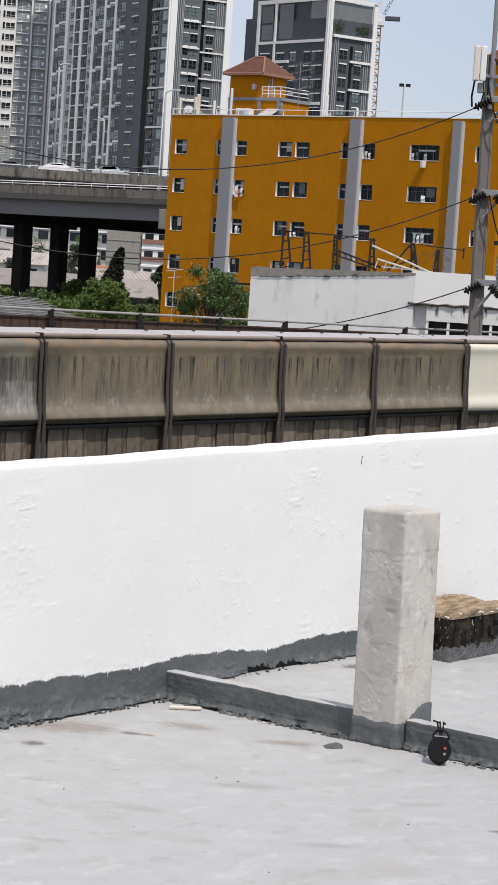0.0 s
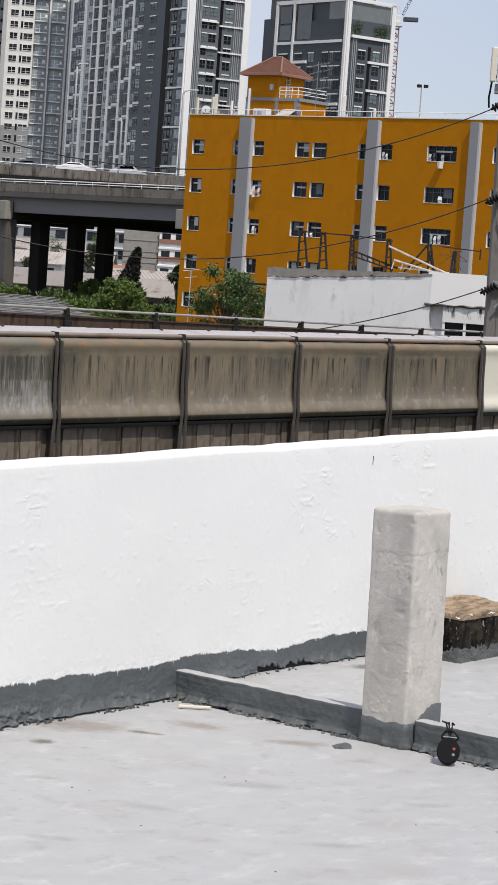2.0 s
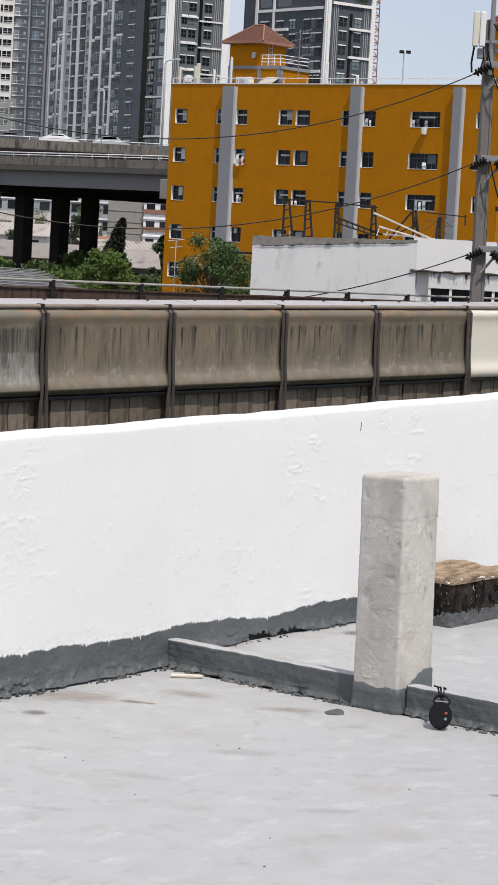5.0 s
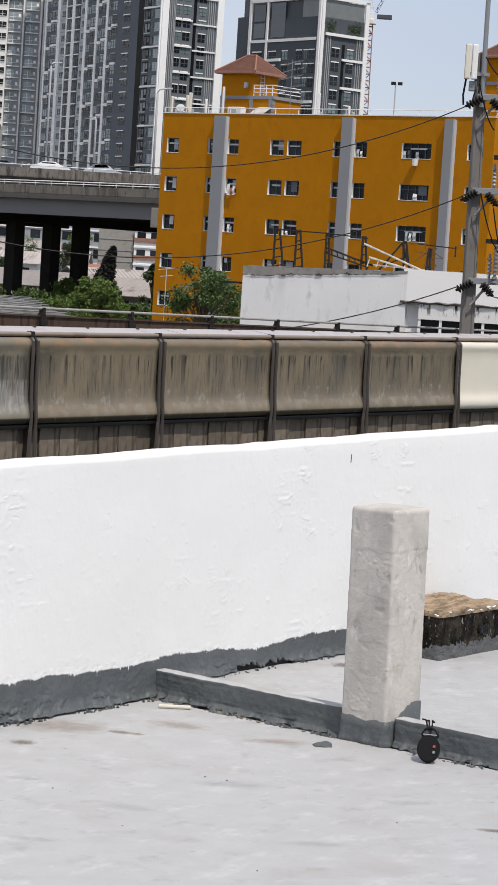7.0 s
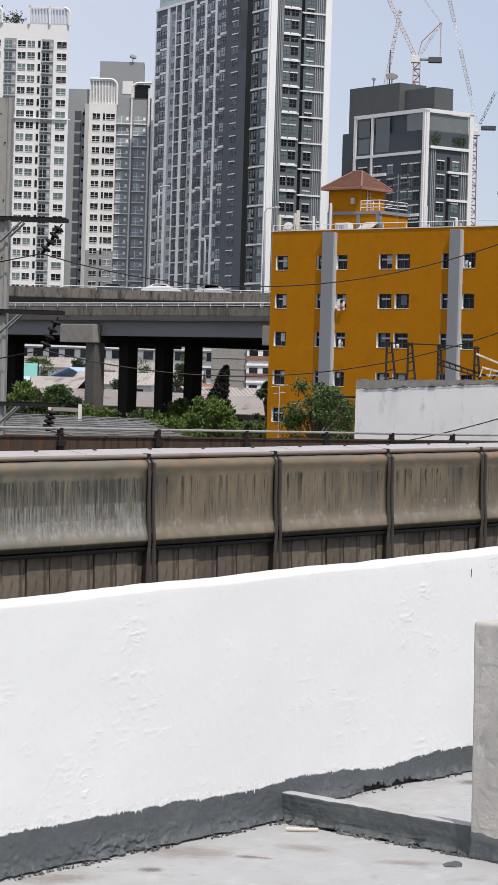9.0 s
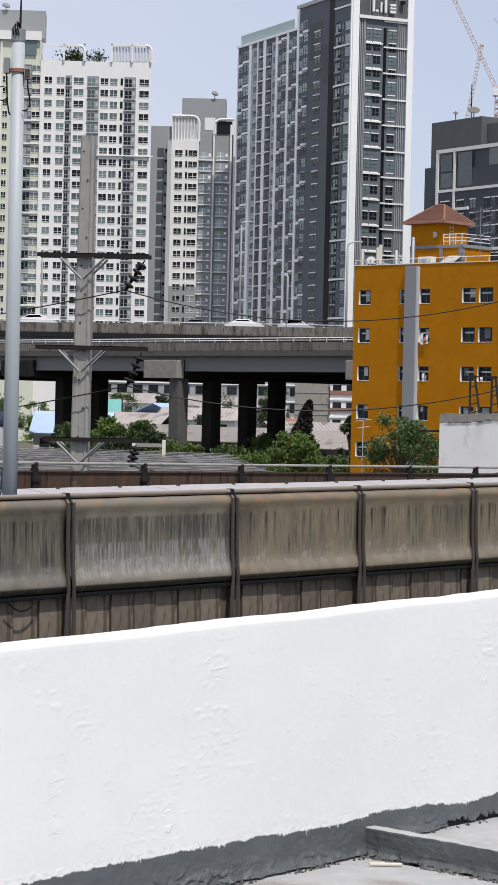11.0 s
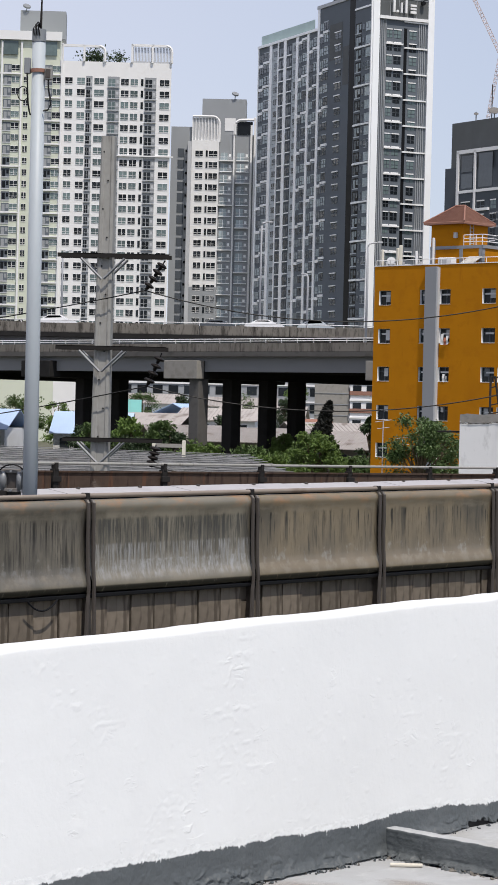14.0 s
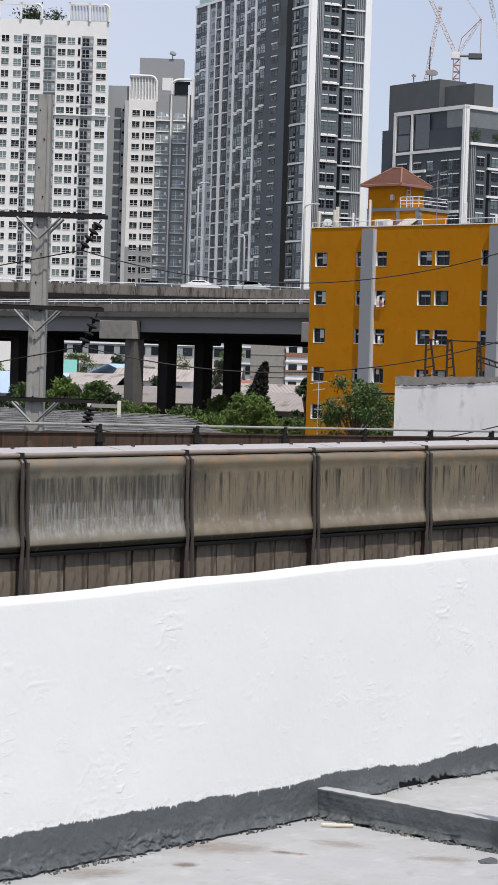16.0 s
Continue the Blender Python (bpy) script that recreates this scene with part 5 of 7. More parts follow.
def hip_roof(x0, x1, y0, y1, z, h, over, parent, mat):
    bm = bmesh.new()
    a, b, c, d = x0 - over, x1 + over, y0 - over, y1 + over
    m, r = (c + d) / 2, min((b - a), (d - c)) * 0.38
    n = 14
    eave = [bm.verts.new(p) for p in ((a, c, z), (b, c, z), (b, d, z), (a, d, z))]
    low = [bm.verts.new((p.co.x, p.co.y, z - 0.14)) for p in eave]
    r1, r2 = bm.verts.new((a + r, m, z + h)), bm.verts.new((b - r, m, z + h))
    for q in ((eave[0], eave[1], r2, r1), (eave[1], eave[2], r2), (eave[2], eave[3], r1, r2), (eave[3], eave[0], r1), low[::-1]):
        bm.faces.new(q)
    for k in range(4):
        bm.faces.new((low[k], low[(k + 1) % 4], eave[(k + 1) % 4], eave[k]))
    roof = part("roof", bm, mat, parent)
    bm = bmesh.new()
    for e in ((a, c), (b, c), (b, d), (a, d)):
        top = r1 if e[0] == a else r2
        tube([(e[0], e[1], z + 0.02), ((a + r) if e[0] == a else (b - r), m, z + h + 0.02)], 0.07, bm, 6)
    tube([(a + r, m, z + h + 0.03), (b - r, m, z + h + 0.03)], 0.08, bm, 6)
    part("ridge_tiles", bm, mat, roof)
    bm = bmesh.new()
    for k in range(1, n * 2):
        y = c + (m - c) * k / (n * 2)
        zz, ins = z + h * k / (n * 2), r * k / (n * 2)
        box(a + ins, b - ins, y - 0.015, y + 0.01, zz, zz + 0.025, bm)
    for k in range(1, n * 2):
        x = b - r * k / (n * 2)
        zz, ins = z + h * k / (n * 2), (m - c) * k / (n * 2)
        box(x - 0.01, x + 0.015, c + ins, d - ins, zz, zz + 0.025, bm)
    tagged(part("tiling", bm, mat, roof), kind="stuff")


def stair_tower(m, label):
    st = thing("roof_stair_tower", m, label, "stair tower", group="stair towers on the roof")
    part("lower_wall", box(0, 4.7, 0, 3.4, 10.2, 13.7), M["yellow"], st)
    part("upper_wall", box(0, 2.9, 0, 2.9, 13.85, 15.55), M["yellow"], st)
    part("band", box(-0.05, 4.8, -0.05, 3.45, 13.62, 13.85), M["pilaster"], st)
    for x in (-0.04, 2.65, 4.42):
        part("corner_strip", box(x, x + 0.3, -0.04, 0.3, 11.7, 13.62), M["pilaster"], st)
    hip_roof(0, 2.9, 0, 2.9, 15.55, 1.3, 0.42, st, M["roofred"])
    bm = bmesh.new()
    for z in (14.1, 14.35, 14.6):
        tube([(3.0, 0.0, z), (4.7, 0.0, z), (4.7, 3.3, z)], 0.035, bm, 6)
    for x in np.arange(3.0, 4.75, 0.56):
        tube([(x, 0, 13.85), (x, 0, 14.6)], 0.03, bm, 6)
    part("railing", bm, M["white"], st)
    bm = bmesh.new()
    for x in (3.75, 4.15):
        tube([(3.02, x - 3.0, 13.9), (2.95, x - 3.0, 15.5)], 0.03, bm, 6)
    for z in np.arange(14.05, 15.4, 0.28):
        tube([(3.0, 0.75, z), (3.0, 1.15, z)], 0.025, bm, 6)
    part("ladder", bm, M["post"], st, "pale timber ladder")
    part("junction_box", box(2.2, 2.45, -0.2, 0, 14.4, 14.8), M["palegrey"], st)
    part("lean_roof", sweep([(-1.1, 12.4), (0, 13.0), (0, 13.05), (-1.1, 12.46)], 3.5, 4.7, 1), M["post"], st)
    return st


stair_tower(yel_m @ pose(1.9, 4, 0), "ochre roof stair tower with a red hipped tile roof")
stair_tower(yel_m @ pose(23.3, 5.5, 1.2), "ochre roof stair tower beyond the power pole")


def panel_antenna(m, h, w, label):
    a = thing("panel_antenna", m, label, "antenna", group="rooftop antennas")
    part("pole", tube([(0, 0, 0), (0, 0, h + 0.3)], 0.045, sides=8), M["steel"], a)
    part("radome", box(-w * 0.36, w * 0.36, -0.26, -0.10, 0.45, h + 0.45, bevel=0.05), M["cream_hood"] if w > 0.3 else M["white"], a)
    part("clamp", box(-0.06, 0.06, -0.12, 0.06, h * 0.8, h * 0.8 + 0.08), M["steel"], a)
    part("feeder_cable", tube([(0.03, -0.12, 0.5), (0.09, -0.06, 0.3), (0.05, 0, 0.1)], 0.018, sides=5), M["black"], a)
    part("radio_unit", box(-0.15, 0.15, 0.05, 0.25, 0.3, 0.8, bevel=0.03), M["palegrey"], a)


for u, v, h, w in ((0.35, 0.6, 1.25, 0.45), (1.55, 0.9, 1.35, 0.34), (2.05, 0.5, 1.5, 0.34), (3.2, 1.0, 1.1, 0.25), (12.9, 1.2, 1.6, 0.28), (15.6, 1.2, 0.7, 0.22), (2.9, 3.2, 2.2, 0.2)):
    panel_antenna(yel_m @ pose(u, v, 11.75, 0, 0, rng.uniform(-30, 30)), h, w, "white mobile phone panel antenna on the block's roof")
dish = thing("satellite_dish", yel_m @ pose(1.15, 0.4, 11.75), "small white satellite dish on the roof edge", "dish")
bm = bmesh.new()
bmesh.ops.create_uvsphere(bm, u_segments=18, v_segments=8, radius=0.34, matrix=pose(0, 0, 0.85, 62, 0, 35) @ Matrix.Diagonal((1, 1, 0.16, 1)))
part("bowl", bm, M["palegrey"], dish, smooth=True)
part("feed_arm", tube([(0.05, -0.05, 0.62), (0.2, -0.32, 0.9)], 0.02, sides=5), M["steel"], dish)
part("stand", tube([(0, 0, 0), (0, 0, 0.85)], 0.04), M["steel"], dish)
tank = thing("air_unit", yel_m @ pose(5.5, 1.4, 11.75), "white rooftop air conditioning unit", "air conditioner")
part("case", box(-0.6, 0.6, -0.3, 0.3, 0.1, 1.05, bevel=0.04), M["white"], tank)
part("grille", box(-0.45, 0.2, -0.32, -0.3, 0.25, 0.9), M["palegrey"], tank)
tree_ant = thing("roof_aerial", yel_m @ pose(8.6, 3.5, 11.75), "spindly rooftop television aerials", "aerial")
bm = tube([(0, 0, 0), (0, 0, 4.6)], 0.03, sides=6)
for z in (4.4, 3.9, 3.4, 2.7):
    tube([(-0.9, 0, z - 0.2), (1.0, 0, z + 0.15)], 0.02, bm, 5)
    for x in np.arange(-0.8, 1.0, 0.3):
        tube([(x, -0.3, z - 0.03 + x * 0.18), (x, 0.3, z - 0.03 + x * 0.18)], 0.012, bm, 4)
part("mast", bm, M["steel"], tree_ant)

# big antenna on the right pole
pa = thing("panel_antenna", pose(4.56, 51.9, 5.64), "cream mobile phone panel antenna with hanging cables by the pole", "antenna", group="rooftop antennas")
for x in (-0.08, 0.07):
    part("radome", box(x - 0.07, x + 0.06, -0.16, 0.0, 0.45, 1.22, bevel=0.03), M["cream_hood"] if x < 0 else M["white"], pa)
part("bracket", box(-0.1, 0.42, 0.0, 0.08, 0.55, 0.62), M["steel"], pa)
part("radio_unit", box(-0.02, 0.14, -0.06, 0.1, 0.2, 0.42, bevel=0.02), M["steel"], pa)
part("cable", tube([(-0.1, -0.05, 0.45), (-0.14, -0.05, 0.1), (-0.12, -0.05, -0.12)], 0.022), M["black"], pa)
part("cable", tube([(0.1, -0.05, 0.45), (0.12, -0.05, 0.2), (0.05, -0.05, -0.1)], 0.016), M["black"], pa)

# ---- white roofscape in front of the block ----
wb_m = pose(-0.42, 106, 0.12, 0, 0, -14)
wb = thing("white_rooftop_building", wb_m, "streaked white rendered wall of a low building with a ragged top", "building")
bm = bmesh.new()
cols = []
for u in np.arange(0, 7.61, 0.1):
    t = 1.56 + 0.028 * u + 0.05 * noise.noise((u * 1.4, 1, 0)) + 0.03 * noise.noise((u * 5, 2, 0))
    cols.append([bm.verts.new(p) for p in ((u, 0, GROUND), (u, 0, t - 0.44 + 0.042 * u + 0.06 * noise.noise((u * 2, 5, 0)) + 0.04 * noise.noise((u * 7, 5, 3))), (u, -0.015, t - 0.43 + 0.042 * u + 0.06 * noise.noise((u * 2, 5, 0)) + 0.04 * noise.noise((u * 7, 5, 3))), (u, -0.015, t), (u, 0.25, t), (u, 0.25, GROUND))])
for a, b in zip(cols, cols[1:]):
    for k in range(5):
        fc = bm.faces.new((a[k], b[k], b[k + 1], a[k + 1]))
        fc.material_index = 1 if k in (2, 3) else 0
bm.faces.new(cols[0])
bmesh.ops.recalc_face_normals(bm, faces=bm.faces)
front = part("front_wall", bm, [M["whiteold"], M["ragged"]], wb)
bm = bmesh.new()
for u in np.arange(0.1, 7.3, 0.1):
    lip = 1.12 + 0.07 * u + 0.06 * noise.noise((u * 2, 5, 0)) + 0.04 * noise.noise((u * 7, 5, 3))
    r = 0.008 + 0.06 * max(0.0, noise.noise((u * 3, 9, 1)) + 0.1)
    tube([(u, -0.04, lip + 0.03 * noise.noise((u * 9, 1, 1))), (u + 0.1, -0.04, lip + 0.006 + 0.03 * noise.noise((u * 9 + 0.9, 1, 1)))], r, bm, 5)
part("broken_lip", bm, M["rib"], front, "dark broken edge of the flaking render")
part("body", box(0.05, 7.6, 0.26, 9, GROUND, 1.3), M["whiteold"], wb)
part("lean_roof", box(-1.1, 0.0, 0.2, 2.5, 0.72, 0.8), M["dark"], wb)
wc = thing("white_office_building", pose(6.78, 104, 0.24, 0, 0, -8), "low white building with a band of dark windows", "building")
part("body", box(0, 12, 0.6, 9, GROUND, 1.5), M["white"], wc)
part("fascia", box(-0.02, 12, 0.2, 0.6, 0.3, 1.75), M["white"], wc)
part("ledge", sweep([(0.12, 0.24), (0.10, 0.30), (0.14, 0.34), (0.62, 0.34), (0.62, 0.24)], -0.1, 12, 90, wobble=0.05), M["rib"], wc, "mould-blackened broken ledge")
part("spandrel", box(0.75, 12, 0.21, 0.6, -0.45, 0.24), M["drip"], wc)
for k in range(1, 10):
    part("column", box(k * 0.95 - 0.2, k * 0.95 - 0.08, 0.25, 0.6, -4, -0.45), M["white"], wc)
part("window_band", box(0.75, 12, 0.45, 0.58, -4, -0.45), M["glass"], wc)

# rusted roof frames
fr = thing("billboard_frame", pose(0, 108.5, 0), "rusty open steel frame of an old billboard on the roof", "frame")


def strut(p, q, r=0.05, mat="dark", label=""):
    part("strut", tube([p, q], r, sides=6), M[mat], fr, label)


def ladder_strut(x, y, z0, z1, w=0.45, lean=0.0):
    bm = tube([(x, y, z0), (x + lean, y, z1)], 0.055, sides=5)
    tube([(x + w, y, z0), (x + w * 0.4 + lean, y, z1)], 0.055, bm, 5)
    for f in np.arange(0.12, 1, 0.2):
        z = z0 + (z1 - z0) * f
        tube([(x + lean * f, y, z), (x + w * (1 - 0.6 * f) + lean * f, y, z + 0.1)], 0.03, bm, 4)
    part("trestle", bm, M["dark"], fr)


for x, w, z1 in ((0.95, 0.5, 3.5), (1.95, 0.4, 3.5), (3.35, 0.25, 3.45), (5.05, 0.3, 3.4)):
    ladder_strut(x, 0, 1.5, z1, w, 0.0)
strut((0.9, 0, 3.45), (3.5, 0, 3.42), 0.035)
strut((3.45, 0, 3.42), (5.3, 0, 3.3), 0.03)
strut((3.4, 0, 2.75), (5.6, 0, 2.05), 0.05)
strut((3.4, 0, 2.5), (5.4, 0, 1.95), 0.04)
for k in range(7):
    x = 3.6 + 0.28 * k
    strut((x, 0, 2.70 - 0.085 * k * 3.2 / 3), (x + 0.05, 0, 2.45 - 0.08 * k), 0.03)
for dz in (0.0, 0.28):
    strut((5.1 + dz, -0.4, 3.05 - dz * 2.2), (8.2, -0.4, 1.85 - dz * 0.3), 0.05, "post", "bare pale timber")
strut((5.6, -0.3, 2.1), (8.0, -0.3, 2.0), 0.04, "post", "bare pale timber")
for k in range(6):
    strut((5.4 + 0.42 * k, -0.4, 2.35 - 0.05 * k), (5.3 + 0.42 * k, -0.4, 2.0), 0.03, "post")
ladder_strut(7.05, 0, 1.7, 3.3, 0.3, -0.1)
strut((5.8, 0, 1.75), (6.9, 0, 3.2), 0.05)
strut((6.9, 0, 3.2), (7.4, 0, 1.75), 0.06)
strut((6.1, 0, 2.1), (7.2, 0, 2.6), 0.035)
ladder_strut(7.75, -2.2, -0.3, 3.0, 0.25, 0.25)
strut((8.0, -2.2, 3.0), (8.45, -2.2, -0.2), 0.035)
strut((7.6, 0, 3.2), (9.4, 0, 3.1), 0.03)
strut((9.4, 0, 3.2), (9.4, 0, 2.7), 0.04)
for k in range(9):
    a = k * 0.9
    strut((8.1, -0.2, 2.6 + 0.06 * k), (8.1 + 0.7 * math.cos(a), -0.2, 2.6 + 0.7 * math.sin(a) * 0.8), 0.018, "rust")

# ---- expressway ----
ex_m = pose(-26.19, 215, 0, 0, 0, -40)
ex = thing("expressway", ex_m, "raised concrete expressway with stained barriers on rows of square piers", "road", kind="structure")
U0, U1 = -150, 160
for k, u in enumerate(range(-80, 100, 12)):
    part("barrier", sweep([(0, 6.9), (-0.03, 7.0), (0.0, 7.72), (0.25, 7.72), (0.3, 6.9)], u + 0.03, u + 11.97, 1), M["concrete"], ex)
# deck edge, inner girders and soffit carry the underside's shade as colour
part("deck_edge", box(U0, U1, -0.15, 34, 6.5, 6.93), M["shade_grey"], ex)
part("fascia_girder", box(U0, U1, 0.5, 1.0, 5.1, 6.5), M["girder"], ex)
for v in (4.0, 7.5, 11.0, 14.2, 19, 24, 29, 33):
    part("girder", box(U0, U1, v, v + 0.5, 5.1, 6.45), M["shade_black"], ex)
part("soffit", box(U0, U1, 1.0, 34, 6.45, 6.5), M["shade_black"], ex)
bm = tube([(U0, 0.1, 8.1), (U1, 0.1, 8.1)], 0.05, sides=6)
tube([(U0, 0.1, 7.9), (U1, 0.1, 7.9)], 0.04, bm, 6)
for u in np.arange(-60, 60, 2.0):
    tube([(u, 0.1, 7.7), (u, 0.1, 8.1)], 0.04, bm, 5)
part("rail", bm, M["white"], ex, "pale galvanised top rail")
for ub in (1.25, -20.2, -46, 27, 53):
    # beam and rear piers in dark shade copies, sunlit end left pale
    cap = part("pier_cap", box(ub - 4.1, ub + 0.4, -0.4, 33, 4.45, 6.1, bevel=0.08), M["shade_black"], ex)
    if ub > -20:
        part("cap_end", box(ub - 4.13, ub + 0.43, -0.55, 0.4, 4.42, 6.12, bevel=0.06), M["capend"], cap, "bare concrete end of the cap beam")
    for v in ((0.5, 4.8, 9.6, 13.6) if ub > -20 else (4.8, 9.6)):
        part("pier", box(ub - 1.0, ub + 0.3, v - 0.65, v + 0.65, GROUND, 4.47, bevel=0.12), M["shade_grey"] if v < 1 and ub > 0 else M["shade_black"], ex)
# outer carriageway, higher and further back
fo_m = pose(0, 255, 0)
fo = thing("flyover", fo_m, "second raised expressway carriageway with a stained concrete barrier", "road", kind="structure")
for k, u in enumerate(range(-130, 90, 10)):
    part("barrier", sweep([(0, 9.75), (-0.03, 9.9), (0, 10.85), (0.25, 10.85), (0.3, 9.75)], u + 0.04, u + 9.96, 1), M["concrete"], fo)
# edge coloured near-black for the shade beneath the barrier
part("deck_edge", box(-160, 140, -0.2, 15, 9.3, 9.8), M["shade_black"], fo)
part("roadway", box(-160, 140, 0.4, 14.5, 9.82, 10.3), M["girder"], fo)
part("fascia_girder", box(-160, 140, 0.8, 1.4, 8.0, 9.3), M["girder"], fo)
part("barrier", box(-160, 140, 14.6, 14.9, 9.8, 11.5), M["concrete"], fo)
for u in (-80, -5, 60):
    for v in (3, 11):
        part("pier", box(u - 0.9, u + 0.9, v - 0.9, v + 0.9, GROUND, 9.3, bevel=0.1), M["shade_grey"], fo)
bm = tube([(-160, 0.1, 11.15), (140, 0.1, 11.15)], 0.05, sides=6)
for u in np.arange(-90, 40, 4.0):
    tube([(u, 0.1, 10.8), (u, 0.1, 11.15)], 0.04, bm, 5)
part("rail", bm, M["white"], fo, "pale galvanised top rail")


def street_lamp(x, y, z0, z1, reach, label="tall pale grey street lamp on the expressway"):
    s = thing("street_lamp", pose(x, y, 0), label, "street lamp", group="expressway lamps")
    part("pole", tube([(0, 0, z0), (0, 0, z1 - 0.4), (reach * 0.15, 0, z1 - 0.08), (reach * 0.5, 0, z1), (reach, 0, z1 + 0.05)], 0.12, sides=8, radius_end=0.06), M["palegrey"], s, smooth=True)
    part("lamp_head", box(min(reach, reach * 1.5), max(reach, reach * 1.5), -0.15, 0.15, z1 - 0.02, z1 + 0.14, bevel=0.03), M["palegrey"], s)


street_lamp(-9.7, 214, 7.0, 17.3, 0.9)
street_lamp(-23.6, 258, 9.8, 22.6, 0.8)
street_lamp(-18.3, 258, 9.8, 16.9, -0.5)
street_lamp(-46.0, 258, 9.8, 19.0, 0.7)
fl = thing("flood_light", pose(16.8, 300, 0), "slim mast with two floodlights", "lamp")
part("mast", tube([(0, 0, GROUND), (0, 0, 26.2)], 0.1, sides=6), M["palegrey"], fl)
for dx in (-0.3, 0.55):
    part("lamp_head", box(dx - 0.3, dx + 0.3, -0.2, 0.2, 26.0, 26.4, bevel=0.05), M["dark"], fl)


def car(u, paint, label, tall=0.0, v=3.2):
    c = thing("car", fo_m @ pose(u, v, 10.3), label, "car", group="cars on the expressway")
    side = [(-2.2, 0.35), (-2.25, 0.7), (-2.1, 0.95), (-1.55, 1.02 + tall), (-0.9, 1.42 + tall), (0.5, 1.45 + tall), (1.25, 1.0), (2.0, 0.88), (2.25, 0.65), (2.2, 0.35)]
    bm = bmesh.new()
    rows = [[bm.verts.new((x, y * (0.82 if z > 1.1 else 1), z)) for x, z in side] for y in (-0.88, 0.88)]
    for k in range(len(side)):
        bm.faces.new((rows[0][k], rows[0][(k + 1) % len(side)], rows[1][(k + 1) % len(side)], rows[1][k]))
    bm.faces.new(rows[0][::-1])
    bm.faces.new(rows[1])
    bmesh.ops.bevel(bm, geom=bm.edges[:], offset=0.06, segments=2, affect="EDGES")
    bd = part("body", bm, paint, c, smooth=False)
    for s in (-1, 1):
        bm = bmesh.new()
        vs = [bm.verts.new((x, s * (0.80), z)) for x, z in ((-1.4, 1.03 + tall), (-0.85, 1.34 + tall), (0.42, 1.36 + tall), (1.0, 1.02))]
        bm.faces.new(vs)
        bmesh.ops.solidify(bm, geom=bm.faces[:], thickness=0.1)
        part("side_window", bm, M["glass"], bd)
    for x in (-1.4, 1.4):
        for s in (-0.9, 0.72):
            wh = part("wheel", tube([(x, s, 0.32), (x, s + 0.18, 0.32)], 0.32, sides=16), M["black"], c)
            part("rim", tube([(x, s - 0.01, 0.32), (x, s + 0.19, 0.32)], 0.19, sides=10), M["steel"], wh)


car(-23.0, M["carwhite"], "white saloon car on the expressway")
car(-28.6, M["charcoal"], "dark grey saloon car on the expressway", v=6.5)
car(-46.5, M["carwhite"], "white hatchback car on the expressway", 0.1)
car(-17.4, M["galv"], "silver sport utility car on the expressway", 0.2, 6.5)


# ---- houses and yards under the expressway ----
def house(x, y, w, d, eave, ridge, az, roof, wall, label):
    x, y, w, d = (1.22 * c for c in (x, y, w, d))
    eave, ridge = 1.65 + (eave - 1.65) * 1.22, 1.65 + (ridge - 1.65) * 1.22
    h = thing("house", pose(x, y, 0, 0, 0, az), label, "house", group="low houses")
    part("wall", box(-w / 2, w / 2, -d / 2, d / 2, GROUND, eave), wall, h)
    bm = bmesh.new()
    a, b, c = w / 2 + 0.5, d / 2 + 0.7, 0.08
    prof = [(-b, eave - 0.25), (0, ridge), (b, eave - 0.25), (b, eave - 0.25 + c), (0, ridge + c), (-b, eave - 0.25 + c)]
    sweep(prof, -a, a, 1, bm)
    rf = part("roof", bm, roof, h)
    bm = bmesh.new()
    for k in range(int(w / 0.6)):
        u = -a + 0.3 + k * 0.6
        vs = [(-b - 0.02, eave - 0.25 + c + 0.03), (0, ridge + c + 0.03), (0, ridge + c), (-b - 0.02, eave - 0.25 + c)]
        sweep(vs, u, u + 0.08, 1, bm)
    tagged(part("roof_ribs", bm, roof, rf), kind="stuff")
    for k in range(max(1, int(w / 3))):
        x0 = -w / 2 + 0.8 + k * 3
        wn = part("window", box(x0, x0 + 1.2, -d / 2 - 0.05, -d / 2 + 0.02, eave - 2.0, eave - 0.8), M["glass"], h)
        part("sill", box(x0 - 0.1, x0 + 1.3, -d / 2 - 0.12, -d / 2, eave - 2.08, eave - 2.0), M["white"], wn)


R = random.Random(11)
house(-38.4, 236, 7.4, 8, -1.0, 1.0, 3, M["tinblue"], M["whiteold"], "low house with a bright blue sheet roof")
house(-50.5, 240, 6.5, 8, -0.8, 1.1, -6, M["tinblue"], M["whiteold"], "low house with a blue sheet roof beyond the piers")
house(-43.0, 280, 5.5, 7, 1.0, 2.5, 8, M["tingreen"], M["white"], "house with a sea-green sheet roof")
house(-36.2, 262, 9, 8, -0.4, 1.0, -12, M["tin"], M["concrete"], "shabby house with a grey-brown sheet roof")
house(-30.5, 250, 9, 8, -1.6, -0.2, 20, M["tin"], M["concrete"], "low shed with a dusty corrugated roof")
house(-31.0, 292, 10, 8, 0.4, 1.7, -8, M["tin"], M["whiteold"], "house with a faded grey sheet roof")
house(-23.5, 246, 13, 9, -1.6, -0.3, -4, M["tin"], M["concrete"], "long shed with a pinkish grey sheet roof")
house(-15.5, 252, 9, 9, -1.2, 0.4, 25, M["tin"], M["whiteold"], "house with weathered grey sheet roof")
house(-11.2, 240, 7, 8, -2.0, -0.4, -25, M["tin"], M["concrete"], "shed with a grey patched roof by the trees")
house(-18.2, 268, 4, 6, -0.6, 0.7, 10, M["roofred"], M["whiteold"], "house with a maroon sheet roof")
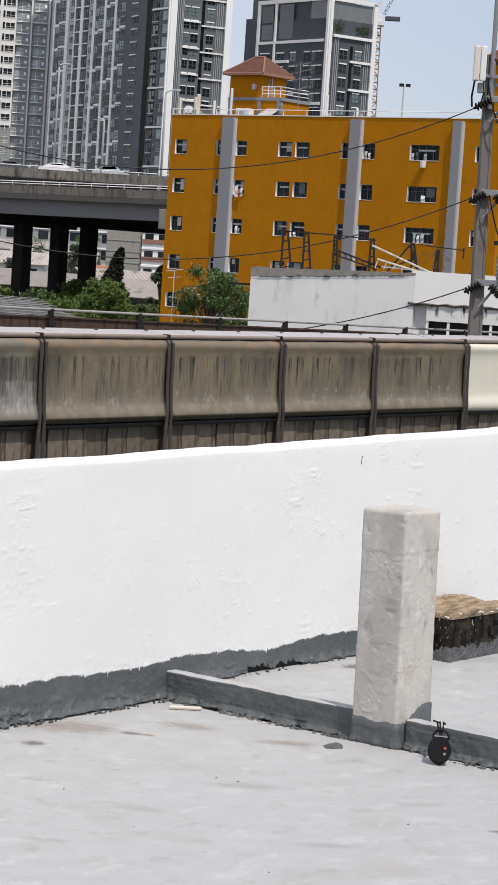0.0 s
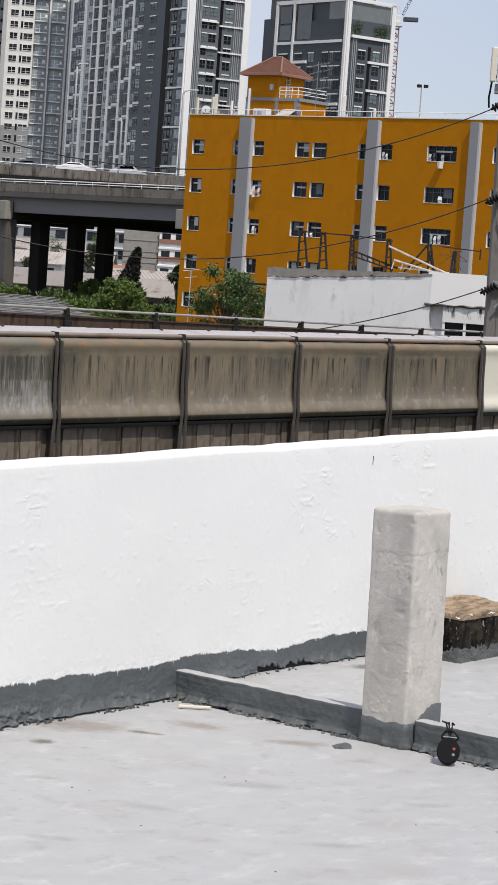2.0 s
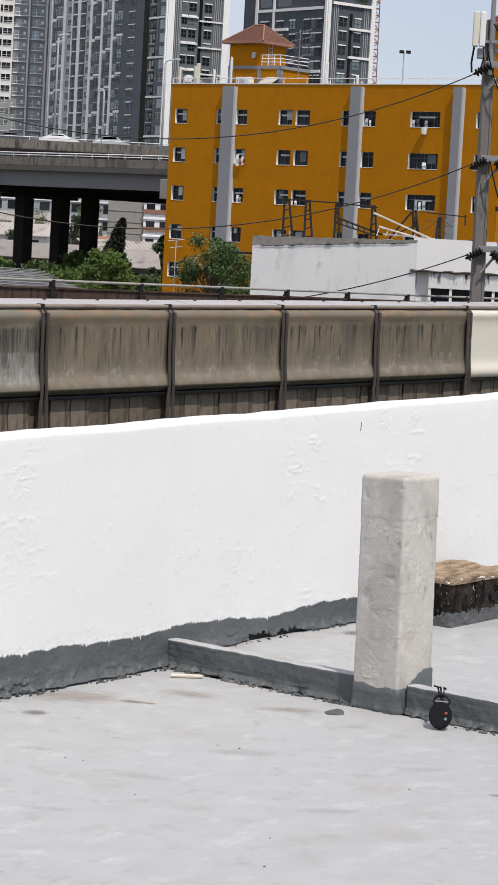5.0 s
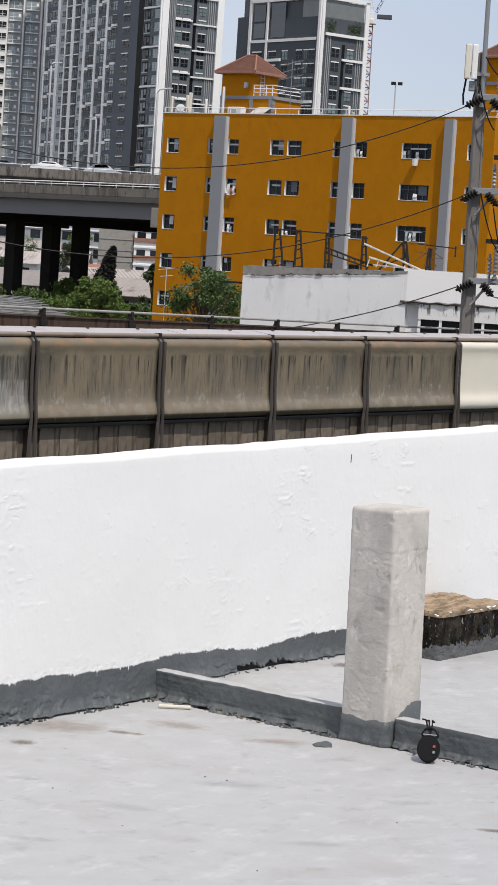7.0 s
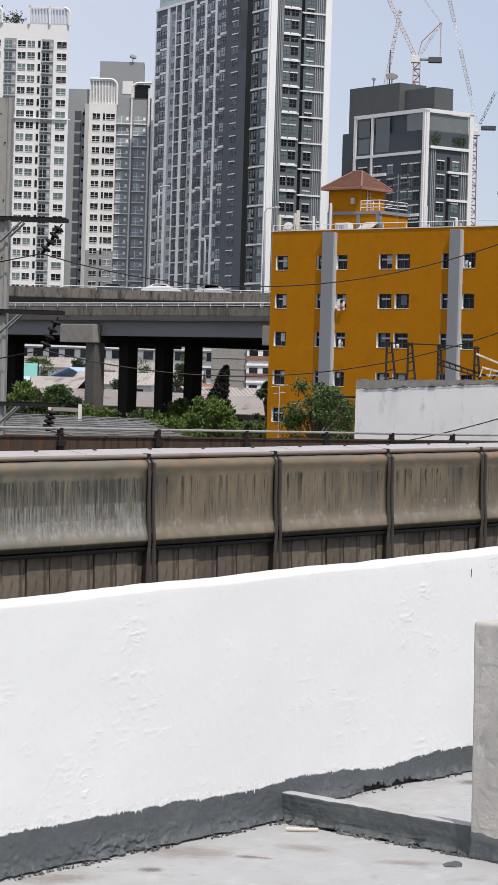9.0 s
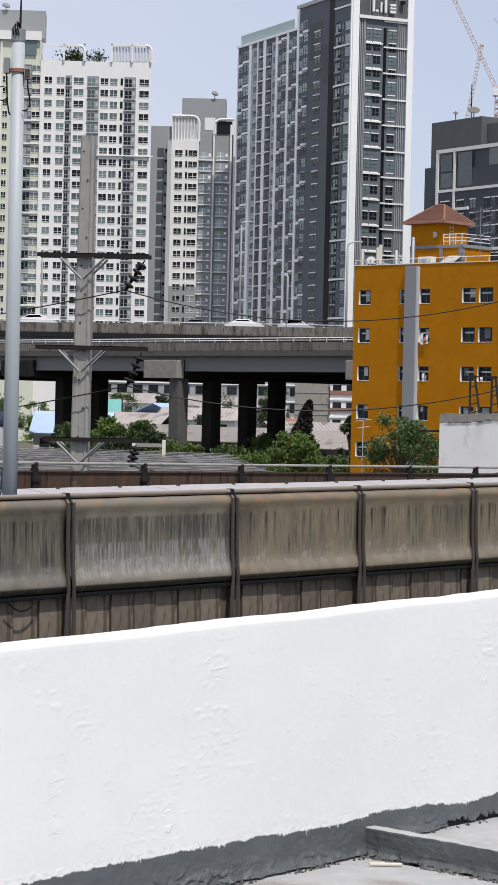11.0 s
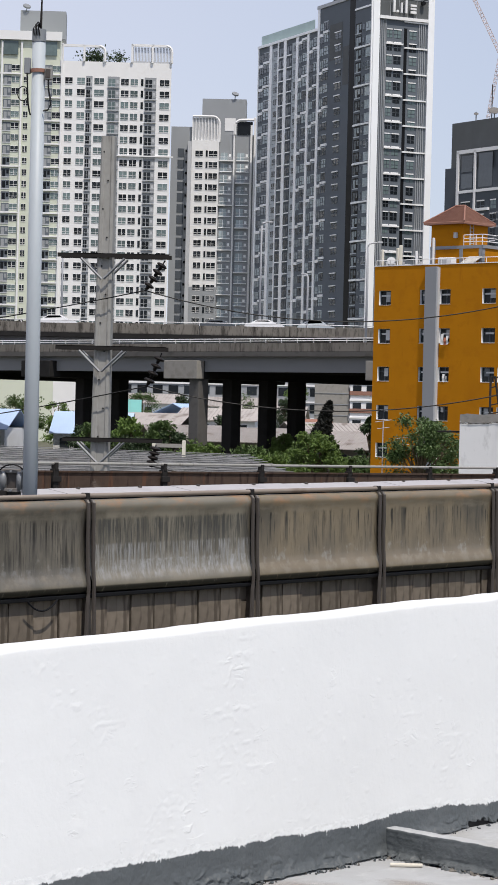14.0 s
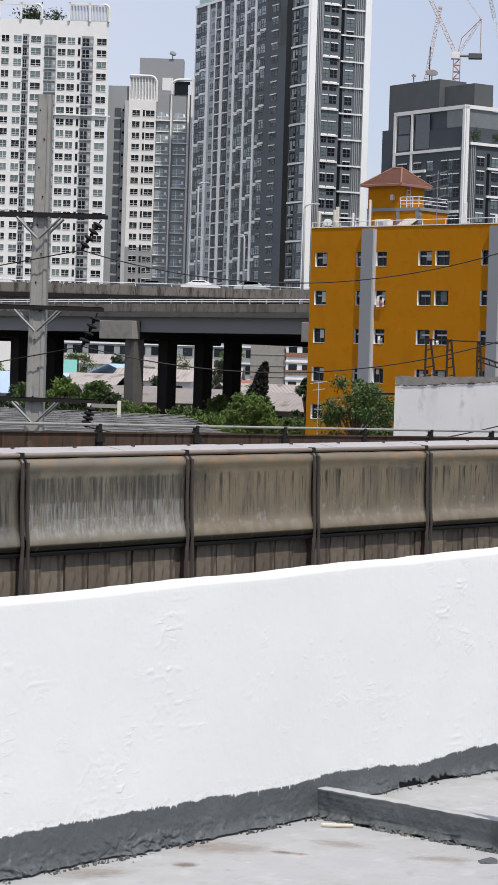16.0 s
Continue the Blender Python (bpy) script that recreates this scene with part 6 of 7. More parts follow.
house(-27.5, 310, 11, 8, 0.8, 2.2, 0, M["tin"], M["white"], "white-walled house with a pale roof")
house(-34.5, 340, 12, 8, 2.2, 3.4, 4, M["tin"], M["white"], "pale warehouse behind the houses")
house(-47.5, 330, 12, 8, 2.4, 3.6, -5, M["tin"], M["white"], "pale warehouse with a wide roof")
house(-37.0, 300, 6, 8, 0.4, 2.2, 70, M["tinblue"], M["white"], "small gabled house with a pale blue roof")


def midrise(x, y, w, d, top, az, wall, rows, cols, label, band="white"):
    b = thing("midrise_building", pose(x, y, 0, 0, 0, az), label, "building")
    part("wall", box(0, w, 0, d, GROUND, top), wall, b)
    if not cols:
        for k in range(rows):
            part("string_course", box(0, w, -0.1, 0.0, top - 1.6 - k * 1.9, top - 1.5 - k * 1.9), M["grey"], b)
        return
    pane = mesh_of("window", box(0, w / cols * 0.62, -0.06, 0.05, 0, 1.5), M["glass"])
    for r in range(rows):
        part("floor_band", box(-0.1, w + 0.1, -0.25, 0, top - 0.9 - 3 * r, top - 0.6 - 3 * r), M["white"], b)
        if band != "white":
            part("balcony_rail", box(-0.1, w + 0.1, -0.3, -0.24, top - 2.9 - 3 * r, top - 2.2 - 3 * r), M[band], b, "red-brown balcony rail")
        for c in range(cols):
            shared("window", pane, b, pose(w * (c + 0.2) / cols, 0, top - 2.7 - 3 * r))


midrise(-26.7, 400, 5.9, 8, 6.4, 4, M["capend"], 3, 0, "blank grey mid-rise wall with faint courses")
midrise(-20.6, 400, 9.4, 8, 7.5, 4, M["white"], 4, 4, "white mid-rise with red-brown balconies and dark windows", "roofred")
midrise(-64, 420, 46, 10, 7.0, 0, M["grey"], 4, 16, "row of grey shophouses far behind the expressway")
midrise(40.5, 330, 16, 10, 19.5, -8, M["white"], 2, 6, "white flat-roofed building behind the block")
midrise(29.5, 360, 7, 8, 26.2, -6, M["palegrey"], 2, 4, "distant pale rooftop with a flat canopy")

# ---- grey corrugated roof beyond the railway ----
shed = thing("warehouse_roof", pose(-11.3, 60, 0, 0, 0, 0), "wide weathered grey corrugated warehouse roof", "roof")
bm = bmesh.new()
n = 170
a = [bm.verts.new((-30 + 38 * i / n, 0 + 0.0, -0.30 + 0.05 * (i % 2))) for i in range(n + 1)]
b = [bm.verts.new((-40 + 40.5 * i / n, 52, -0.10 - 0.62 * i / n * 0.9 + 0.05 * (i % 2))) for i in range(n + 1)]
for i in range(n):
    bm.faces.new((a[i], a[i + 1], b[i + 1], b[i]))
bmesh.ops.solidify(bm, geom=bm.faces[:], thickness=0.05)
part("sheet", bm, M["oldroof"], shed)
bm = bmesh.new()
for f in np.arange(0.06, 1, 0.09):
    y, z = 52 * f, -0.26 + 0.1 * f
    tube([(-30 - 9 * f, y, z + 0.1), (7.5 - 6.8 * f, y, z - 0.42 * f + 0.08)], 0.02, bm, 5)
tagged(part("lap_joints", bm, M["oldroof"], shed), kind="stuff")
part("wall", box(-34, 0, 1.5, 50, GROUND, -1.2), M["concrete"], shed)
gate = thing("gate_frame", pose(-13.35, 103, -0.16), "cream concrete gate frame above the warehouse roof", "gate")
part("lintel", box(-0.6, 0.6, -0.08, 0.08, 0.05, 0.22), M["capend"], gate)
for x in (-0.75, 0.6):
    part("jamb", box(x, x + 0.15, -0.1, 0.1, GROUND, 0.38, bevel=0.02), M["cream_hood"], gate)


# ---- trees ----
def tree(name, x, y, base, height, spread, mat, label, n=2600, leaf=0.26, lean=0.0, pointed=False, seed=0):
    rr = random.Random(seed)
    t = thing(name, pose(x, y, 0), label, "tree", group="trees by the railway" if not pointed else "")
    top = base + height
    trunk = tube([(0, 0, GROUND), (lean * 0.3, 0, base + height * 0.2), (lean * 0.6, 0.1, base + height * 0.6), (lean, 0, top - height * 0.15)], 0.22, sides=8, radius_end=0.05)
    tr = part("trunk", trunk, M["bark"], t)
    clumps = []
    for k in range(30 if not pointed else 18):
        if pointed:
            f = k / 17
            a = rr.uniform(0, 6.28)
            rad = spread * (1 - f) * 0.26
            clumps.append((Vector((rad * math.cos(a) + lean * f, rad * math.sin(a), base + height * f)), spread * (0.50 * (1 - f) ** 0.7 + 0.09)))
        else:
            a, f = rr.uniform(0, 6.28), rr.uniform(0.1, 1.0)
            rad = spread * math.sqrt(rr.random()) * (1.0 - 0.55 * f ** 2)
            c = Vector((rad * math.cos(a) + lean * f, rad * math.sin(a) * 0.7, base + height * f * 0.92))
            clumps.append((c, spread * rr.uniform(0.13, 0.32)))
            part("limb", tube([(lean * 0.4, 0, base + height * 0.15), c * 0.6 + Vector((0, 0, base + height * 0.35)) * 0.4, c], 0.07, sides=5, radius_end=0.02), M["bark"], t)
    verts, faces = [], []
    for k in range(int(n * 1.4)):
        c, r = clumps[k % len(clumps)]
        d = Vector((rr.gauss(0, 1), rr.gauss(0, 1), rr.gauss(0, 1))).normalized() * r * rr.uniform(0.2, 1.4)
        d.z *= 0.75
        p = c + d
        q = Euler((rr.uniform(-1.1, 1.1), rr.uniform(-1.1, 1.1), rr.uniform(0, 6.28))).to_matrix()
        s = leaf * rr.uniform(0.6, 1.3)
        i = len(verts)
        verts += [p + q @ Vector(v) for v in ((-s, 0, 0), (0, -s * 0.45, 0.04), (s, 0, -0.05), (0, s * 0.45, 0.04))]
        faces.append((i, i + 1, i + 2, i + 3))
    me = bpy.data.meshes.new("crown")
    me.from_pydata(verts, [], faces)
    me.materials.append(mat)
    cr = new("crown", me)
    cr.parent = t


tree("tree", -2.9, 140, -3.2, 5.0, 2.5, M["leafmid"], "leafy green tree in front of the ochre block", 5200, 0.11, seed=1)
tree("tree", -1.6, 144, -3.0, 3.9, 1.6, M["leafmid"], "green tree beside the white wall", 2400, 0.11, seed=8)
tree("tree", -12.4, 188, -4.0, 3.9, 2.6, M["leaf"], "bright green bushy tree under the expressway", 5200, 0.14, seed=2)
tree("tree", -15.8, 186, -4.0, 1.9, 2.2, M["leaf"], "low bright green bush under the expressway", 4200, 0.14, seed=3)
tree("tree", -9.2, 190, -4.0, 1.9, 1.6, M["leafmid"], "low green bush near the ochre block", 2800, 0.14, seed=4)
tree("tree", -8.2, 196, -3.0, 4.5, 1.3, M["leafdark"], "slim dark green tree at the block's corner", 1300, 0.2, seed=5)
tree("dark_spire_tree", -12.9, 195, -2.6, 5.0, 1.5, M["leafblack"], "dark narrow pointed tree", 9000, 0.2, 1.15, True, seed=6)
for k, (x, y, b, h, s) in enumerate(((-36.5, 226, -4, 4.1, 2.4), (-33.0, 226, -4, 2.8, 2.2), (-25.5, 222, -4, 2.3, 2.4), (-21.0, 222, -4, 2.0, 2.2), (-38.5, 232, -3.5, 3.2, 1.8), (-46.8, 262, -3, 5.5, 2.2), (-30.0, 300, -2, 6.0, 3.0), (-38.0, 310, -2, 6.0, 2.6),
                                     (-24.5, 330, -2, 7.5, 2.6), (-52.5, 270, -2, 5.0, 3.2), (-27.5, 262, -3, 4.2, 1.9), (-18.8, 236, -4, 3.2, 2.0), (-42.5, 300, -2, 5.6, 2.6), (-29.5, 228, -4, 3.4, 2.2), (-34.5, 236, -3.5, 4.2, 2.0), (-41.0, 250, -3, 4.5, 2.2), (-21.5, 250, -3, 3.6, 1.8), (-14.5, 230, -4, 3.4, 2.0), (-49, 245, -3, 4.4, 2.4), (-24, 300, -2, 5.5, 2.4), (-16.8, 250, -3, 3.4, 1.6), (-30.5, 228, -4, 4.4, 2.0))):
    f = 0.92 if y < 240 else 1.22
    b, h = 1.65 + (b - 1.65) * f, h * f
    tree("tree", x * f, y * f, b, h, s * f, M[("leafmid", "leafdark", "leaf")[k % 3]], "green garden tree among the low houses", 2200, 0.18, seed=20 + k)
wire_fence = thing("garden_aerial", pose(-5.2, 141, 0), "thin television aerials among the trees", "aerial")
for x, h in ((0.0, 1.2), (2.6, 0.5), (1.2, 0.2)):
    bm = tube([(x, 0, GROUND), (x, 0, h)], 0.03, sides=5)
    tube([(x - 0.5, 0, h - 0.1), (x + 0.5, 0, h + 0.05)], 0.02, bm, 4)
    tube([(x - 0.35, 0, h - 0.5), (x + 0.4, 0, h - 0.4)], 0.02, bm, 4)
    part("mast", bm, M["palegrey"], wire_fence)


# ---- towers ----
class Face:
    """One facade of a tower: windows, bands and fins set out on it in metres (u along it, z up)."""
    made = {}

    def __init__(self, tower, m):
        self.tower, self.m, self.rest = tower, m, {}
        self.count = Face.made.setdefault(tower.name, [0])

    def put(self, name, u0, u1, z0, z1, mats, out=0.12, depth=0.1, kind="flat"):
        w, h = round(u1 - u0, 2), round(z1 - z0, 2)
        key = (name, w, h, out, kind, mats[0].name)
        self.count[0] += 1
        if self.count[0] <= 300:
            if key not in Face.made:
                Face.made[key] = mesh_of(name, self.shape(bmesh.new(), 0, w, 0, h, out, depth, kind), mats)
            ob = shared(name, Face.made[key], self.tower, self.m @ pose(u0, 0, z0))
        else:
            mk = tuple(x.name for x in mats)
            bm = self.rest.setdefault(mk, (bmesh.new(), mats, name))[0]
            self.shape(bm, u0, u0 + w, z0, z0 + h, out, depth, kind)

    @staticmethod
    def shape(bm, u0, u1, z0, z1, out, depth, kind):
        w, h = u1 - u0, z1 - z0
        if kind == "window":          # pane behind a thin frame with a mullion and a lower light
            box(u0, u1, -0.06, 0.05, z0, z1, bm, mat=0)
            e = 0.09
            for a, b, c, d in ((u0, u1, z0, z0 + e), (u0, u1, z1 - e, z1), (u0 + w / 2 - e / 2, u0 + w / 2 + e / 2, z0 + e, z1 - e), (u0, u0 + w, z0 + h * 0.33, z0 + h * 0.33 + e * 0.7)):
                box(a, b, -out, -0.06, c, d, bm, mat=1)
        elif kind == "hooded":        # pane with a pale ledge over it
            box(u0, u1, -0.06, 0.05, z0, z1, bm, mat=0)
            box(u0 + w * 0.46, u0 + w * 0.54, -0.1, -0.06, z0, z1, bm, mat=2)
            box(u0, u1, -0.1, -0.06, z0 + h * 0.4, z0 + h * 0.47, bm, mat=2)
            box(u0 - 0.1, u1 + 0.1, -out - 0.06, -0.06, z1, z1 + 0.24, bm, mat=1)
        elif kind == "balcony":       # recessed balcony: back wall, dark door, pale side cheek, slab and rail
            box(u0, u1, -0.04, 0.05, z0, z1, bm, mat=0)
            box(u0 + w * 0.08, u0 + w * 0.64, -0.08, -0.04, z0 + 0.05, z1 - 0.55, bm, mat=2)
            box(u0 + w * 0.34, u0 + w * 0.37, -0.11, -0.08, z0 + 0.05, z1 - 0.55, bm, mat=1)
            box(u0 + w * 0.74, u0 + w * 0.92, -0.09, -0.04, z0 + 1.0, z0 + 1.7, bm, mat=1)
            box(u0, u1, -0.35, -0.04, z0 - 0.15, z0 + 0.08, bm, mat=1)
            box(u0, u1, -0.35, -0.31, z0 + 0.85, z0 + 0.92, bm, mat=1)
        elif kind == "loggia":        # flat dark bay with a slab line, a rail and a pale curtain or door
            box(u0, u1, -0.04, 0.05, z0, z1, bm, mat=0)
            box(u0 + w * 0.12, u0 + w * 0.50, -0.07, -0.04, z0 + 0.2, z1 - 0.35, bm, mat=2)
            box(u0 + w * 0.62, u0 + w * 0.92, -0.07, -0.04, z0 + 0.9, z1 - 0.35, bm, mat=2)
            box(u0, u1, -0.16, -0.04, z0 - 0.12, z0 + 0.16, bm, mat=1)
        else:
            box(u0, u1, -out, depth, z0, z1, bm, mat=0)
        return bm

    def close(self):
        for bm, mats, name in self.rest.values():
            tagged(part(name + "_rest", bm, mats, self.tower), kind="stuff").matrix_basis = self.m


# white and pale green tower
wl = thing("white_tower", pose(-76.8, 580, 0, 0, 0, 8), "tall white and pale green apartment tower with rows of windows", "building")
part("white_block", box(-28, 0, 0, 18, GROUND, 88.2), M["white"], wl)
part("green_block", box(-75, -28.02, 0.0, 18, GROUND, 94.6), M["cream"], wl)
fw = Face(wl, pose(0, 0, 0))
W3 = [M["glass"], M["white"], M["glassgreen"]]
wlr = random.Random(3)
for k in range(22):
    z = 83.3 - 2.9 * k
    for a, b in ((-2.85, -0.5), (-10.2, -8.4), (-12.6, -10.7), (-19.3, -16.9), (-23.6, -21.7), (-26.6, -24.8)):
        fw.put("window", a, b, z - 0.85, z + 0.85, [M["glass"] if wlr.random() < 0.5 else M["glassgreen"], M["white"]], 0.12, kind="window")
    fw.put("window", -7.6, -7.0, z - 0.85, z + 0.85, [M["glass"], M["white"]], 0.12, kind="flat")
    for a, b in ((-6.7, -3.75), (-16.0, -13.0), (-21.4, -19.8)):
        fw.put("balcony", a, b, z - 1.35, z + 1.25, [M["grey"], M["palegrey"], M["glass"] if wlr.random() < 0.6 else M["glassgreen"]], kind="balcony")
fw.put("string_course", -14, 0.9, 64.6, 64.9, [M["white"]], 0.6)
for k in range(24):
    z = 86.0 - 2.9 * k
    for a, c in ((-51.9, -48.2), (-46.4, -43.0), (-42.1, -38.1), (-31.9, -27.8)):
        m = (a + c) / 2
        fw.put("loggia", a, m, z - 1.3, z + 0.95, [M["charcoal2"], M["palegrey"], M["glass"] if wlr.random() < 0.6 else M["grey"]], kind="loggia")
        fw.put("window", m + 0.1, c, z - 0.75, z + 0.85, [M["glass"] if wlr.random() < 0.5 else M["glassgreen"], M["white"]], 0.12, kind="window")
        if k % (4 if a < -35 else 2) == 1:
            fw.put("band", a - 0.3, c + 0.3, z + 1.3, z + 1.62, [M["white"]], 0.5)
    fw.put("window", -37.0, -35.9, z - 0.75, z + 0.85, [M["glass"], M["white"]], 0.12, kind="window")
for u in (-27.7, -32.4, -37.8, -42.7, -47.4):
    fw.put("fin", u, u + 0.45, 18, 92.5, [M["white"]], 0.6)
fw.close()
for a, b in ((-33.0, -28.8), (-42.5, -38.5), (-48, -43)):
    part("crown_glazing", box(a, b, -0.5, -0.3, 89.3, 92.8), M["glassgreen"], wl)
part("crown_frame", box(-75, -27.6, -1.0, -0.2, 93.0, 95.2), M["white"], wl)
part("plant_room", box(-38.5, -27, 6, 14, 94.6, 101.5), M["grey"], wl)
bm = bmesh.new()
for a, b, zt in ((-27.6, -16.8, 92.3), (-10.2, 0, 92.8)):
    bm = bmesh.new()
    box(a, b - 1.2, -0.6, 0.0, zt - 0.6, zt, bm)
    for u in (a, (a + b) / 2):
        box(u, u + 0.5, -0.6, 0, 88.2, zt, bm)
    pts = [(b - 1.4 + 1.4 * math.sin(t), -0.3, zt - 1.7 + 1.4 * math.cos(t)) for t in np.linspace(0, 1.57, 8)] + [(b, -0.3, 88.2)]
    tube(pts, 0.4, bm, 6)
    part("roof_arch", bm, M["white"], wl)
screen = part("slatted_screen", box(-9.8, -0.1, 0.1, 0.35, 88.2, 88.6), M["palegrey"], wl)
screen_slat = mesh_of("slat", box(0, 0.2, 0.12, 0.3, 88.6, 92.1), M["palegrey"])
for k in range(26):
    shared("slat", screen_slat, screen, pose(-9.7 + k * 0.37, 0, 0))
part("roof_dish", tube([(-37, 6, 102.4), (-36.9, 5.8, 102.7)], 1.0, sides=14), M["steel"], wl)
part("dish_mast", tube([(-37, 6, 101.4), (-37, 6, 102.5)], 0.1), M["steel"], wl)
tree_roof = thing("roof_garden_shrub", wl.matrix_basis @ pose(-19, 3, 88.2), "dark green shrubs on the tower's roof garden", "shrub")
verts, faces, rr = [], [], random.Random(2)
for k in range(700):
    c = Vector((rr.choice((-1.8, 0, 1.6, 5.6)), 0, rr.uniform(0.5, 3.0) if rr.random() < 0.75 else 1))
    p = c + Vector((rr.gauss(0, 1.1), rr.gauss(0, 0.8), rr.gauss(0, 0.5)))
    i = len(verts)
    verts += [p + Vector((rr.uniform(-0.4, 0.4), rr.uniform(-0.4, 0.4), rr.uniform(-0.4, 0.4))) for _ in range(4)]
    faces.append((i, i + 1, i + 2, i + 3))
me = bpy.data.meshes.new("foliage")
me.from_pydata(verts, [], faces)
me.materials.append(M["leafdark"])
new("foliage", me).parent = tree_roof

# grey and white tower between the two large ones
mg = thing("grey_tower", pose(-57.3, 600, 0, 0, 0, 4), "grey and white apartment tower with balconies and a roof plant room", "building")
part("white_block", box(-16.3, -9.2, 0, 14, GROUND, 71.3), M["white"], mg)
part("grey_block", box(-9.18, 0, 0.8, 14, GROUND, 73.0), M["grey"], mg)
part("side_block", box(-21.8, -16.32, 2.0, 14, GROUND, 75.0), M["grey"], mg)
part("lower_infill", box(-16.32, -9.19, -0.06, 0.0, GROUND, 33.3), M["grey"], mg)
part("corner_wall", box(-17.3, -16.32, -0.5, 3, GROUND, 71.0), M["palegrey"], mg)
fm = Face(mg, pose(0, 0, 0))
for k in range(17):
    z = 67.9 - 2.9 * k
    low = -0.1
    for a, b in ((-15.3, -13.4), (-11.8, -9.6)):
        fm.put("window", a, b, z - 0.8, z + 0.8, [M["glass"], M["white"]], 0.14, kind="window")
    fm.put("window", -12.6, -12.1, z - 0.8, z + 0.8, [M["glass"], M["white"]], 0.14)
fm.close()
fb = Face(mg, pose(0, 0.8, 0))
for k in range(18):
    z = 67.6 - 2.9 * k
    for n, (a, b) in enumerate(((-9.0, -5.8), (-4.7, -1.4))):
        fb.put("balcony", a, b, z - 1.3, z + 1.25, [M["grey"], M["trim"], M["towerglass"] if (k * 7 + n * 3) % 3 else M["curtained"]], kind="balcony")
        if k % 4 == (1 if n == 0 else 3):
            fb.put("band", a - 0.2, b + 0.4, z + 1.35, z + 1.65, [M["white"]], 1.0)
fb.put("fin", -5.5, -5.1, GROUND, 75.5, [M["white"]], 0.7)
fb.put("fin", -1.1, -0.6, GROUND, 75.5, [M["white"]], 0.7)
fb.put("fin", -0.2, 0.3, GROUND, 77.5, [M["white"]], 1.1)
fb.close()
fs = Face(mg, pose(0, 2.0, 0))
for k in range(17):
    z = 68.2 - 2.9 * k
    fs.put("window", -20.0, -18.3, z - 1.1, z + 1.1, [M["charcoal"]], 0.1)
    fs.put("air_unit", -18.0, -17.5, z + 0.2, z + 0.8, [M["black"]], 0.5)
fs.close()
part("roof_screen", box(-16.2, -9.4, 1.0, 1.3, 71.3, 77.2), M["palegrey"], mg)
bm = bmesh.new()
slat_mesh = mesh_of("slat", box(0, 0.25, 0.7, 1.0, 71.3, 77.5), M["white"])
for k in range(9):
    shared("slat", slat_mesh, mg, pose(-16.3 + k * 0.8, 0, 0))
pts = [(-16.2, 0.6, 77.6), (-11, 0.6, 77.6)] + [(-11 + 1.8 * math.sin(t), 0.6, 75.8 + 1.8 * math.cos(t)) for t in np.linspace(0.2, 1.57, 6)] + [(-9.2, 0.6, 71)]
tube(pts, 0.35, bm, 6)
part("roof_arch", bm, M["white"], mg)
bm = tube([(-5.2, 0.3, 73)] + [(-3.4 - 1.8 * math.cos(t), 0.3, 75.2 + 1.6 * math.sin(t)) for t in np.linspace(0, 1.57, 6)] + [(0, 0.3, 76.9)], 0.4, sides=6)
part("roof_arch", bm, M["white"], mg)
part("crown_glazing", box(-4.6, -0.6, 0.6, 0.79, 73, 76.4), M["glass"], mg)
part("plant_room", box(-14, -2.5, 5, 12, 72.9, 82.8), M["grey"], mg)
part("plant_door", box(-8.0, -5.2, 4.9, 5.0, 74.5, 77.8), M["white"], mg)
part("roof_dish", tube([(-5.5, 5, 84.0), (-5.4, 4.8, 84.3)], 0.9, sides=14), M["steel"], mg)
part("dish_mast", tube([(-5.5, 5, 82.7), (-5.5, 5, 84.1)], 0.12), M["steel"], mg)

# tall dark tower
dt = thing("dark_tower", pose(-24.17, 530, 0, 0, 0, -60), "tall charcoal apartment tower with white frames and a roof sign", "building")
part("main_block", box(-28.2, 0, 0, 15.4, GROUND, 98.2), M["charcoal2"], dt)
part("long_block", box(-62.6, -28.22, 0.3, 15.4, GROUND, 93.0), M["charcoal2"], dt)
part("plant_room", box(-26.5, -13, 3, 12, 98.2, 103.5), M["charcoal"], dt)
part("plant_room", box(-32, -28.3, 3, 9, 93, 96.2), M["palegrey"], dt)
part("roof_glass", box(-61.8, -31.5, 0.6, 0.75, 93.0, 95.8), M["aqua"], dt, "pale green glass balustrade")
fl_ = Face(dt, pose(0, 0.3, 0))
dr = random.Random(5)

def lit():
    return M["curtained"] if dr.random() < 0.5 else M["towerglass"]


def bay(face, a, b, z):
    """Two windows side by side in a dark bay."""
    m = a + (b - a) * 0.45
    face.put("window", a + 0.35, m - 0.2, z - 1.05, z + 0.85, [lit(), M["charcoal2"], M["charcoal"]], 0.1, kind="window")
    face.put("window", m + 0.3, b - 0.3, z - 0.85, z + 0.85, [lit(), M["panelgrey"], M["charcoal"]], 0.12, kind="hooded")


def stepped_ledge(face, a, b, z):
    """White ledge that steps down half way along the bay."""
    m = a + (b - a) * 0.42
    face.put("ledge", a, m, z - 0.75, z - 0.05, [M["trim"]], 0.25)
    face.put("ledge", m, b, z - 0.05, z + 0.5, [M["trim"]], 0.25)


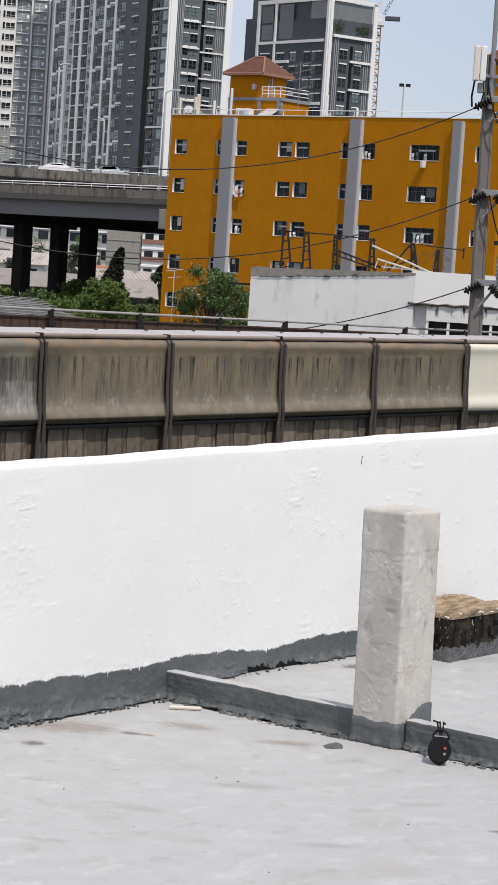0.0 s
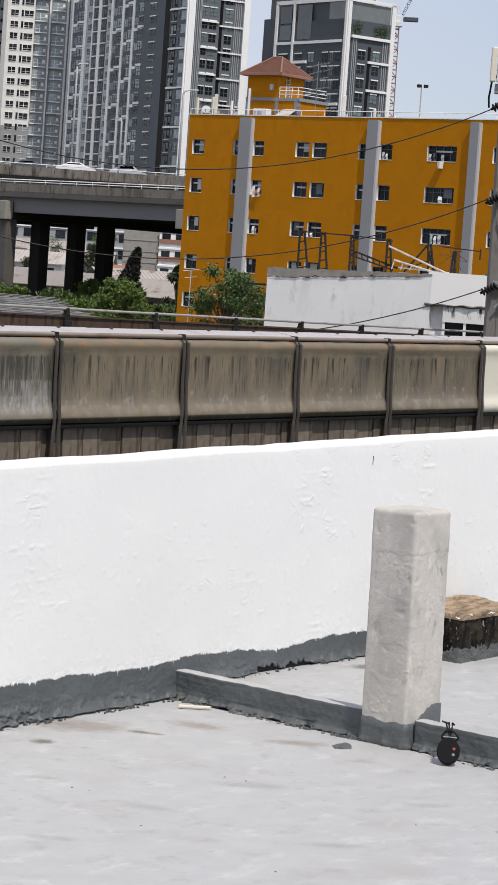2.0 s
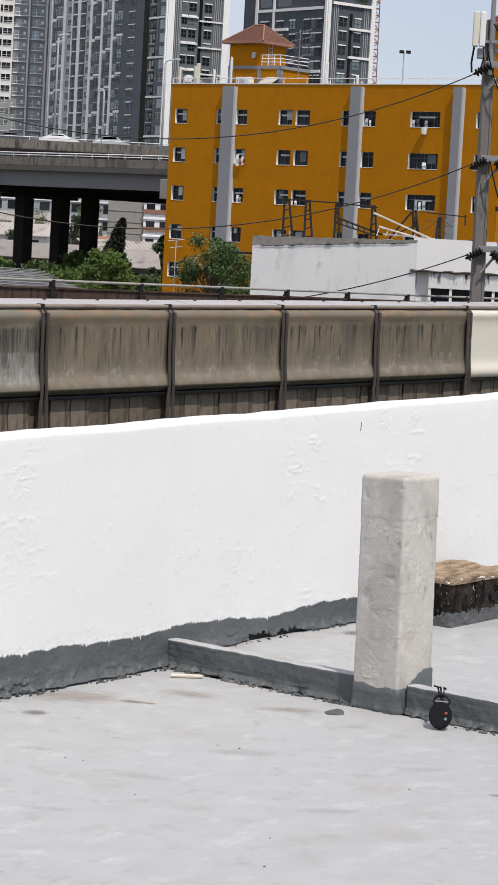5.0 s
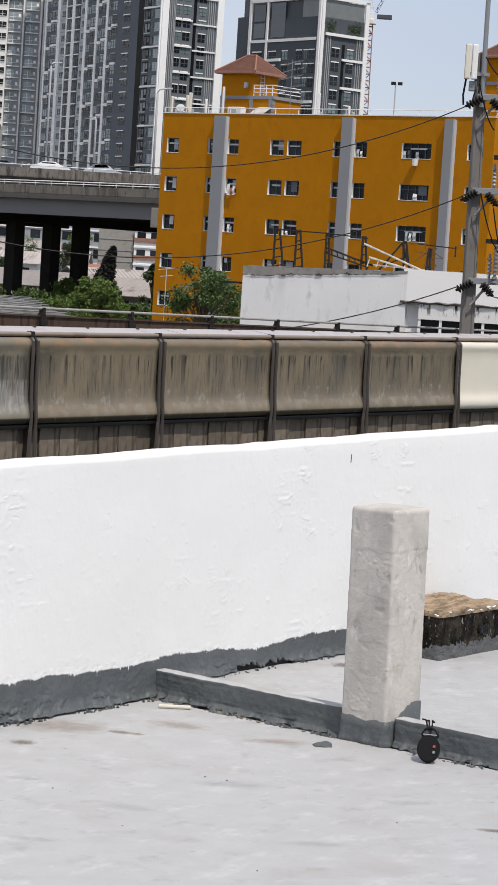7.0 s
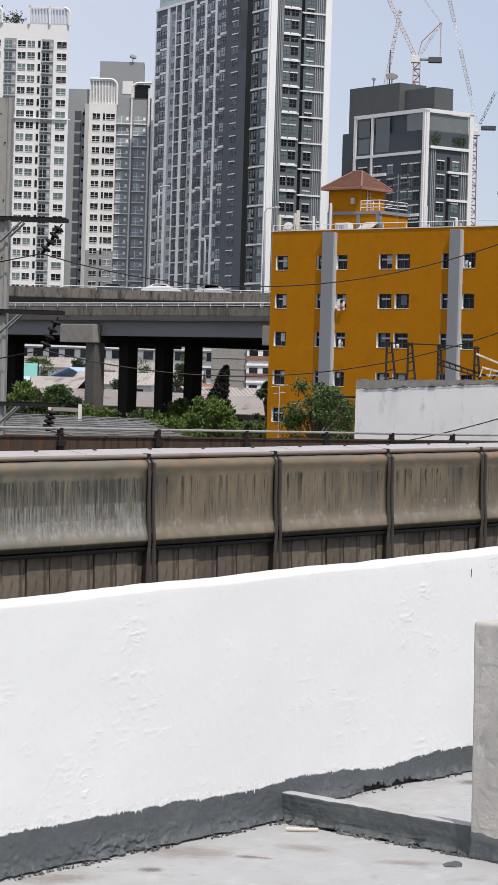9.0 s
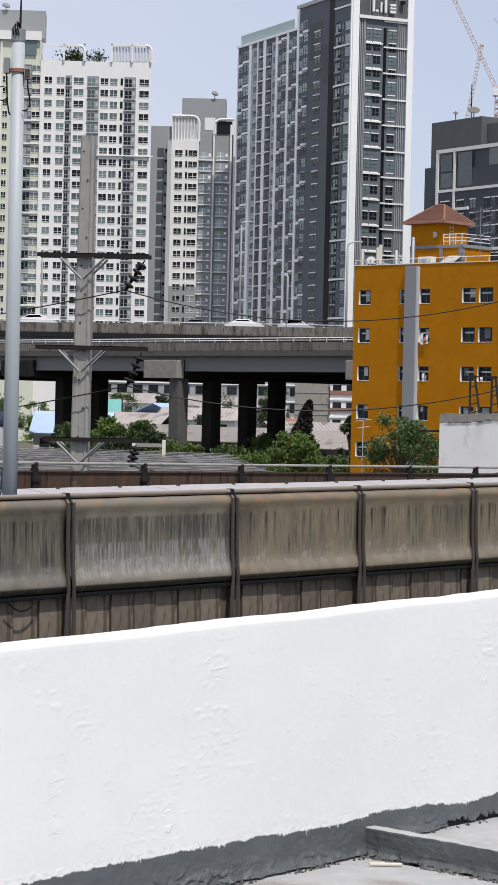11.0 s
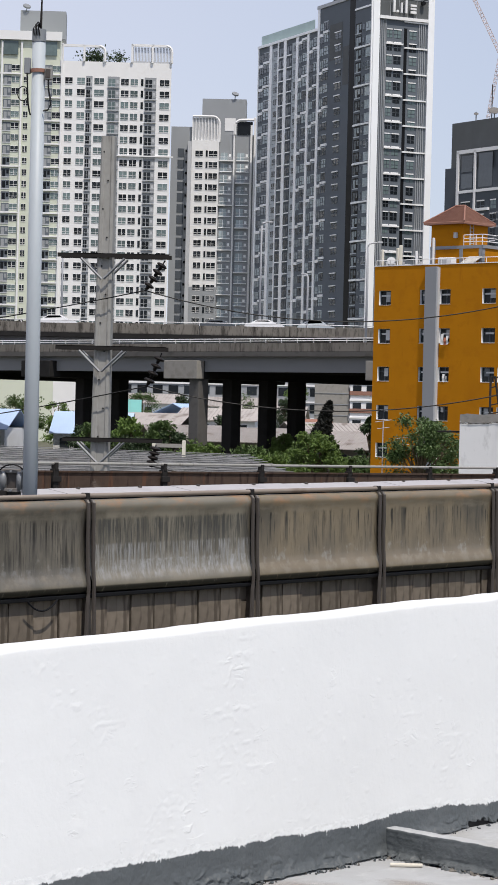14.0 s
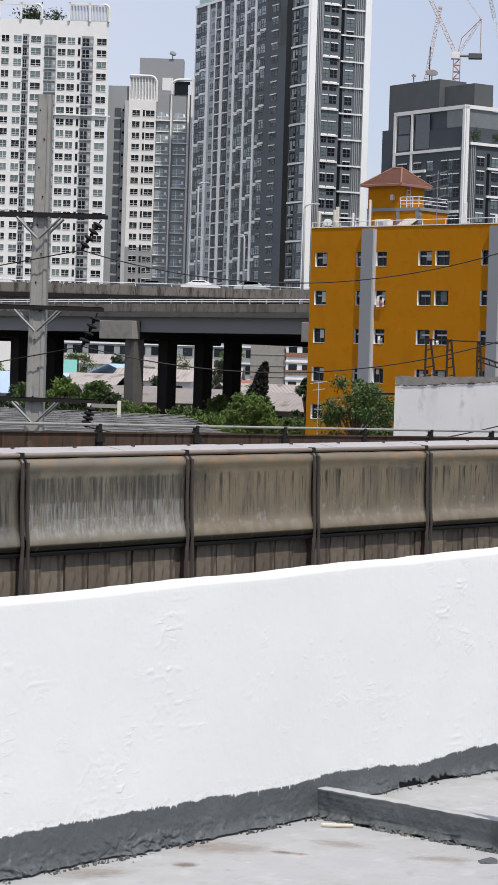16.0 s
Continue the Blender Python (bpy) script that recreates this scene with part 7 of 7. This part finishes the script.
for k in range(25):
    z = 90.2 - 2.98 * k
    bay(fl_, -62.3, -55.9, z)
    if k % 2 == 1:
        stepped_ledge(fl_, -62.3, -55.9, z + 1.3)
    for a, b in ((-54.5, -51.1), (-43.0, -40.6)):
        fl_.put("panel", a, b, z - 1.45, z + 1.45, [M["panelgrey"]], 0.03)
        fl_.put("window", a + (b - a) * 0.32, b - (b - a) * 0.12, z - 0.85, z + 0.75, [M["towerglass"], M["panelgrey"]], 0.1, kind="window")
    for a, b in ((-50.6, -47.6), (-46.1, -43.2)):
        fl_.put("loggia", a, b, z - 1.3, z + 1.3, [M["charcoal"], M["trim"], lit()], kind="loggia")
    for n, (a, b) in enumerate(((-39.5, -34.4), (-33.4, -28.4))):
        bay(fl_, a, b, z)
        if k % 3 == n:
            stepped_ledge(fl_, a, b, z + 1.3)
for u, w in ((-62.7, 0.5), (-55.9, 1.5), (-51.1, 0.6), (-47.6, 1.6), (-40.6, 1.3), (-34.4, 1.1)):
    fl_.put("fin", u, u + w, 12, 93.2, [M["trim"]], 0.2)
fl_.put("band", -62.7, -28.2, 92.7, 93.3, [M["trim"]], 0.4)
fl_.close()
fh = Face(dt, pose(0, 0, 0))
for k in range(26):
    z = 93.2 - 2.98 * k
    bay(fh, -27.1, -22.4, z)
    if k % 3 == 1:
        stepped_ledge(fh, -27.2, -22.3, z + 1.3)
    if k:
        fh.put("window", -18.8, -15.8, z - 0.9, z + 0.5, [M["towerglass"], M["trim"], M["charcoal2"]], 0.25, kind="hooded")
        fh.put("loggia", -8.3, -5.4, z - 1.3, z + 1.2, [M["black"], M["panelgrey"], lit()], kind="loggia")
        fh.put("window", -4.8, -3.9, z - 0.6, z + 0.7, [M["towerglass"], M["panelgrey"]], 0.1)
        fh.put("window", -3.2, -1.0, z - 1.1, z + 0.9, [lit(), M["panelgrey"], M["charcoal2"]], 0.12, kind="window")
    if k % 3 == 0:
        fh.put("band", -8.7, -0.6, z + 1.3, z + 1.7, [M["trim"]], 0.25)
# flat black strip: a recess's shade put on as colour
fh.put("recess", -11.6, -8.8, 12, 98.0, [M["black"]], 0.02)
fh.put("wall_panel", -21.8, -15.2, 84.5, 93.0, [M["roofblock"]], 0.04)
fh.put("wall_panel", -14.8, -11.8, 78.0, 87.0, [M["roofblock"]], 0.04)
fh.put("corner_column", -0.4, 0.0, GROUND, 99.6, [M["trim"]], 0.3)
fh.put("cap_band", -28.4, -1.1, 97.6, 98.4, [M["palegrey"]], 0.3)
fh.put("fin", -28.2, -27.1, 12, 98.2, [M["trim"]], 0.2)
fh.close()
fr_ = Face(dt, pose(0, 0, 0, 0, 0, 90))
for k in range(24):
    z = 88.6 - 2.98 * k
    for a, b in ((3.7, 5.0), (5.5, 7.3), (9.5, 11.3)):
        fr_.put("window", a, b, z - 1.0, z + 0.8, [M["glassgreen"] if dr.random() < 0.5 else M["glass"], M["white"], M["charcoal"]], kind="hooded")
    if k % 2 == 0:
        fr_.put("band", 3.4, 7.8, z + 2.2 + 1.2, z + 3.75, [M["white"]], 0.4)
        fr_.put("band", 8.1, 14.1, z + 3.4 - 0.7, z + 3.05, [M["white"]], 0.4)
# wall is not cut here, black colour gives the recess its shade
fr_.put("recess", 8.1, 8.9, 10, 90, [M["black"]], 0.03)
for u in (1.9, 2.4, 2.9, 3.2, 11.9, 12.4, 12.9, 13.4):
    fr_.put("rib", u, u + 0.2, 10, 91.6, [M["grey"]], 0.2)
fr_.put("corner_column", 0.0, 1.6, GROUND, 99.6, [M["trim"]], 0.4)
fr_.put("corner_column", 14.2, 15.8, GROUND, 98.8, [M["trim"]], 0.4)
fr_.put("cap_band", 1.5, 14.2, 98.2, 99.2, [M["white"]], 0.9)
fr_.put("band", 1.5, 14.2, 91.7, 92.4, [M["white"]], 0.7)
fr_.close()
part("sign_glazing", box(-0.08, 0.06, 1.55, 14.2, 92.5, 98.1), M["roofblock"], dt, "dull grey screen of sheets")
for y, h in ((4.4, 98.1), (6.6, 98.1), (8.8, 98.1), (11.2, 97.2)):
    part("screen_post", box(0.06, 0.2, y - 0.06, y + 0.06, 92.5, h), M["grey"], dt)
part("screen_rail", box(0.06, 0.16, 1.6, 14.1, 96.6, 96.75), M["grey"], dt)
# the sign itself stays plain shapes
sign = thing("roof_sign", dt.matrix_basis @ pose(0, 0, 0, 0, 0, 90) @ pose(4.6, -1.0, 93.3), "plain white roof sign shapes on the tower", "sign")
for x0, x1, z0, z1 in ((0.0, 0.55, 0.0, 3.3), (0.8, 1.5, 0.0, 0.5), (2.0, 2.42, 0.0, 2.3), (3.1, 3.62, 0.0, 3.2), (4.5, 6.0, 0.0, 0.6), (4.5, 6.0, 0.9, 1.3), (4.5, 6.0, 1.6, 2.1)):
    part("sign_bar", box(x0, x1, -0.2, 0.3, z0, z1, bevel=0.08), M["white"], sign)
part("sign_disc", tube([(7.9, -0.15, 2.7), (7.9, 0.5, 2.7)], 0.5, sides=16), M["black"], sign)

# second dark tower, behind the block
t2 = thing("dark_tower", pose(11.12, 496, 0, 0, 0, -51.5), "charcoal apartment tower with a white frame and planted roof terrace", "building")
part("main_block", box(-24.0, 0, 0, 13, GROUND, 55.3), M["charcoal"], t2)
part("terrace_back", box(-17.5, -6.5, 0.6, 9, 55.3, 59.2), M["charcoal"], t2)
part("roof_block", box(-28.5, -11.0, 1.5, 9, 55.3, 66.4), M["roofblock"], t2)
part("roof_block", box(-10.9, -1.0, 3.0, 8.2, 55.3, 64.8), M["roofblock"], t2)
part("side_block", box(-30.0, -24.02, 1.0, 12, GROUND, 56.4), M["charcoal"], t2)
part("terrace_glass", box(-6.4, -0.5, 0.1, 0.2, 55.4, 59.0), M["terrace"], t2)
fa = Face(t2, pose(0, 0, 0))
for a, b in ((-24.4, -23.6), (-18.3, -17.7), (-0.7, 0)):
    fa.put("frame_column", a, b, GROUND, 59.6, [M["white"]], 0.3)
fa.put("frame_beam", -24.4, 0, 59.1, 59.9, [M["white"]], 0.3)
fa.put("frame_beam", -24.4, -1.2, 50.4, 51.0, [M["white"]], 0.25)
fa.put("frame_beam", -9.0, -1.2, 37.0, 37.6, [M["white"]], 0.5)
for z0, z1, a, b in ((51.4, 58.8, -16.8, -12.0), (51.4, 54.6, -22.8, -18.9), (55.0, 58.6, -22.8, -18.9)):
    fa.put("glazing", a, b, z0, z1, [M["towerglass"]], 0.1)
for k in range(9):
    z = 47.5 - 2.98 * k
    for a, b in ((-22.6, -19.6), (-17.0, -14.6), (-12.4, -10.6), (-7.6, -5.8), (-5.0, -3.9), (-3.4, -1.6)):
        fa.put("window", a, b, z - 1.0, z + 0.8, [M["glassgreen"] if dr.random() < 0.3 else M["glass"], M["white"], M["charcoal"]], kind="hooded")
fa.put("recess", -13.9, -12.7, 10, 50, [M["charcoal"]], 0.05)
fa.put("band", -17.3, -12.8, 46.2, 46.8, [M["white"]], 0.5)
fa.close()
fc_ = Face(t2, pose(0, 0, 0, 0, 0, 90))
fc_.put("frame_column", 0, 0.8, GROUND, 59.6, [M["white"]], 0.3)
fc_.put("frame_column", 12.1, 13.2, GROUND, 59.6, [M["white"]], 0.3)
fc_.put("frame_beam", 0, 13.2, 59.1, 59.9, [M["white"]], 0.3)
fc_.put("frame_beam", 1.2, 12, 51.5, 52.1, [M["white"]], 0.5)
for k in range(9):
    z = 48.2 - 2.98 * k
    for a, b in ((3.4, 5.4), (7.6, 9.4)):
        fc_.put("window", a, b, z - 1.0, z + 0.8, [M["glassgreen"] if dr.random() < 0.5 else M["glass"], M["white"], M["charcoal"]], kind="hooded")
    if k % 2 == 0:
        fc_.put("band", 6.2, 12, z - 1.7, z - 1.2, [M["white"]], 0.4)
# shade of a narrow recess, as a flat black strip
fc_.put("recess", 6.2, 7.0, 10, 50, [M["black"]], 0.03)
for u in (1.7, 2.2, 2.7, 10.2, 10.8, 11.3):
    fc_.put("rib", u, u + 0.2, 10, 51.4, [M["grey"]], 0.15)
fc_.close()
terr = part("terrace_glass", box(-0.2, -0.1, 1.2, 12, 52.1, 59.0), M["terrace"], t2)
shr = thing("terrace_shrub", t2.matrix_basis @ pose(0.15, 1.5, 52.2), "green shrubs on the tower's roof terrace", "shrub")
verts, faces = [], []
for k in range(240):
    c = Vector((0, rr.choice((0.9, 1.6, 7.0, 8.0, 8.8)), 1.3))
    p = c + Vector((0.1 * rr.random(), rr.gauss(0, 0.45), rr.gauss(0, 0.6)))
    i = len(verts)
    verts += [p + Vector((rr.uniform(-0.1, 0.1), rr.uniform(-0.35, 0.35), rr.uniform(-0.35, 0.35))) for _ in range(4)]
    faces.append((i, i + 1, i + 2, i + 3))
me = bpy.data.meshes.new("foliage")
me.from_pydata(verts, [], faces)
me.materials.append(M["leafdark"])
new("foliage", me).parent = shr
for u, v, r in ((-17.5, 4.5, 1.35), (-24.5, 5, 0.55)):
    bm = bmesh.new()
    bmesh.ops.create_uvsphere(bm, u_segments=20, v_segments=10, radius=r, matrix=pose(u, v, 68.6, 30, 25, 20) @ Matrix.Diagonal((1, 1, 0.16, 1)))
    dsh = part("roof_dish", bm, M["polegrey"], t2, "dark mesh satellite dish", smooth=True)
    part("dish_mast", tube([(u, v, 66.8), (u, v, 69)], 0.15, sides=6), M["steel"], dsh)
part("roof_mast", tube([(-19.0, 5, 66.3), (-19.0, 5, 74.5)], 0.12, sides=6), M["dark"], t2)


def lattice(parent, name, p, q, w, mat, n=12):
    """Square lattice beam of a crane."""
    p, q = Vector(p), Vector(q)
    d = (q - p).normalized()
    a = d.cross(Vector((0, 1, 0))).normalized() * w / 2
    b = Vector((0, w / 2, 0))
    bm = bmesh.new()
    for s, t in ((1, 1), (1, -1), (-1, 1), (-1, -1)):
        tube([p + a * s + b * t, q + a * s + b * t], w * 0.05, bm, 4)
    for k in range(n):
        c0, c1 = p.lerp(q, k / n), p.lerp(q, (k + 1) / n)
        s = 1 if k % 2 else -1
        for t in (-1, 1):
            tube([c0 + a * s + b * t, c1 - a * s + b * t], w * 0.04, bm, 4)
            tube([c0 + a * s + b * t, c0 - a * s + b * t], w * 0.06, bm, 4)
    return part(name, bm, mat, parent)


c1 = thing("tower_crane", pose(9.3, 525, 0), "faded red and white luffing tower crane on a roof", "crane", group="tower cranes")
lattice(c1, "mast", (0, 0, 50), (0, 0, 73.5), 1.5, M["crane"], 16)
lattice(c1, "jib", (-0.6, 0, 75.2), (-11.5, 0, 97), 0.75, M["cranepale"], 30)
lattice(c1, "a_frame", (0.6, 0, 75), (5.2, 0, 82.5), 0.5, M["cranepale"], 10)
lattice(c1, "tie", (5.2, 0, 82.5), (-1.5, 0, 91), 0.25, M["cranepale"], 10)
part("cab", box(-1.3, 0.6, -1.0, 1.0, 73.4, 74.9, bevel=0.1), M["white"], c1)
part("counterweight", box(2.6, 5.6, -1.0, 1.0, 73.5, 74.7, bevel=0.1), M["roofblock"], c1)
part("platform", box(0.6, 5.0, -0.9, 0.9, 74.0, 74.3), M["steel"], c1)
part("tie_bar", tube([(0.2, 0, 74.9), (1.0, 0, 78.2), (5.2, 0, 82.5)], 0.12, sides=5), M["crane"], c1)
part("hoist_line", tube([(5.2, 0, 82.5), (5.2, 0, 75)], 0.12, sides=4), M["cranepale"], c1)
c1b = thing("tower_crane", pose(2.0, 545, 0), "thin pale red crane jib far behind the towers", "crane", group="tower cranes")
lattice(c1b, "mast", (-1.0, 0, GROUND), (-1.0, 0, 62), 1.6, M["crane"], 30)
lattice(c1b, "jib", (-1.0, 0, 62), (3.4, 0, 88), 0.8, M["cranepale"], 30)
part("jib_head", box(3.1, 3.9, -0.4, 0.4, 87.6, 88.4, bevel=0.2), M["cranepale"], c1b)
c2 = thing("tower_crane", pose(22.4, 508, 0, 0, -0.6, 0), "red lattice tower crane standing beside the dark tower", "crane", group="tower cranes")
lattice(c2, "mast", (0, 0, GROUND), (0, 0, 56.5), 1.5, M["crane"], 44)
part("counterweight", box(1.6, 4.8, -0.8, 0.8, 56.8, 57.7, bevel=0.1), M["charcoal"], c2)
part("cab", box(-0.9, 0.9, -0.8, 0.8, 56.5, 58.0, bevel=0.1), M["white"], c2)
part("platform", box(-1.4, 1.4, -1.4, 1.4, 55.6, 56.4), M["white"], c2)
lattice(c2, "a_frame", (1.4, 0, 58.2), (4.6, 0, 65.2), 0.55, M["rust"], 9)
for k, (f0, f1) in enumerate(((0.12, 0.32), (0.44, 0.64), (0.74, 0.92))):
    p, q = Vector((0.6, 0, 58.5)), Vector((-11.5, 0, 108))
    lattice(c2, "jib", p.lerp(q, f0), p.lerp(q, f1), 0.7, M["palegrey"], 16)
    lattice(c2, "jib", p.lerp(q, f0 - 0.12), p.lerp(q, f0), 0.5, M["white"], 8)
